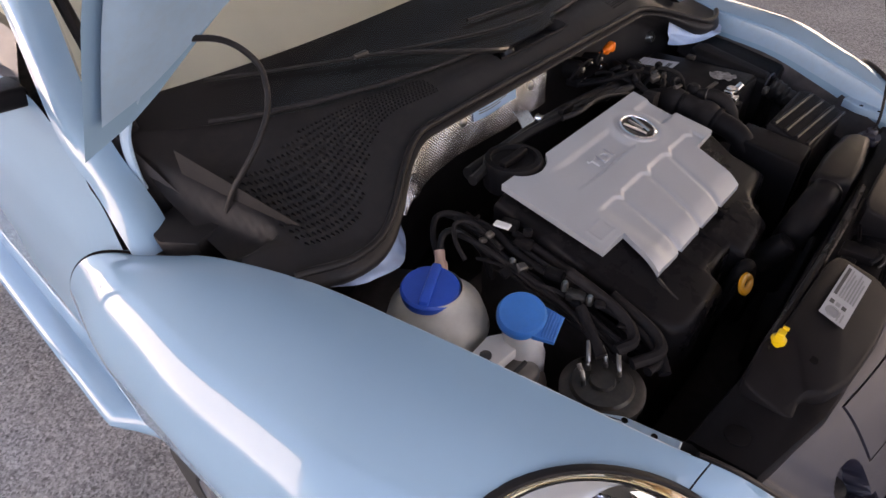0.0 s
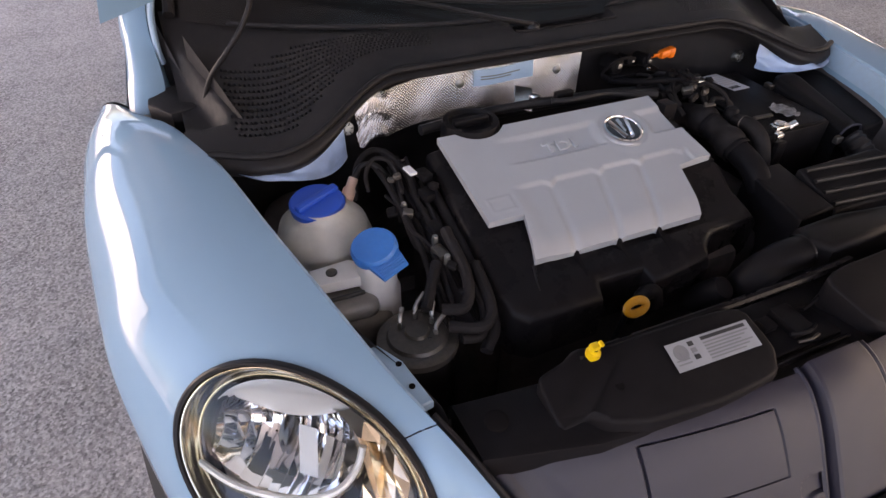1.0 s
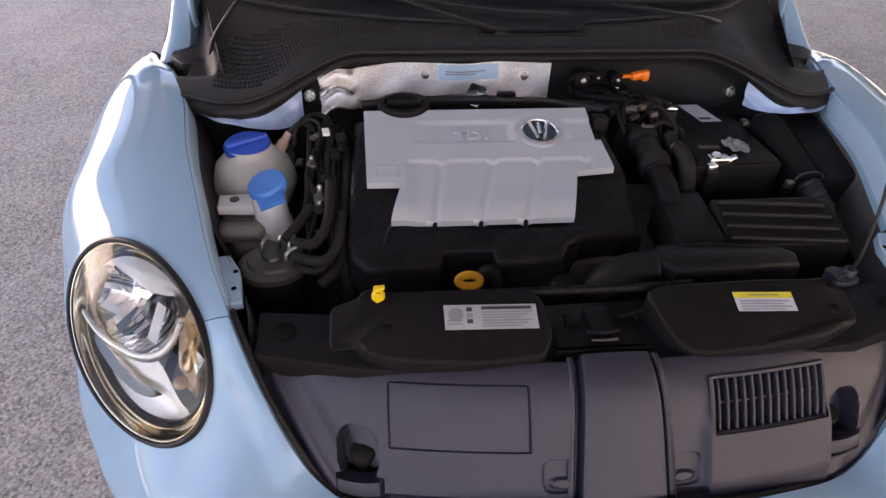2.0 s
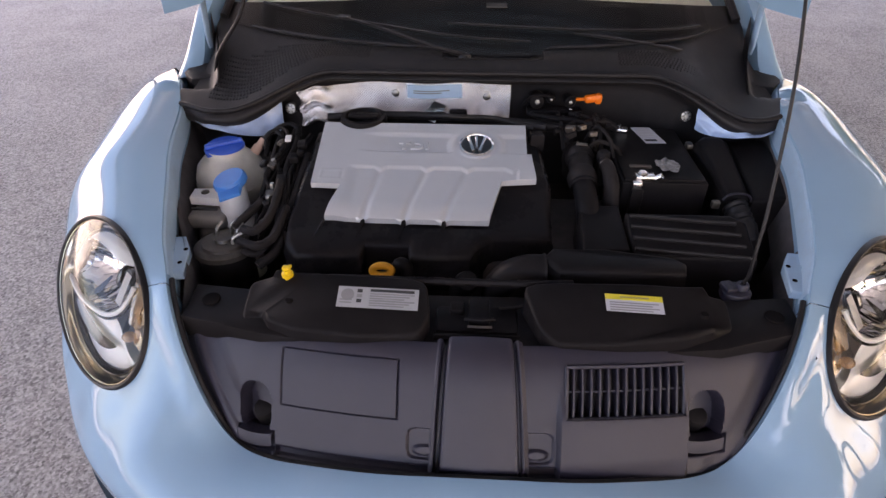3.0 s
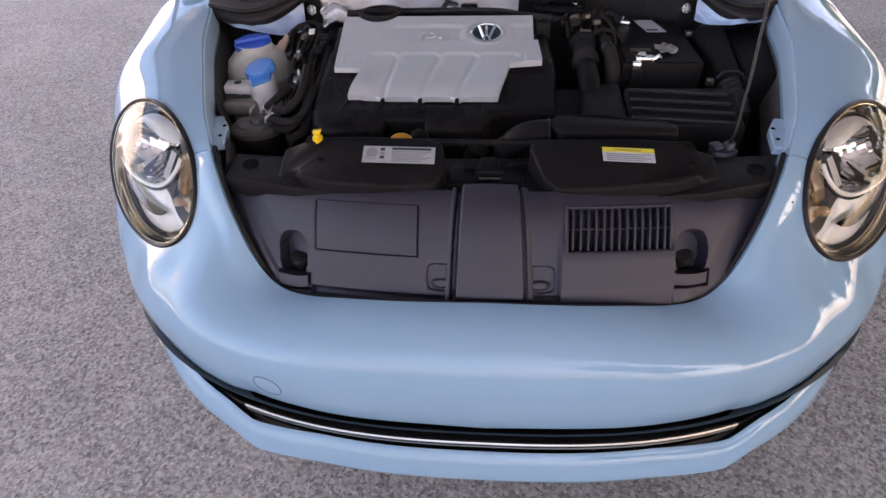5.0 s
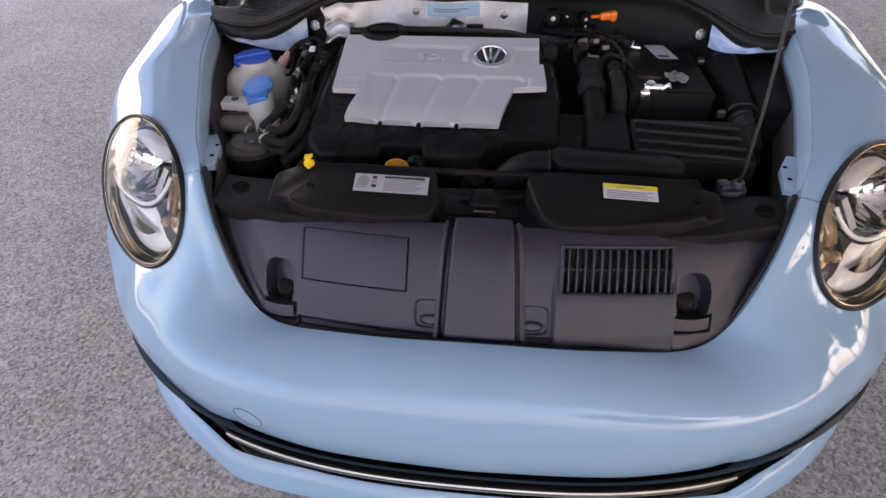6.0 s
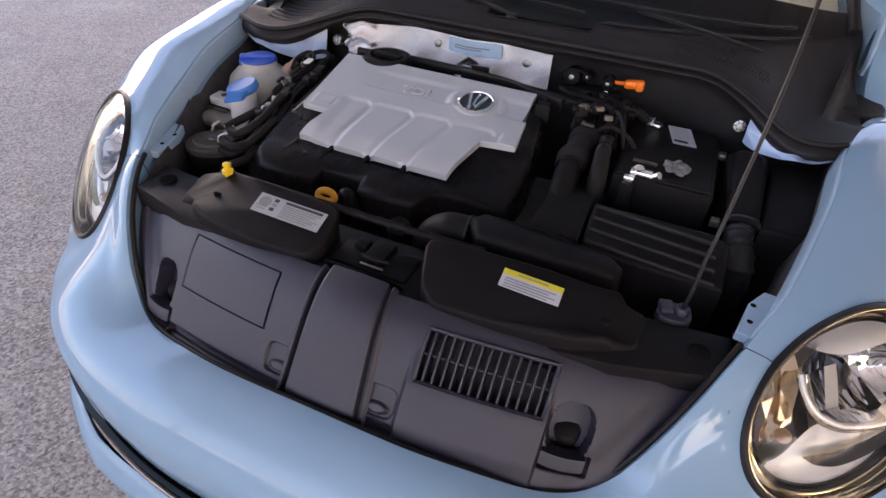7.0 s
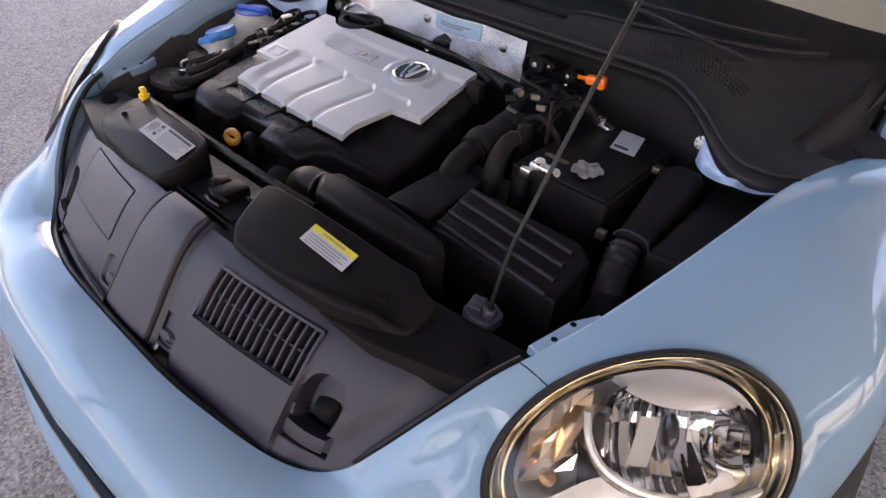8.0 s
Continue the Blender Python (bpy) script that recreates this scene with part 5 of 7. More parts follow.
# high pressure pipes and hoses beside the cover
HOSES = [
    ([(-0.43, -0.10, 0.85), (-0.415, -0.17, 0.848), (-0.42, -0.25, 0.825), (-0.405, -0.35, 0.80), (-0.40, -0.43, 0.785), (-0.42, -0.475, 0.77), (-0.45, -0.475, 0.772)], 0.0105),
    ([(-0.46, -0.13, 0.85), (-0.455, -0.20, 0.845), (-0.45, -0.30, 0.82), (-0.455, -0.37, 0.80), (-0.475, -0.41, 0.79)], 0.007),
    ([(-0.385, -0.20, 0.83), (-0.385, -0.34, 0.80), (-0.39, -0.45, 0.765), (-0.42, -0.49, 0.75)], 0.014),
    ([(-0.485, -0.185, 0.835), (-0.482, -0.165, 0.856), (-0.462, -0.145, 0.868), (-0.44, -0.155, 0.866), (-0.435, -0.18, 0.856), (-0.44, -0.22, 0.845)], 0.0055),
    ([(-0.50, -0.15, 0.80), (-0.485, -0.12, 0.845), (-0.45, -0.10, 0.858), (-0.42, -0.13, 0.85), (-0.415, -0.2, 0.82)], 0.0075),
]
for pts, r in HOSES:
    bm = bmesh.new()
    tube(bm, pts, r * 0.66, 10, 7)
    part("hose", bm, HOSE, engine)
for x, y, z in ((-0.447, -0.245, 0.846), (-0.428, -0.325, 0.834), (-0.425, -0.365, 0.828)):
    bm = bmesh.new()
    lathe(bm, [(0.0, 0.004), (0.004, 0.004), (0.0055, 0.0), (0.0055, -0.012)], 6, Matrix.Translation((x, y, z - 0.006)))
    part("bolt", bm, STEEL, engine, smooth=20)
bm = bmesh.new()
rbox(bm, (-0.421, -0.205, 0.872), (0.013, 0.026, 0.005), 0.0015, 1, pose(0, 0, 0, 0, 0, 10))
part("tag", bm, WHITE2, engine)

# loose wiring, clips and fittings between the cover and the reservoirs
rng = random.Random(11)
for k in range(9):
    o = Vector((rng.uniform(-0.045, 0.03), 0, rng.uniform(-0.035, 0.004)))
    pts = [Vector(p) + o + Vector((rng.gauss(0, 0.010), rng.gauss(0, 0.012), rng.gauss(0, 0.006))) for p in ((-0.42, -0.12, 0.862), (-0.425, -0.19, 0.85), (-0.43, -0.27, 0.838), (-0.425, -0.35, 0.815), (-0.43, -0.43, 0.785))]
    bm = bmesh.new()
    tube(bm, pts[rng.randint(0, 1):], rng.uniform(0.0028, 0.0048), 7, 6)
    part("wire", bm, HOSE, engine)
for k in range(12):
    y = rng.uniform(-0.43, -0.14)
    p = Vector((-0.425 + rng.gauss(0, 0.018), y, 0.862 + 0.21 * (y + 0.14) + rng.gauss(0, 0.006)))
    bm = bmesh.new()
    rbox(bm, p, (rng.uniform(0.008, 0.018), rng.uniform(0.006, 0.016), rng.uniform(0.006, 0.012)), 0.002, 1, pose(0, 0, 0, rng.uniform(-25, 25), rng.uniform(-25, 25), rng.uniform(0, 90)))
    part("cable_clip", bm, (BLACK, FILTER, BLACK, BLACK)[k % 4], engine)
# hoses, valves and clips round the intake
for k in range(7):
    c = Vector((rng.uniform(0.135, 0.275), rng.uniform(-0.20, -0.03), rng.uniform(0.845, 0.868)))
    a = rng.uniform(0, 6.28)
    d = Vector((math.cos(a), math.sin(a) * 1.2, 0)) * rng.uniform(0.03, 0.06)
    bm = bmesh.new()
    tube(bm, [c - d + Vector((0, 0, -0.03)), c - d * 0.6, c + Vector((rng.gauss(0, 0.012), rng.gauss(0, 0.012), 0.012)), c + d * 0.6, c + d + Vector((0, 0, -0.035))], rng.uniform(0.0028, 0.0050), 8, 6)
    part("hose", bm, HOSE, engine)
for k in range(9):
    bm = bmesh.new()
    rbox(bm, (rng.uniform(0.135, 0.27), rng.uniform(-0.20, -0.04), rng.uniform(0.862, 0.882)), (rng.uniform(0.010, 0.024), rng.uniform(0.008, 0.02), rng.uniform(0.006, 0.014)), 0.002, 1, pose(0, 0, 0, rng.uniform(-20, 20), rng.uniform(-20, 20), rng.uniform(0, 90)))
    part("cable_clip", bm, (BLACK, BLACK, FILTER)[k % 3], engine)

# wiring and pipes behind the cover
for pts, r in (([(-0.36, -0.095, 0.875), (-0.2, -0.07, 0.872), (-0.05, -0.085, 0.874), (0.05, -0.10, 0.872), (0.13, -0.12, 0.868)], 0.009),
               ([(-0.33, -0.06, 0.86), (-0.1, -0.05, 0.855), (0.1, -0.06, 0.85), (0.2, -0.09, 0.85)], 0.012),
               ([(-0.10, -0.10, 0.885), (-0.06, -0.115, 0.889), (0.02, -0.11, 0.884), (0.10, -0.13, 0.87)], 0.0055)):
    bm = bmesh.new()
    tube(bm, pts, r, 9, 7)
    part("cable", bm, RUBBER, engine)
bm = bmesh.new()
rbox(bm, (-0.122, -0.035, 0.866), (0.036, 0.062, 0.003), 0.0010, 1, pose(0, 0, 0, 20, 10, -24))
rbox(bm, (-0.108, -0.052, 0.874), (0.022, 0.016, 0.012), 0.004, 2, pose(0, 0, 0, 10, 8, 20))
part("bright_clip", bm, LEAD, engine)
bm = bmesh.new()
rbox(bm, (-0.065, -0.085, 0.886), (0.04, 0.014, 0.016), 0.004)
part("sensor_plug", bm, BLACK, engine)
bm = bmesh.new()
prism(bm, [(0.09, -0.165), (0.115, -0.165), (0.12, -0.19), (0.092, -0.19)][::-1], 0.85, lambda x, y: 0.883, 0.003, 2)
part("cover_tab", bm, BLACK, engine)


# ---------------------------------------------------------------- reservoirs
res = thing("coolant_reservoir", (-0.552, -0.212, 0.70), "milky round coolant reservoir with a blue screw cap", "reservoir")
bm = bmesh.new()
c = Vector((-0.566, -0.197, 0.770))
prof = [(0.0, -0.072), (0.035, -0.066), (0.062, -0.045), (0.076, -0.012), (0.076, 0.012), (0.068, 0.038), (0.05, 0.056), (0.042, 0.062), (0.040, 0.075)]
lathe(bm, prof, 40, Matrix.Translation(c))
part("tank", bm, WHITE, res, smooth=60)
bm = bmesh.new()
lathe(bm, [(0.077, -0.003), (0.0785, 0.0), (0.077, 0.003)], 40, Matrix.Translation(c))
part("mould_seam", bm, WHITE, res)
bm = bmesh.new()
cap = Matrix.Translation(c + Vector((-0.004, 0.004, 0.070))) @ pose(0, 0, 0, 4, 0, 0)
lathe(bm, [(0.041, -0.010), (0.0425, -0.004), (0.043, 0.004), (0.040, 0.008), (0.020, 0.010), (0.0, 0.010)], 40, cap)
rbox(bm, cap @ Vector((0, 0, 0.011)), (0.080, 0.014, 0.012), 0.004, 2, cap.to_3x3().to_4x4() @ pose(0, 0, 0, 0, 0, 28))
capo = part("screw_cap", bm, BLUECAP, res, "dark blue screw cap with a grip bar")
bm = bmesh.new()
lathe(bm, [(0.011, 0.0), (0.011, 0.02), (0.008, 0.024), (0.008, 0.04)], 14, basis(c + Vector((0.046, 0.03, 0.045)), (0, 1, 0), (0.5, 0.5, 0.6)))
part("overflow_neck", bm, mat("pinkish_plastic", (0.55, 0.36, 0.28), 0.4, var=0.1, scale=40), res)
bm = bmesh.new()
tube(bm, [c + Vector((0.06, 0.045, 0.062)), c + Vector((0.085, 0.06, 0.085)), c + Vector((0.11, 0.05, 0.082)), c + Vector((0.128, 0.02, 0.05)), c + Vector((0.13, 0.0, 0.0))], 0.0055, 9, 6)
part("overflow_hose", bm, RUBBER, res)
bm = bmesh.new()
for k in range(3):
    rbox(bm, c + Vector((-0.03 + 0.006 * k, -0.069, -0.012 - 0.012 * k)), (0.014, 0.003, 0.003), 0.0005, 1)
part("level_mark", bm, INKBLACK, res)
bm = bmesh.new()
rbox(bm, c + Vector((0, 0.0, -0.075)), (0.12, 0.11, 0.02), 0.004)
part("foot", bm, BLACK, res)
bm = bmesh.new()
tube(bm, [c + Vector((0, 0, -0.08)), (-0.552, -0.21, 0.5), (-0.55, -0.2, 0.305)], 0.02, 8, 3)
part("stay", bm, DARK, res)

wash = thing("washer_reservoir", (-0.535, -0.33, 0.60), "white washer reservoir neck with a bright blue flip cap", "reservoir")
bm = bmesh.new()
w = Vector((-0.518, -0.318, 0.0))
lathe(bm, [(0.034, 0.60), (0.034, 0.755), (0.030, 0.765), (0.029, 0.80), (0.029, 0.826)], 28, Matrix.Translation(w))
part("filler_neck", bm, WHITE2, wash)
bm = bmesh.new()
capm = Matrix.Translation(w + Vector((0, 0.004, 0.828))) @ pose(0, 0, 0, 10, -13, 0)
lathe(bm, [(0.031, -0.010), (0.0345, -0.006), (0.0345, 0.004), (0.031, 0.009), (0.0, 0.0105)], 32, capm)
prism_pts = [(-0.026, -0.016), (0.026, -0.016), (0.021, -0.054), (-0.021, -0.054)]
tmp = bmesh.new()
prism(tmp, prism_pts, -0.006, lambda x, y: 0.0045 + 0.12 * (y + 0.02), 0.002, 2)
for k in range(5):
    rbox(tmp, (0, -0.0355 - 0.0040 * k, 0.0038 + 0.12 * (-0.0155 - 0.0040 * k)), (0.041 - 0.001 * k, 0.0018, 0.0045), 0.0008, 1)
tmp.transform(capm @ pose(0, 0, 0, 0, 0, 14))
me = bpy.data.meshes.new("tmp")
tmp.to_mesh(me)
tmp.free()
bm.from_mesh(me)
part("flip_cap", bm, BLUECAP2, wash, "bright blue flip cap with a ribbed tab")
bm = bmesh.new()
prism(bm, [(-0.612, -0.286), (-0.552, -0.282), (-0.53, -0.298), (-0.532, -0.328), (-0.609, -0.322)][::-1], 0.775, lambda x, y: 0.793, 0.003, 2)
plate = part("mounting_plate", bm, WHITE2, wash, "white plastic plate with a bolt")
bm = bmesh.new()
rbox(bm, (-0.568, -0.335, 0.753), (0.084, 0.056, 0.034), 0.015, 4)
rbox(bm, (-0.55, -0.33, 0.67), (0.09, 0.07, 0.14), 0.02, 3)
part("tank_shoulder", bm, SMOKY, wash, "smoky translucent tank shoulder")
bm = bmesh.new()
lathe(bm, [(0.0085, 0.0), (0.0085, 0.002), (0.005, 0.003), (0.0, 0.003)], 16, Matrix.Translation((-0.582, -0.303, 0.793)))
part("plate_bolt", bm, FILTER, plate)
# a black bar laid on, its colour standing for the shade in a slot
bm = bmesh.new()
rbox(bm, (-0.572, -0.3435, 0.778), (0.055, 0.006, 0.006), 0.002)
part("slot", bm, INKBLACK, plate)
bm = bmesh.new()
rbox(bm, (-0.55, -0.33, 0.46), (0.07, 0.06, 0.32), 0.01)
part("lower_tank", bm, WHITE2, wash)

# ---------------------------------------------------------------- fuel filter
ff = thing("fuel_filter", (-0.49, -0.452, 0.60), "round grimy metal fuel filter with bright pipe stubs", "filter")
F = Matrix.Translation((-0.500, -0.437, 0.758)) @ pose(0, 0, 0, -4, 0, 0)
bm = bmesh.new()
lathe(bm, [(0.052, -0.012), (0.057, -0.010), (0.057, 0.0), (0.052, 0.004), (0.043, 0.004), (0.040, 0.009), (0.018, 0.011), (0.016, 0.016), (0.0, 0.017)], 40, F)
part("canister_top", bm, GRIME, ff, "grimy metal lid")
bm = bmesh.new()
lathe(bm, [(0.049, -0.15), (0.051, -0.012)], 40, F)
part("canister", bm, BLACK, ff)
for k, (a, h) in enumerate(((20, 0.028), (75, 0.034), (140, 0.026), (-30, 0.022))):
    bm = bmesh.new()
    p = F @ Vector((0.026 * math.cos(radians(a)), 0.026 * math.sin(radians(a)), 0.006))
    tube(bm, [p, p + Vector((0.002, 0.004, h * 0.7)), p + Vector((0.010 + 0.01 * (k % 2), 0.016, h))], 0.0034, 8, 5)
    part("pipe_stub", bm, STEEL, ff)
for pts in ([(-0.46, -0.43, 0.79), (-0.43, -0.44, 0.795), (-0.41, -0.40, 0.81), (-0.41, -0.32, 0.835)], [(-0.46, -0.455, 0.782), (-0.42, -0.475, 0.785), (-0.395, -0.45, 0.79), (-0.388, -0.38, 0.81)],
            [(-0.48, -0.42, 0.788), (-0.46, -0.39, 0.80), (-0.44, -0.36, 0.812)]):
    bm = bmesh.new()
    tube(bm, pts, 0.0085, 9, 6)
    part("fuel_hose", bm, HOSE, ff)
bm = bmesh.new()
rbox(bm, (-0.50, -0.45, 0.455), (0.09, 0.09, 0.31), 0.01)
part("bracket", bm, DARK, ff)


# ---------------------------------------------------------------- battery
bat = thing("battery", (0.355, -0.155, 0.60), "black car battery with a white label and metal clamps", "battery")
bm = bmesh.new()
rbox(bm, (0.357, -0.155, 0.715), (0.172, 0.255, 0.225), 0.005, 2)
rbox(bm, (0.357, -0.155, 0.826), (0.160, 0.243, 0.012), 0.003, 2)
part("case", bm, BLACK, bat)
for k in range(4):
    bm = bmesh.new()
    rbox(bm, (0.2705, -0.10 - 0.04 * k, 0.73), (0.004, 0.018, 0.17), 0.001)
    part("case_rib", bm, BLACK, bat)
printed_label((0.337, -0.030, 0.8325), (1, 0.03, 0), (0.22, -1, 0), (0, 0, 1), 0.045, 0.085, PAPERW,
              [(0.004, 0.066 + 0.0036 * k, 0.026, 0.0022, INKBLACK) for k in range(3)] + [(0.004, 0.008 + 0.009 * k, 0.034, 0.0022, PAPER) for k in range(6)], "battery_label", bat, "white sticker with a small bar print")
bm = bmesh.new()


def scrap(u, w):
    """A torn, crumpled piece of foil lying on the lid."""
    a = 2 * math.pi * u
    r = w * (0.84 + 0.22 * noise.noise((math.cos(a) * 1.7, math.sin(a) * 1.7, 3.1)))
    x, y = 0.373 + 0.030 * r * math.cos(a), -0.224 + 0.033 * r * math.sin(a)
    return Vector((x, y, 0.8385 + 0.0045 * noise.noise((x * 95, y * 95, 0.7)) + 0.002 * noise.noise((x * 240, y * 240, 2.7))))


surf(bm, scrap, span(0, 1, 40), [0.01, 0.2, 0.35, 0.5, 0.65, 0.8, 0.92, 1.0])
part("worn_label", bm, TORN, bat, "worn silvery warning label", smooth=25)
bm = bmesh.new()
rbox(bm, (0.318, -0.226, 0.8345), (0.044, 0.010, 0.005), 0.0015, 1, pose(0, 0, 0, 0, 0, -3))
part("hold_down", bm, FILTER, bat)
bm = bmesh.new()
lathe(bm, [(0.010, 0.0), (0.010, 0.02), (0.007, 0.023), (0.0, 0.023)], 18, Matrix.Translation((0.312, -0.268, 0.822)))
rbox(bm, (0.318, -0.268, 0.832), (0.040, 0.022, 0.014), 0.004, 2)
rbox(bm, (0.300, -0.285, 0.822), (0.020, 0.014, 0.02), 0.004, 2)
lathe(bm, [(0.0, 0.018), (0.007, 0.016), (0.008, 0.0)], 14, basis((0.338, -0.272, 0.83), (0, 1, 0), (0.6, -0.3, 0.6)))
part("clamp", bm, LEAD, bat, "bright battery clamp")
bm = bmesh.new()
rbox(bm, (0.300, -0.296, 0.785), (0.024, 0.012, 0.07), 0.004, 2)
part("clamp_strap", bm, BLACK, bat)
bm = bmesh.new()
rbox(bm, (0.308, -0.048, 0.836), (0.038, 0.024, 0.012), 0.004, 2, pose(0, 0, 0, 0, 0, -15))
lathe(bm, [(0.008, 0.0), (0.008, 0.014), (0.0, 0.016)], 14, Matrix.Translation((0.302, -0.05, 0.838)))
part("clamp", bm, LEAD, bat, "bright battery clamp")
bm = bmesh.new()
rbox(bm, (0.357, -0.155, 0.60), (0.19, 0.27, 0.01), 0.003)
rbox(bm, (0.357, -0.155, 0.445), (0.15, 0.2, 0.30), 0.01)
part("tray", bm, DARK, bat)
bm = bmesh.new()
tube(bm, [(0.30, -0.055, 0.84), (0.27, -0.05, 0.855), (0.235, -0.07, 0.862), (0.20, -0.10, 0.86), (0.15, -0.11, 0.855)], 0.009, 9, 6)
part("battery_cable", bm, RUBBER, bat)

# ---------------------------------------------------------------- relay box and conduit beside the battery
fb = thing("fuse_box", (0.55, -0.20, 0.60), "black plastic fuse box with a rounded conduit cover", "fuse box")
bm = bmesh.new()
prism(bm, [(0.538, -0.095), (0.62, -0.085), (0.628, -0.16), (0.605, -0.30), (0.525, -0.305)][::-1], 0.62, lambda x, y: 0.835 + 0.14 * (y + 0.1), 0.01, 3)
part("box", bm, BLACK, fb)
bm = bmesh.new()
prism(bm, [(0.455, -0.125), (0.475, -0.105), (0.512, -0.105), (0.528, -0.125), (0.524, -0.293), (0.474, -0.296)], 0.62, lambda x, y: 0.853 + 0.21 * (y + 0.11), 0.017, 5)
cc = part("conduit_cover", bm, BLACK, fb)
bm = bmesh.new()
tube(bm, [(0.470, -0.297, 0.800), (0.480, -0.298, 0.813), (0.50, -0.298, 0.816), (0.518, -0.298, 0.812), (0.527, -0.298, 0.798)], 0.0022, 6, 5)
part("cover_edge", bm, GRAIN, cc)
bm = bmesh.new()
tube(bm, [(0.495, -0.30, 0.79), (0.50, -0.33, 0.775), (0.51, -0.36, 0.74), (0.51, -0.36, 0.60)], 0.022, 10, 6, ridges=0.003, pitch=1)
part("conduit", bm, RUBBER, fb)
bm = bmesh.new()
rbox(bm, (0.455, -0.305, 0.795), (0.016, 0.012, 0.016), 0.003)
part("clip", bm, FILTER, fb)
bm = bmesh.new()
rbox(bm, (0.447, -0.12, 0.833), (0.014, 0.02, 0.012), 0.003)
part("clip", bm, FILTER, fb)
bm = bmesh.new()
rbox(bm, (0.545, -0.2, 0.46), (0.09, 0.16, 0.33), 0.01)
part("bracket", bm, DARK, fb)

# ---------------------------------------------------------------- air filter box and intake
ab = thing("air_filter_box", (0.33, -0.41, 0.55), "black ribbed plastic air filter box with an intake snorkel", "air filter")
bm = bmesh.new()
prism(bm, [(0.262, -0.372), (0.455, -0.372), (0.482, -0.39), (0.482, -0.468), (0.262, -0.466)][::-1], 0.56, lambda x, y: 0.812 + 0.36 * (y + 0.38), 0.008, 3)
box = part("box", bm, BLACK, ab)
# ridges paler than the box, with their highlight in the colour
for k in range(4):
    y = -0.383 - 0.0235 * k
    bm = bmesh.new()
    tube(bm, [(x, y - 0.085 * (x - 0.27), 0.8135 - 0.016 * (x - 0.27) + 0.36 * (y + 0.38)) for x in (0.268, 0.32, 0.38, 0.44, 0.458 + 0.003 * k)], 0.0042, 8, 3)
    part("ridge", bm, RIDGE, box)
bm = bmesh.new()
prism(bm, [(0.180, -0.335), (0.258, -0.335), (0.258, -0.464), (0.172, -0.470)][::-1], 0.56, lambda x, y: 0.806 + 0.12 * (y + 0.34), 0.007, 3)
part("sensor_housing", bm, BLACK, ab)
bm = bmesh.new()
tube(bm, [(0.199, -0.362, 0.775), (0.197, -0.335, 0.803), (0.195, -0.295, 0.818), (0.194, -0.258, 0.826)], 0.0225, 18, 7)
part("intake_pipe", bm, BLACK, ab)
# rubber boot: two swellings between smooth collars
bm = bmesh.new()
boot = spline([(0.194, -0.284, 0.820), (0.195, -0.245, 0.828), (0.197, -0.205, 0.833), (0.200, -0.165, 0.828), (0.203, -0.125, 0.808), (0.204, -0.100, 0.750)], 8)
swell = [0.0245 + 0.006 * max(0.0, math.sin(k * 0.42)) ** 0.6 for k in range(len(boot))]
rings = []
for k, q in enumerate(boot):
    d = (boot[min(k + 1, len(boot) - 1)] - boot[max(k - 1, 0)]).normalized()
    a = d.cross(Vector((0, 0.3, 1))).normalized()
    b = d.cross(a)
    rings.append([bm.verts.new(q + (a * math.cos(w) + b * math.sin(w)) * swell[k]) for w in span(0, 2 * math.pi, 21)[:-1]])
for A, C in zip(rings, rings[1:]):
    for k in range(len(A)):
        bm.faces.new((A[k], A[(k + 1) % len(A)], C[(k + 1) % len(A)], C[k]))
part("bellows", bm, HOSE, ab, smooth=70)
for p, d in (((0.1945, -0.288, 0.8195), (0.03, -1, -0.25)), ((0.1965, -0.212, 0.8325), (0.05, -1, -0.10))):
    bm = bmesh.new()
    lathe(bm, [(0.0255, -0.005), (0.0270, -0.003), (0.0270, 0.003), (0.0255, 0.005)], 28, basis(p, (1, 0, 0), d))
    part("hose_clip", bm, BLACK, ab)
bm = bmesh.new()
rbox(bm, (0.198, -0.195, 0.867), (0.024, 0.007, 0.004), 0.001, 1, pose(0, 0, 0, 20, 0, -8))
rbox(bm, (0.189, -0.192, 0.868), (0.005, 0.005, 0.008), 0.001, 1)
part("clip", bm, FILTER, ab)
# hose loop behind the boot
bm = bmesh.new()
tube(bm, [(0.172, -0.150, 0.845), (0.176, -0.115, 0.862), (0.198, -0.092, 0.870), (0.224, -0.100, 0.868), (0.232, -0.130, 0.862), (0.228, -0.165, 0.845)], 0.0062, 9, 6)
tube(bm, [(0.166, -0.17, 0.84), (0.165, -0.12, 0.86), (0.168, -0.075, 0.868), (0.178, -0.04, 0.862)], 0.0045, 8, 6)
part("vacuum_hose", bm, HOSE, ab)
# pressure valve with its elbow
bm = bmesh.new()
lathe(bm, [(0.0, 0.016), (0.009, 0.0155), (0.0135, 0.011), (0.0145, 0.0), (0.0120, -0.02), (0.0120, -0.06)], 20, Matrix.Translation((0.242, -0.212, 0.846)))
part("valve", bm, BLACK, ab)
bm = bmesh.new()
tube(bm, [(0.242, -0.225, 0.842), (0.244, -0.262, 0.846), (0.248, -0.292, 0.825), (0.250, -0.312, 0.77)], (0.012, 0.018), 14, 6)
part("valve_elbow", bm, HOSE, ab)
bm = bmesh.new()
lathe(bm, [(0.0125, -0.0015), (0.0140, 0.0), (0.0125, 0.0015)], 20, basis((0.2425, -0.245, 0.8455), (1, 0, 0), (0.05, -1, 0.1)))
part("clip", bm, FILTER, ab)
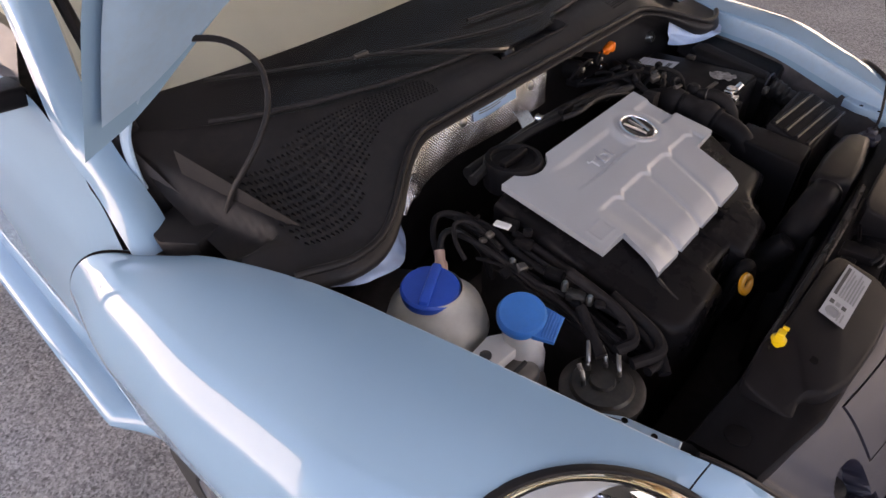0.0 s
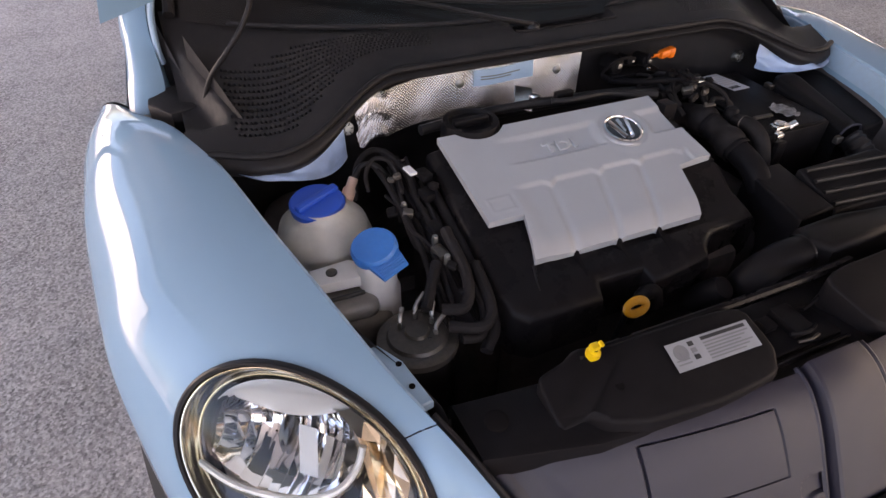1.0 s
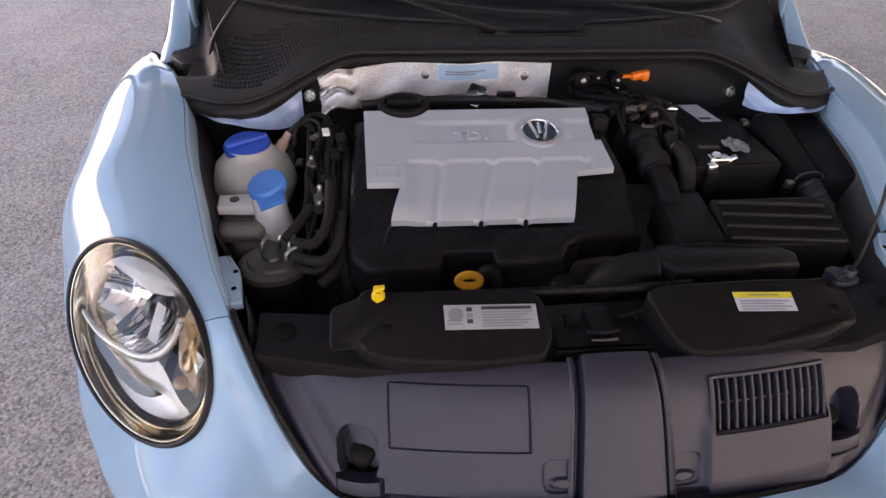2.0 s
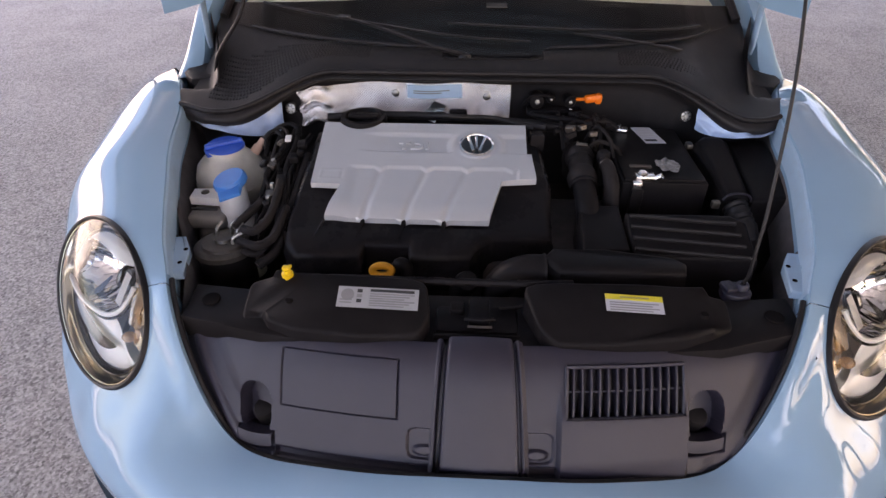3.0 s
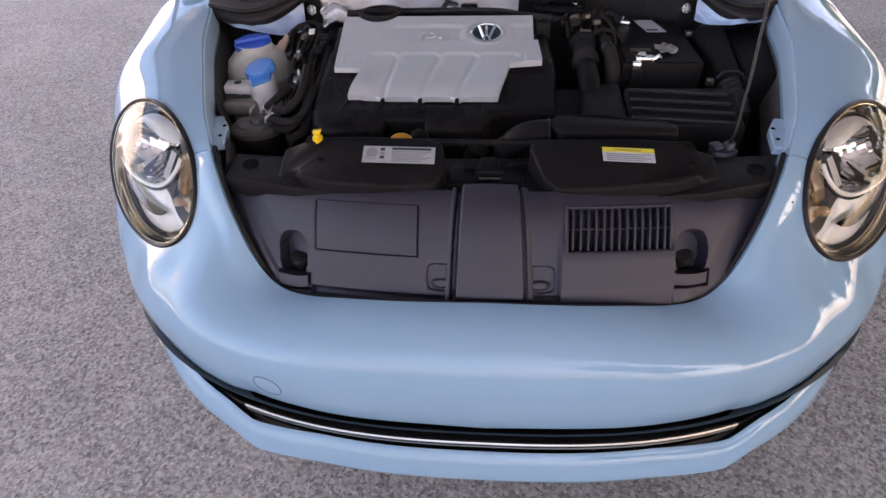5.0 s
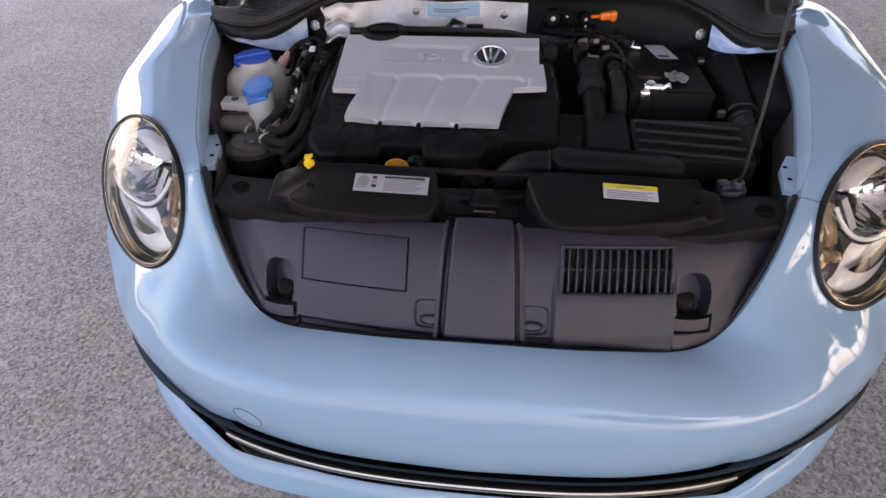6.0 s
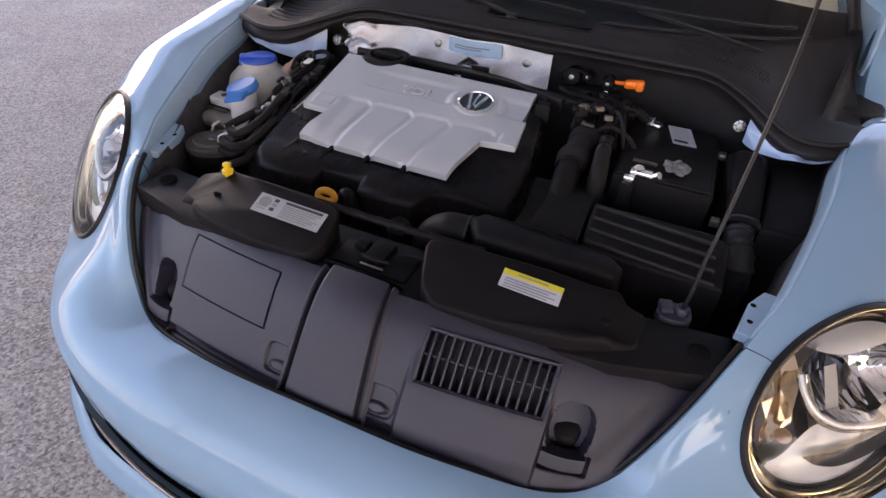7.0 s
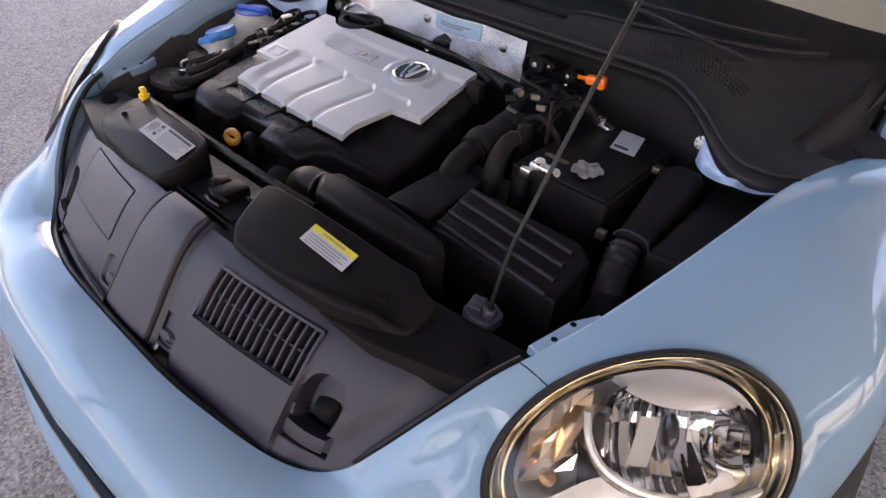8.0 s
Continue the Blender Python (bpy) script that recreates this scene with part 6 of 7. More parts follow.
# front snorkel
bm = bmesh.new()
prism(bm, [(0.110, -0.500), (0.20, -0.496), (0.318, -0.502), (0.338, -0.52), (0.330, -0.548), (0.20, -0.562), (0.12, -0.562), (0.092, -0.53)][::-1], 0.66, lambda x, y: 0.822 - 4.0 * (y + 0.528) ** 2 - 0.10 * max(0, x - 0.2), 0.012, 4)
part("snorkel", bm, BLACK, ab)
bm = bmesh.new()
tube(bm, [(0.10, -0.53, 0.792), (0.065, -0.528, 0.788), (0.035, -0.522, 0.765), (0.018, -0.515, 0.72), (0.015, -0.51, 0.62)], 0.027, 18, 7)
part("snorkel_elbow", bm, BLACK, ab)
bm = bmesh.new()
lathe(bm, [(0.0285, -0.002), (0.0288, 0.0015), (0.027, 0.003)], 26, basis((0.098, -0.53, 0.792), (0, 1, 0), (1, 0, 0.05)))
part("elbow_collar", bm, RIDGE, ab)
bm = bmesh.new()
rbox(bm, (0.33, -0.42, 0.43), (0.2, 0.09, 0.28), 0.01)
rbox(bm, (0.2, -0.53, 0.50), (0.2, 0.04, 0.40), 0.01)
part("bracket", bm, DARK, ab)

# ---------------------------------------------------------------- parts on the bulkhead
bm = bmesh.new()
tube(bm, [(0.205, 0.006, 0.886), (0.222, 0.002, 0.888), (0.232, 0.0, 0.890)], 0.004, 8, 3)
rbox(bm, (0.246, 0.002, 0.8905), (0.038, 0.018, 0.019), 0.007, 2, pose(0, 0, 0, 0, -6, 10))
rbox(bm, (0.260, 0.002, 0.890), (0.017, 0.020, 0.025), 0.007, 2)
part("orange_cap", bm, ORANGE, bulkhead, "bright orange plastic plug")
for x, z, r in ((0.118, 0.878, 0.020), (0.150, 0.884, 0.010), (0.195, 0.878, 0.014)):
    bm = bmesh.new()
    lathe(bm, [(r, 0.0), (r, 0.03), (r * 0.8, 0.036), (r * 0.35, 0.038), (0.0, 0.038)], 20, basis((x, 0.03, z), (1, 0, 0), (0, -1, 0.15)))
    u = part("union", bm, BLACK, bulkhead)
    bm = bmesh.new()
    lathe(bm, [(r * 0.30, 0.0), (r * 0.30, 0.006), (0.0, 0.007)], 6, basis((x, -0.008, z + 0.006), (1, 0, 0), (0, -1, 0.15)))
    part("union_nut", bm, STEEL, u)
bm = bmesh.new()
rbox(bm, (0.160, 0.0, 0.858), (0.13, 0.035, 0.016), 0.005, 2)
tube(bm, [(0.085, 0.0, 0.87), (0.10, -0.012, 0.897), (0.13, -0.014, 0.902), (0.155, -0.01, 0.895)], 0.0035, 7, 6)
tube(bm, [(0.19, -0.005, 0.87), (0.195, -0.01, 0.90), (0.205, -0.005, 0.892)], 0.003, 7, 5)
tube(bm, [(0.12, -0.01, 0.856), (0.15, -0.05, 0.862), (0.20, -0.07, 0.868), (0.24, -0.04, 0.858), (0.27, -0.01, 0.85)], 0.007, 8, 6)
tube(bm, [(0.10, -0.01, 0.856), (0.13, -0.06, 0.868), (0.19, -0.09, 0.874), (0.25, -0.10, 0.866)], 0.006, 8, 6)
part("pipe_bracket", bm, BLACK, bulkhead)
bm = bmesh.new()
rbox(bm, (0.196, -0.012, 0.862), (0.008, 0.006, 0.018), 0.002)
part("bright_stud", bm, LEAD, bulkhead)


# ---------------------------------------------------------------- scuttle panel, seal and wipers
def cowl_rear(x):
    a = abs(x)
    return Vector((x, 0.095 + 0.235 * (a / 0.735) ** 2.6, 0.972 + 0.020 * (a / 0.735) ** 2))


def cowl_at(x, v, h=0.0):
    p = cowl_front(x).lerp(cowl_rear(x), v)
    d = abs(p.x) - (0.648 + 0.30 * p.y)
    p.z -= 0.032 * step(0.0, 0.024, d) * step(0.0, 0.04, p.y)
    p.z -= 0.020 * box_mask(x, v, -0.100, 0.125, 0.46, 1.3, 0.008, 0.05)
    p.z += 0.012 * math.sin(math.pi * v) * step(0.55, 0.35, abs(x)) - 0.018 * math.sin(math.pi * v) * step(0.45, 0.62, abs(x)) + h
    return p


def perforated(x, v):
    a = abs(x)
    if x < 0:
        return (0.275 < a < 0.66 and 0.12 + 0.25 * step(0.62, 0.40, a) < v < 0.80 and v < 0.80 - 0.15 * step(0.5, 0.65, a))
    return 0.300 < a < 0.50 and 0.26 + 0.1 * step(0.40, 0.5, a) < v < 0.66 - 0.16 * step(0.38, 0.50, a)


bm = bmesh.new()
NXC, NVC = 190, 21
for i in range(NXC):
    for j in range(NVC):
        x0, x1 = lerp(-0.735, 0.735, i / NXC), lerp(-0.735, 0.735, (i + 1) / NXC)
        v0, v1 = j / NVC, (j + 1) / NVC
        if perforated((x0 + x1) / 2, (v0 + v1) / 2):
            shift = 0.18 if j % 2 else -0.18
            outer = [(0, 0), (0.5, 0), (1, 0), (1, 0.5), (1, 1), (0.5, 1), (0, 1), (0, 0.5)]
            inner = [(0.5 + shift + (0.30 if x0 < -0.42 else 0.36 if x0 < 0 else 0.36 if x0 < 0.42 else 0.26) * math.cos(radians(a)), 0.5 + (0.32 if x0 < -0.42 else 0.40 if x0 < 0 else 0.40 if x0 < 0.42 else 0.28) * math.sin(radians(a))) for a in (225, 270, 315, 0, 45, 90, 135, 180)]
            O = [bm.verts.new(cowl_at(lerp(x0, x1, p), lerp(v0, v1, q))) for p, q in outer]
            I = [bm.verts.new(cowl_at(lerp(x0, x1, p), lerp(v0, v1, q))) for p, q in inner]
            D = [bm.verts.new(cowl_at(lerp(x0, x1, p), lerp(v0, v1, q), -0.004)) for p, q in inner]
            for k in range(8):
                bm.faces.new((O[k], O[(k + 1) % 8], I[(k + 1) % 8], I[k]))
                bm.faces.new((I[k], I[(k + 1) % 8], D[(k + 1) % 8], D[k]))
        else:
            bm.faces.new([bm.verts.new(cowl_at(x, v)) for x, v in ((x0, v0), (x1, v0), (x1, v1), (x0, v1))])
bmesh.ops.remove_doubles(bm, verts=bm.verts, dist=0.0002)
scuttle = part("scuttle_panel", bm, COWL, car, "dusty black scuttle panel with perforated inlets", smooth=35)
bm = bmesh.new()
surf(bm, lambda x, v: cowl_at(x, v, -0.014), span(-0.73, 0.73, 40), span(0.02, 0.98, 6))
part("scuttle_base", bm, DARK, scuttle)
bm = bmesh.new()
tube(bm, [cowl_front(x) + Vector((0, -0.004, 0.004)) for x in span(-0.705, 0.674, 90)], 0.0060, 10, 0)
seal = part("bonnet_seal", bm, RUBBER, car, "black rubber bonnet seal")
bm = bmesh.new()
surf(bm, lambda x, v: cowl_front(x) + Vector((0, -0.006 - 0.010 * math.sin(math.pi * v), -0.002 - (0.014 + 0.018 * step(0.42, 0.55, abs(x))) * v)), span(-0.700, 0.676, 90), span(0, 1, 8))
part("seal_lip", bm, RUBBER, seal)
# raised rim and steps of the scuttle
bm = bmesh.new()
tube(bm, [cowl_at(x, 0.97, 0.004) for x in span(-0.62, 0.62, 50)], 0.005, 8, 0)
part("scuttle_rim", bm, COWL, scuttle)
bm = bmesh.new()
tube(bm, [cowl_at(x, 0.43, 0.0015) for x in span(-0.104, 0.129, 16)], 0.0022, 6, 0)
part("pocket_lip", bm, RIDGE, scuttle)
for s in (1, -1):
    # end blocks and folded flaps at the corners
    bm = bmesh.new()
    prism(bm, [(s * 0.700, 0.112), (s * 0.752, 0.098), (s * 0.788, 0.140), (s * 0.786, 0.186), (s * 0.712, 0.205)][::s], 0.83, lambda x, y: 0.893 + 0.10 * (y - 0.14), 0.004, 2)
    part("corner_block", bm, COWL, scuttle)

    # a stiff triangular wall between the end block and the perforated inlet
    bm = bmesh.new()
    A, C, D = Vector((s * 0.701, 0.198, 0.985)), Vector((s * 0.639, -0.007, 0.905)), Vector((s * 0.707, 0.187, 0.882))
    surf(bm, lambda u, v: A.lerp(D, v).lerp(C, u), span(0, 0.985, 10), span(0, 1, 5))
    # the right flap is blacker: its deeper shade is put into the colour
    part("folded_flap", bm, COWL if s < 0 else BLACK, scuttle)
    # black side wall up to the screen's corner
    bm = bmesh.new()
    surf(bm, lambda u, v: Vector((s * lerp(0.708, 0.752, u), lerp(0.15, 0.30, u), lerp(0.86, lerp(0.905, 1.005, step(0, 1, u)), v))), span(0, 1, 10), span(0, 1, 4))
    part("side_trim", bm, DARK, scuttle)


# ---------------------------------------------------------------- windscreen and cabin
def screen(x, s):
    b = cowl_rear(x)
    k = 1 - 0.16 * s
    return Vector((x * k, b.y - 0.02 + 0.62 * s, b.z - 0.004 + 0.43 * s - 0.05 * s * s))


bm = bmesh.new()
surf(bm, screen, span(-0.722, 0.722, 48), span(0, 1, 20))
ws = part("windscreen", bm, PANE, car, "clear windscreen")
ws.visible_shadow = False
bm = bmesh.new()
surf(bm, lambda x, k: screen(x, k * (0.240 - 0.160 * (abs(x) / 0.72) ** 1.8)) + Vector((0, 0.003, -0.004)), span(-0.724, 0.724, 48), span(0, 1, 6))
part("screen_band", bm, FRIT, ws, "black printed band")
bm = bmesh.new()
surf(bm, lambda x, s: screen(x, 0.06) + Vector((0, 0.03 + 0.9 * s, -0.022 + 0.15 * s - 0.06 * s * s)), span(-0.70, 0.70, 24), span(0, 1, 10))
part("dashboard", bm, CREAM, car, "pale cream dashboard top")
bm = bmesh.new()
rbox(bm, screen(0.02, 0.19) + Vector((0, 0, 0.002)), (0.05, 0.014, 0.004), 0.001, 1, pose(0, 0, 0, 34, 0, 0))
part("number_slot", bm, INKBLACK, ws)


SIDE = ((0.26, 0.895), (0.36, 0.905), (0.50, 0.897), (0.66, 0.876), (0.82, 0.846), (0.89, 0.822), (0.95, 0.806), (1.02, 0.788))


def cabin_width(y, z):
    """Half width of the body behind the fenders: it leans in towards the windows."""
    tail = step(3.45, 2.6, y)
    if z <= 1.02:
        for (z0, w0), (z1, w1) in zip(SIDE, SIDE[1:]):
            if z <= z1:
                return lerp(w0, w1, max(0.0, (z - z0) / (z1 - z0))) * lerp(0.55, 1, tail)
    return lerp(0.788 * lerp(0.55, 1, tail), 0.50 * lerp(0.7, 1, tail), min(1.0, max(0.0, (z - 1.02) / 0.46)) ** 1.3)


def belt(y):
    """The door's upper edge: it rises along the pillar's foot and runs on level."""
    return along(y, (0.165, 0.868), (0.265, 0.930), (0.36, 0.995), (0.50, 1.02))


def roof_z(y):
    return 0.965 + 0.52 * math.sin(math.pi * min(1, max(0.0, (y - 0.20) / 3.2)) ** 0.80) ** 0.75


for s in (1, -1):
    # door and side with a recessed edge towards the fender
    bm = bmesh.new()
    surf(bm, lambda y, k: Vector((s * cabin_width(y, lerp(0.26, belt(y), k)), y, lerp(0.26, belt(y), k))), span(0.172, 1.55, 50), span(0, 1, 24))
    door = part("door", bm, PAINT, car, "light blue front door", smooth=50)
    bm = bmesh.new()
    surf(bm, lambda y, z: Vector((s * cabin_width(y, z), y, z)), span(1.556, 3.3, 40), [0.26, 0.36, 0.50, 0.66, 0.82, 0.89, 0.95, 1.02])
    part("rear_side", bm, PAINT, car, smooth=50)
    bm = bmesh.new()
    surf(bm, lambda y, k: Vector((s * cabin_width(y, lerp(1.015, max(1.03, roof_z(y) - 0.10), k)), y, lerp(1.015, max(1.03, roof_z(y) - 0.10), k))), span(2.38, 3.33, 24), span(0, 1, 8))
    part("rear_quarter", bm, PAINT, car, smooth=60)
    bm = bmesh.new()
    surf(bm, lambda y, a: Vector((s * (0.895 + 0.070 * math.sin(a) * step(0.36, 0.50, y)), y, 0.285 + 0.032 * math.cos(a))), span(0.37, 2.1, 30), span(0.0, math.pi, 12))
    part("sill", bm, PAINT, car, "light blue running board sill", smooth=60)
    bm = bmesh.new()
    surf(bm, lambda y, v: Vector((s * (cabin_width(y, lerp(1.02, min(1.36, max(1.03, roof_z(y) - 0.07)), v)) + 0.001), y, lerp(1.02, min(1.36, max(1.03, roof_z(y) - 0.07)), v))), span(0.52, 2.4, 30), span(0, 1, 8))
    part("side_window", bm, PANE, door, "clear side window").visible_shadow = False
    # front pillar and its foot in one sweep
    inner = spline([(0.765, 0.150, 0.868), (0.753, 0.196, 0.912), (0.756, 0.268, 0.990), (0.738, 0.36, 1.055), (0.690, 0.52, 1.160), (0.62, 0.80, 1.325), (0.575, 1.0, 1.405)], 8)
    outer = spline([(0.824, 0.150, 0.862), (0.819, 0.192, 0.890), (0.809, 0.268, 0.938), (0.803, 0.355, 1.000), (0.748, 0.570, 1.135), (0.68, 0.88, 1.320), (0.61, 1.06, 1.40)], 8)

    def pillar_at(i, v):
        q = inner[i].lerp(outer[i], v)
        along_it = inner[min(i + 1, len(inner) - 1)] - inner[max(0, i - 1)]
        out = (outer[i] - inner[i]).cross(along_it).normalized()
        out = out if out.z > 0 else -out
        q = q + out * 0.016 * math.sin(math.pi * min(1, max(0, v)))
        return Vector((s * q.x, q.y, q.z))

    bm = bmesh.new()
    surf(bm, pillar_at, list(range(len(inner))), span(0, 1, 12))
    surf(bm, lambda i, v: pillar_at(i, 0) + Vector((-s * 0.006 * v, 0.02 * v, -0.045 * v)), list(range(len(inner))), [0.0, 0.4, 1.0])
    surf(bm, lambda i, v: pillar_at(i, 1) + Vector((-s * 0.010 * v, 0.0, -0.045 * v)), list(range(len(inner))), [0.0, 0.4, 1.0])
    part("pillar", bm, PAINT, car, "light blue windscreen pillar with a broad foot", smooth=45)
    bm = bmesh.new()
    tube(bm, [screen(s * 0.716, k) + Vector((0, 0, 0.006)) for k in (0.0, 0.2, 0.5, 0.8, 1.0)], 0.011, 8, 4)
    part("screen_seal", bm, RUBBER, ws)
    # door mirror
    bm = bmesh.new()
    bmesh.ops.create_uvsphere(bm, u_segments=24, v_segments=14, radius=1, matrix=Matrix.Translation((s * 1.045, 0.545, 1.115)) @ Matrix.Diagonal((0.115, 0.075, 0.075, 1)))
    mir = part("door_mirror", bm, PAINT, car, "light blue door mirror on a black foot")
    bm = bmesh.new()
    rbox(bm, (s * 0.885, 0.545, 1.022), (0.205, 0.085, 0.034), 0.010, 3, pose(0, 0, 0, 0, -s * 4, 0))
    part("mirror_foot", bm, BLACK, mir)
    bm = bmesh.new()
    lathe(bm, [(0.0, 0.004), (0.07, 0.0), (0.0, -0.004)], 24, basis((s * 1.048, 0.612, 1.115), (1, 0, 0), (0, 1, 0)), (1.3, 0.8))
    part("mirror_glass", bm, CHROME, mir)
    # wheels
    for wy in (AXLE_Y, AXLE_Y + 2.54):
        bm = bmesh.new()
        W = Matrix.Translation((s * 0.81, wy, AXLE_Z)) @ pose(0, 0, 0, 0, 90 * s, 0)
        lathe(bm, [(0.22, -0.10), (0.30, -0.105), (0.322, -0.085), (0.326, 0.0), (0.322, 0.085), (0.30, 0.105), (0.23, 0.10), (0.22, 0.09)], 56, W)
        wheel = part("wheel", bm, TYRE, car, "black tyre on a silver alloy rim")
        bm = bmesh.new()
        lathe(bm, [(0.225, 0.085), (0.222, 0.098), (0.205, 0.092), (0.20, 0.03), (0.19, -0.08), (0.225, -0.09)], 48, W)
        lathe(bm, [(0.0, 0.088), (0.05, 0.086), (0.06, 0.07), (0.06, 0.04)], 24, W)
        for k in range(5):
            rbox(bm, W @ pose(0, 0, 0, 0, 0, 72 * k) @ Vector((0.13, 0, 0.066)), (0.16, 0.05, 0.028), 0.008, 2, W.to_3x3().to_4x4() @ pose(0, 0, 0, 0, 6, 72 * k))
        part("rim", bm, ALLOY, wheel)
    # rear fender bulge
    bm = bmesh.new()
    surf(bm, lambda u, v: Vector((s * (0.87 + 0.07 * math.sin(math.pi * v) ** 0.7), AXLE_Y + 2.54 + lerp(0.37, 0.47, v) * math.cos(u), AXLE_Z + lerp(0.37, 0.52, v) * math.sin(u))), span(0.0, math.pi, 36), span(0, 1, 12))
    part("rear_fender", bm, PAINT, car, smooth=60)
# roof and tail
bm = bmesh.new()
surf(bm, lambda y, a: Vector((cabin_width(y, max(0.96, roof_z(y) - 0.10)) * a, y, roof_z(y) - 0.10 * abs(a) ** 3.0)), span(0.93, 3.33, 40), span(-1, 1, 24))
part("roof", bm, PAINT, car, "light blue rounded roof", smooth=60)
bm = bmesh.new()
surf(bm, lambda a, z: Vector((cabin_width(3.25, z) * a, 3.30 + 0.12 * (1 - a * a) - 0.15 * step(0.5, 1.0, z), z)), span(-1, 1, 20), span(0.28, 0.97, 12))
part("tail", bm, PAINT, car, smooth=60)
bm = bmesh.new()
rbox(bm, (0, 1.7, 0.24), (1.5, 3.1, 0.12), 0.03)
rbox(bm, (0, 0.33, 0.55), (1.4, 0.04, 0.66), 0.01)
rbox(bm, (0, 2.1, 0.55), (1.44, 2.2, 0.55), 0.05)
part("floor_pan", bm, DARK, car)


# ---------------------------------------------------------------- wipers
def on_screen(x, s, h=0.02):
    return screen(x, s) + Vector((0, -0.3, 0.95)) * h


def wiper(pivot, arm, blade):
    """A boss, a bent arm and a long blade lying low on the screen."""
    bm = bmesh.new()
    lathe(bm, [(0.015, -0.03), (0.015, 0.002), (0.011, 0.007), (0.0, 0.008)], 20, Matrix.Translation(pivot))
    w = part("wiper", bm, WIPER, car, "black wiper arm and blade")
    bm = bmesh.new()
    tube(bm, [Vector(pivot) + Vector((0, 0, 0.004))] + [Vector(t) for t in arm], (0.006, 0.0030), 8, 6)
    part("arm", bm, WIPER, w)
    bm = bmesh.new()
    tube(bm, blade, 0.0030, 8, 6)
    part("blade", bm, WIPER, w)
    bm = bmesh.new()
    rbox(bm, Vector(arm[-1]) + Vector((0, 0, 0.001)), (0.030, 0.010, 0.009), 0.003, 2)
    part("blade_clip", bm, WIPER, w)


wiper(cowl_at(-0.055, 0.70, 0.010), [on_screen(-0.13, -0.01, 0.024), on_screen(-0.25, 0.05), on_screen(-0.36, 0.085)],
      [on_screen(-0.60, 0.10, 0.012), on_screen(-0.45, 0.098, 0.012), on_screen(-0.30, 0.085, 0.012), on_screen(-0.08, 0.05, 0.012), on_screen(0.10, 0.03, 0.012)])
wiper((0.575, 0.235, 0.938), [(0.50, 0.15, 0.955), (0.402, 0.095, 0.985), (0.257, 0.12, 1.000), (0.152, 0.165, 0.992)],
      [on_screen(-0.10, 0.10, 0.012), on_screen(0.05, 0.09, 0.012), on_screen(0.2, 0.075, 0.012), on_screen(0.40, 0.05, 0.012), on_screen(0.56, 0.03, 0.012)])
bm = bmesh.new()
bmesh.ops.create_uvsphere(bm, u_segments=12, v_segments=8, radius=0.004, matrix=Matrix.Translation((0.572, 0.225, 0.951)))
part("bright_nut", bm, LEAD, scuttle)

# the right flank stands a little closer in towards the screen than the left one
for ob in [c for c in car.children_recursive if c.type == "MESH" and c.name.split(".")[0] not in ("washer", "slit", "bright_nut", "roof", "tail")]:
    for v in ob.data.vertices:
        if v.co.x > 0.45 and v.co.y > -0.5:
            v.co.x -= 0.088 * min(0.78, v.co.y + 0.5) * step(0.45, 0.66, v.co.x)


# ---------------------------------------------------------------- bonnet, its hinges, hose and prop
HINGE = Vector((0, 0.20, 0.985))
OPEN = radians(56)
TURN_UP = Matrix.Translation((-0.03, 0.09, 0.14)) @ Matrix.Translation(HINGE) @ Matrix.Rotation(-OPEN, 4, "X") @ Matrix.Translation(-HINGE)
SHUT = spline([k[:3] for k in EDGE[:13]] + [(0.705, -0.10, 0.89), (0.745, 0.02, 0.878), (0.79, 0.22, 0.838)], SPAN)
NSHUT = len(SHUT)


def bonnet_shut(u, v, drop=0.0):
    """The closed bonnet: u across (-1 to 1), v from the windscreen (0) to the nose (1)."""
    k = min(1.0, max(0.0, v))
    i = int(round(lerp(NSHUT - 1, 0, k)))
    e = SHUT[i]
    half = e.x if k < 0.9 else lerp(SHUT[int(round(lerp(NSHUT - 4, 0, 0.9)))].x, 0.0, 0) * math.sqrt(max(0.0, 1 - ((k - 0.9) / 0.1) ** 2)) * 1.0
    y_edge = e.y
    y_mid = lerp(0.085, -0.85, v)
    x = half * u
    y = lerp(lerp(y_mid, y_edge, step(0.58, 0.92, abs(u))), lerp(y_mid, y_edge, abs(u) ** 2.2), step(0.0, 0.16, v))
    z = e.z + (lerp(0.985, 0.70, v ** 1.5) - e.z) * (1 - abs(u) ** 2.0) - drop
    return Vector((x, y, z))


bm = bmesh.new()
us, vs = sorted(span(-1, 1, 36) + [-0.985, -0.965, 0.965, 0.985]), span(0, 0.985, 48)
surf(bm, lambda u, v: TURN_UP @ bonnet_shut(u, v), us, vs)
bonnet = part("bonnet", bm, PAINT, car, "open light blue bonnet", smooth=60)
bm = bmesh.new()
surf(bm, lambda u, v: TURN_UP @ bonnet_shut(u * 0.975, lerp(0.014, 0.975, v), 0.012 + 0.022 * step(0.0, 0.12, min(1 - abs(u), v, 1 - v)) * (1 if (abs(u) < 0.14 or 0.34 < abs(u) < 0.44 or v < 0.16 or abs(u) > 0.86) else 0.15)), span(-1, 1, 80), span(0, 1, 60))
part("bonnet_inner", bm, PAINT_IN, bonnet, "stamped light blue inner panel", smooth=50)
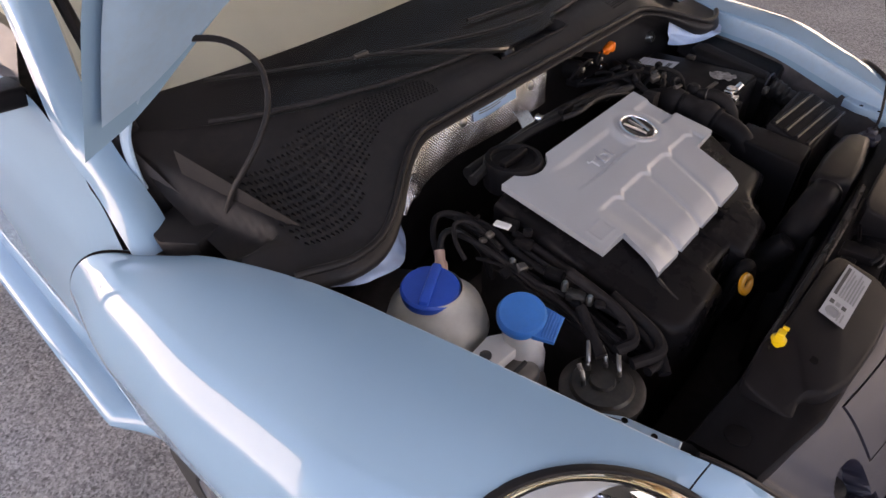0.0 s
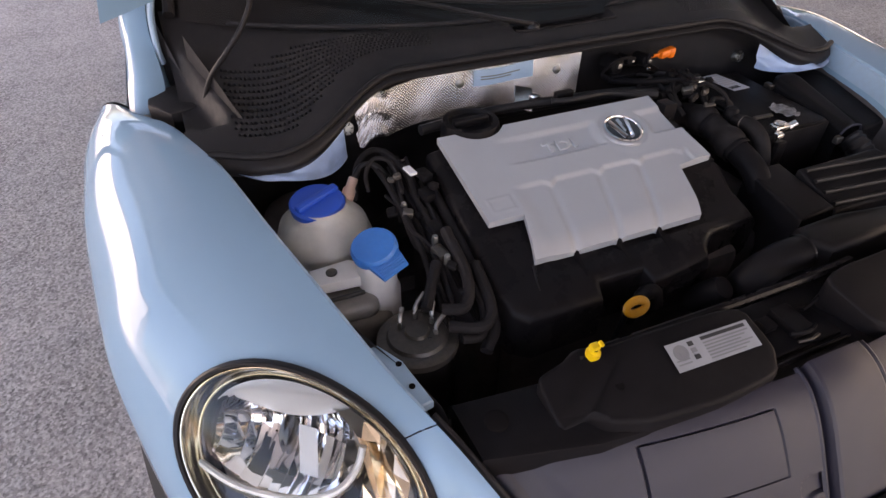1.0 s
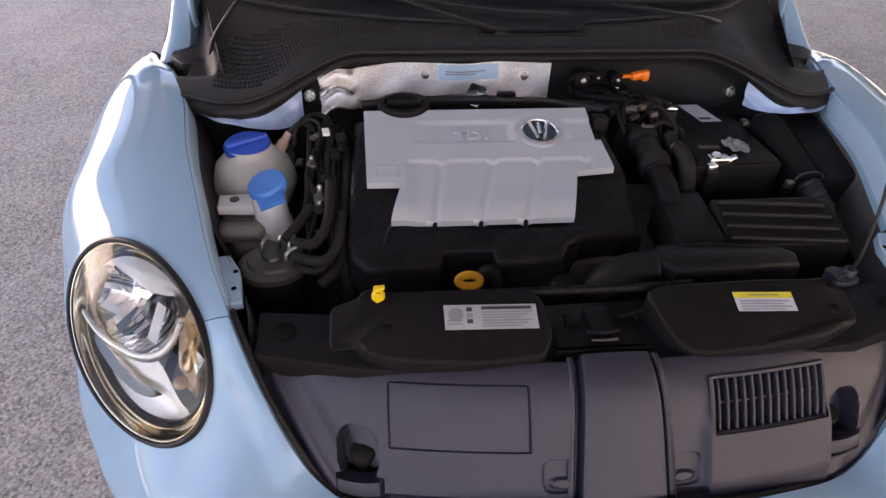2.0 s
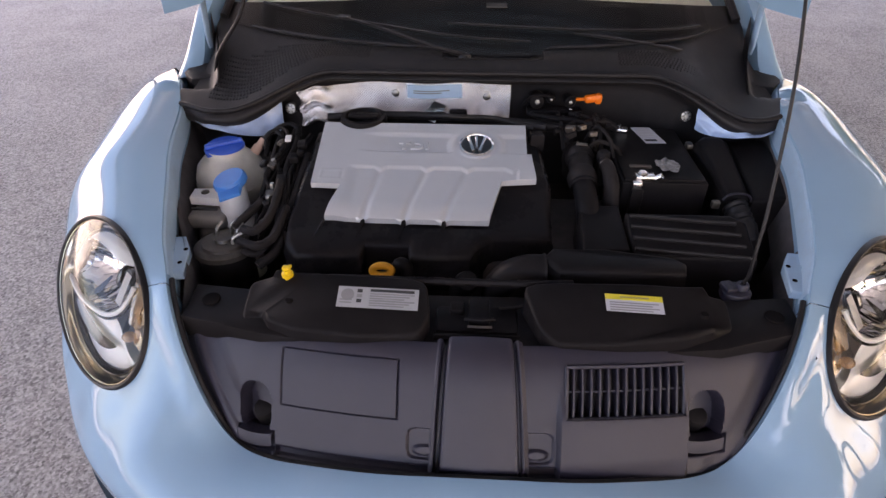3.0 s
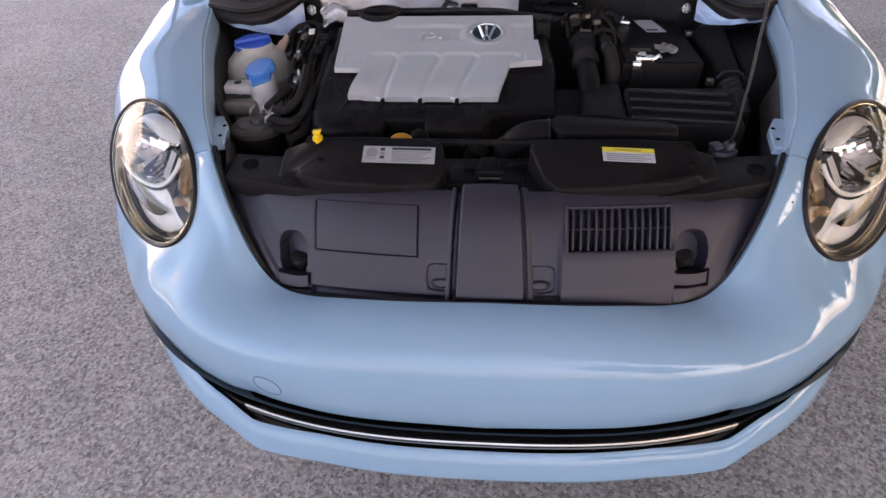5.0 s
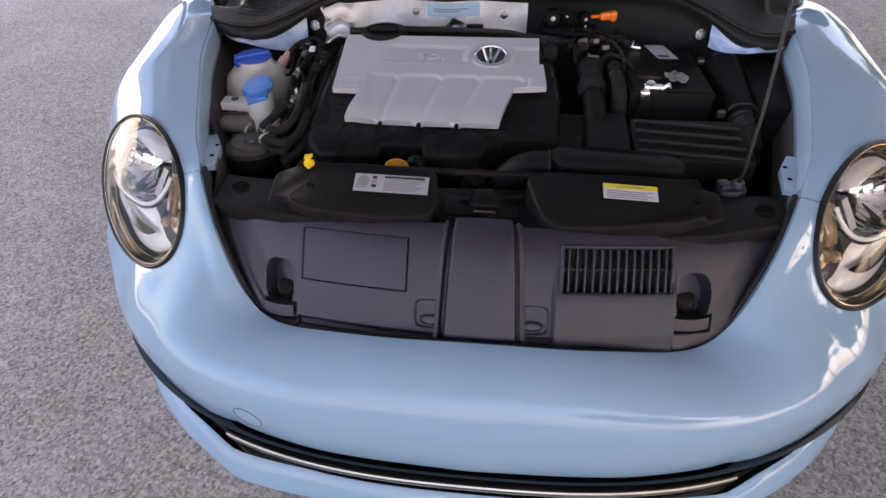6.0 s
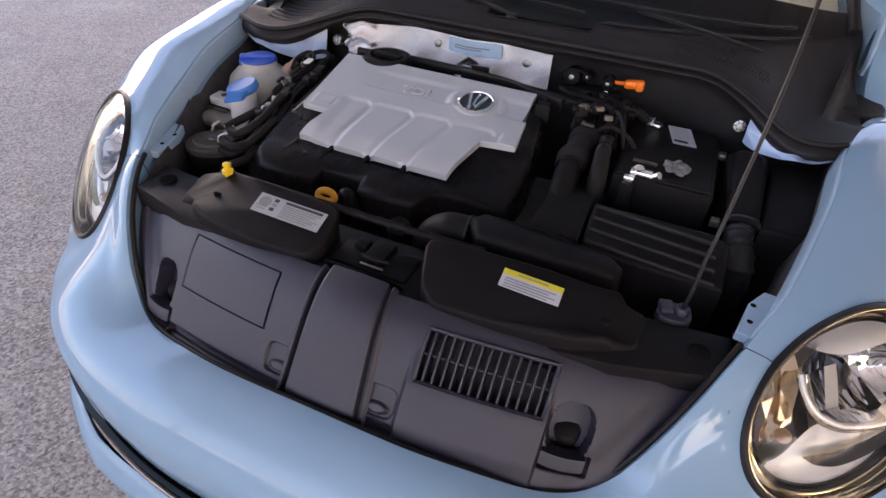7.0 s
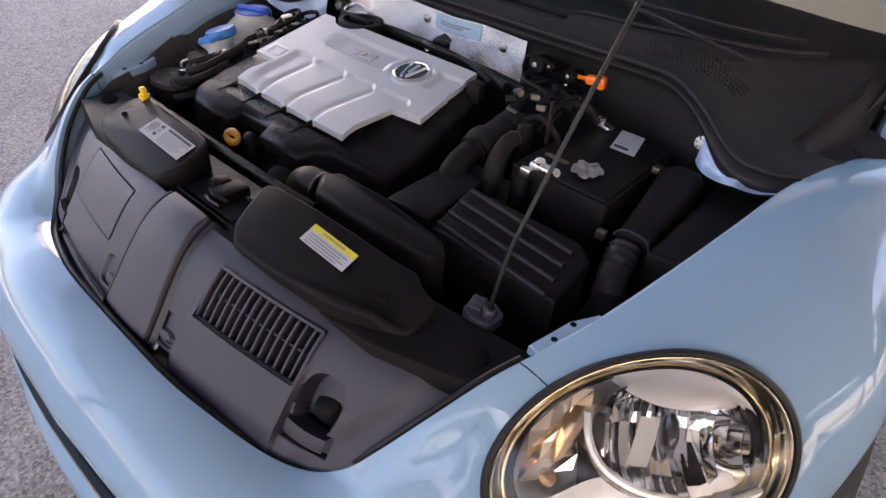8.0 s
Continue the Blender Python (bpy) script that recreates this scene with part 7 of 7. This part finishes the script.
for s in (1, -1):
    bm = bmesh.new()
    arm = spline([(0.748, 0.247, 0.925), (0.750, 0.246, 0.951), (0.746, 0.243, 1.00), (0.738, 0.230, 1.035), (0.722, 0.200, 1.080), (0.712, 0.187, 1.105)], 6)
    surf(bm, lambda i, a: Vector((s * (arm[i].x + 0.006 * math.cos(a)) - 0.065 * (s > 0), arm[i].y + 0.015 * math.sin(a), arm[i].z)), list(range(len(arm))), span(0, 2 * math.pi, 10))
    part("bonnet_hinge", bm, PAINT_IN, bonnet, "light blue hinge arm")
    # a dark disc on the inner panel, painted as the shade of a hole
    bm = bmesh.new()
    g = TURN_UP @ bonnet_shut(s * 0.78, 0.10, 0.030)
    lathe(bm, [(0.028, -0.004), (0.028, 0.001), (0.0, 0.001)], 20, basis(g, (1, 0, 0), (0, -math.sin(OPEN), -math.cos(OPEN))))
    part("pressed_hole", bm, VOID, bonnet)
bm = bmesh.new()
tube(bm, [(-0.655, 0.20, 1.135), (-0.605, 0.145, 1.132), (-0.578, 0.115, 1.100), (-0.583, 0.095, 1.065), (-0.602, 0.085, 1.03), (-0.640, 0.085, 0.985), (-0.672, 0.098, 0.945), (-0.690, 0.11, 0.905)], 0.0046, 9, 8)
hose = part("washer_hose", bm, RUBBER, bonnet, "thin black washer hose")
bm = bmesh.new()
lathe(bm, [(0.030, -0.004), (0.030, 0.002), (0.020, 0.010), (0.010, 0.014), (0.0, 0.014)], 20, basis((-0.668, 0.203, 1.135), (1, 0, 0), (0.45, -0.75, -0.3)))
part("grommet", bm, RUBBER, hose)
bm = bmesh.new()
tube(bm, [(0.430, -0.536, 0.776), (0.433, -0.539, 0.803), (0.4350, -0.528, 0.86), (0.4400, -0.510, 0.915), (0.4545, -0.431, 1.091), (0.462, -0.329, 1.263), (0.466, -0.245, 1.405), (0.4745, -0.085, 1.675)], 0.0028, 8, 4)
rod = part("prop_rod", bm, RODSTEEL, car, "thin dark grey bonnet prop")
bm = bmesh.new()
prism(bm, rounded([(0.396, -0.552), (0.400, -0.522), (0.424, -0.515), (0.446, -0.524), (0.446, -0.552), (0.420, -0.560)]), 0.755, lambda x, y: 0.769, 0.003, 2)
rbox(bm, (0.409, -0.536, 0.771), (0.020, 0.026, 0.010), 0.003, 2, pose(0, 0, 0, 0, 0, 15))
lathe(bm, [(0.0105, -0.004), (0.0105, 0.008), (0.0085, 0.011), (0.005, 0.011), (0.0045, 0.004)], 18, Matrix.Translation((0.431, -0.537, 0.770)))
part("prop_socket", bm, GRAIN, rod, "grey plastic prop socket")
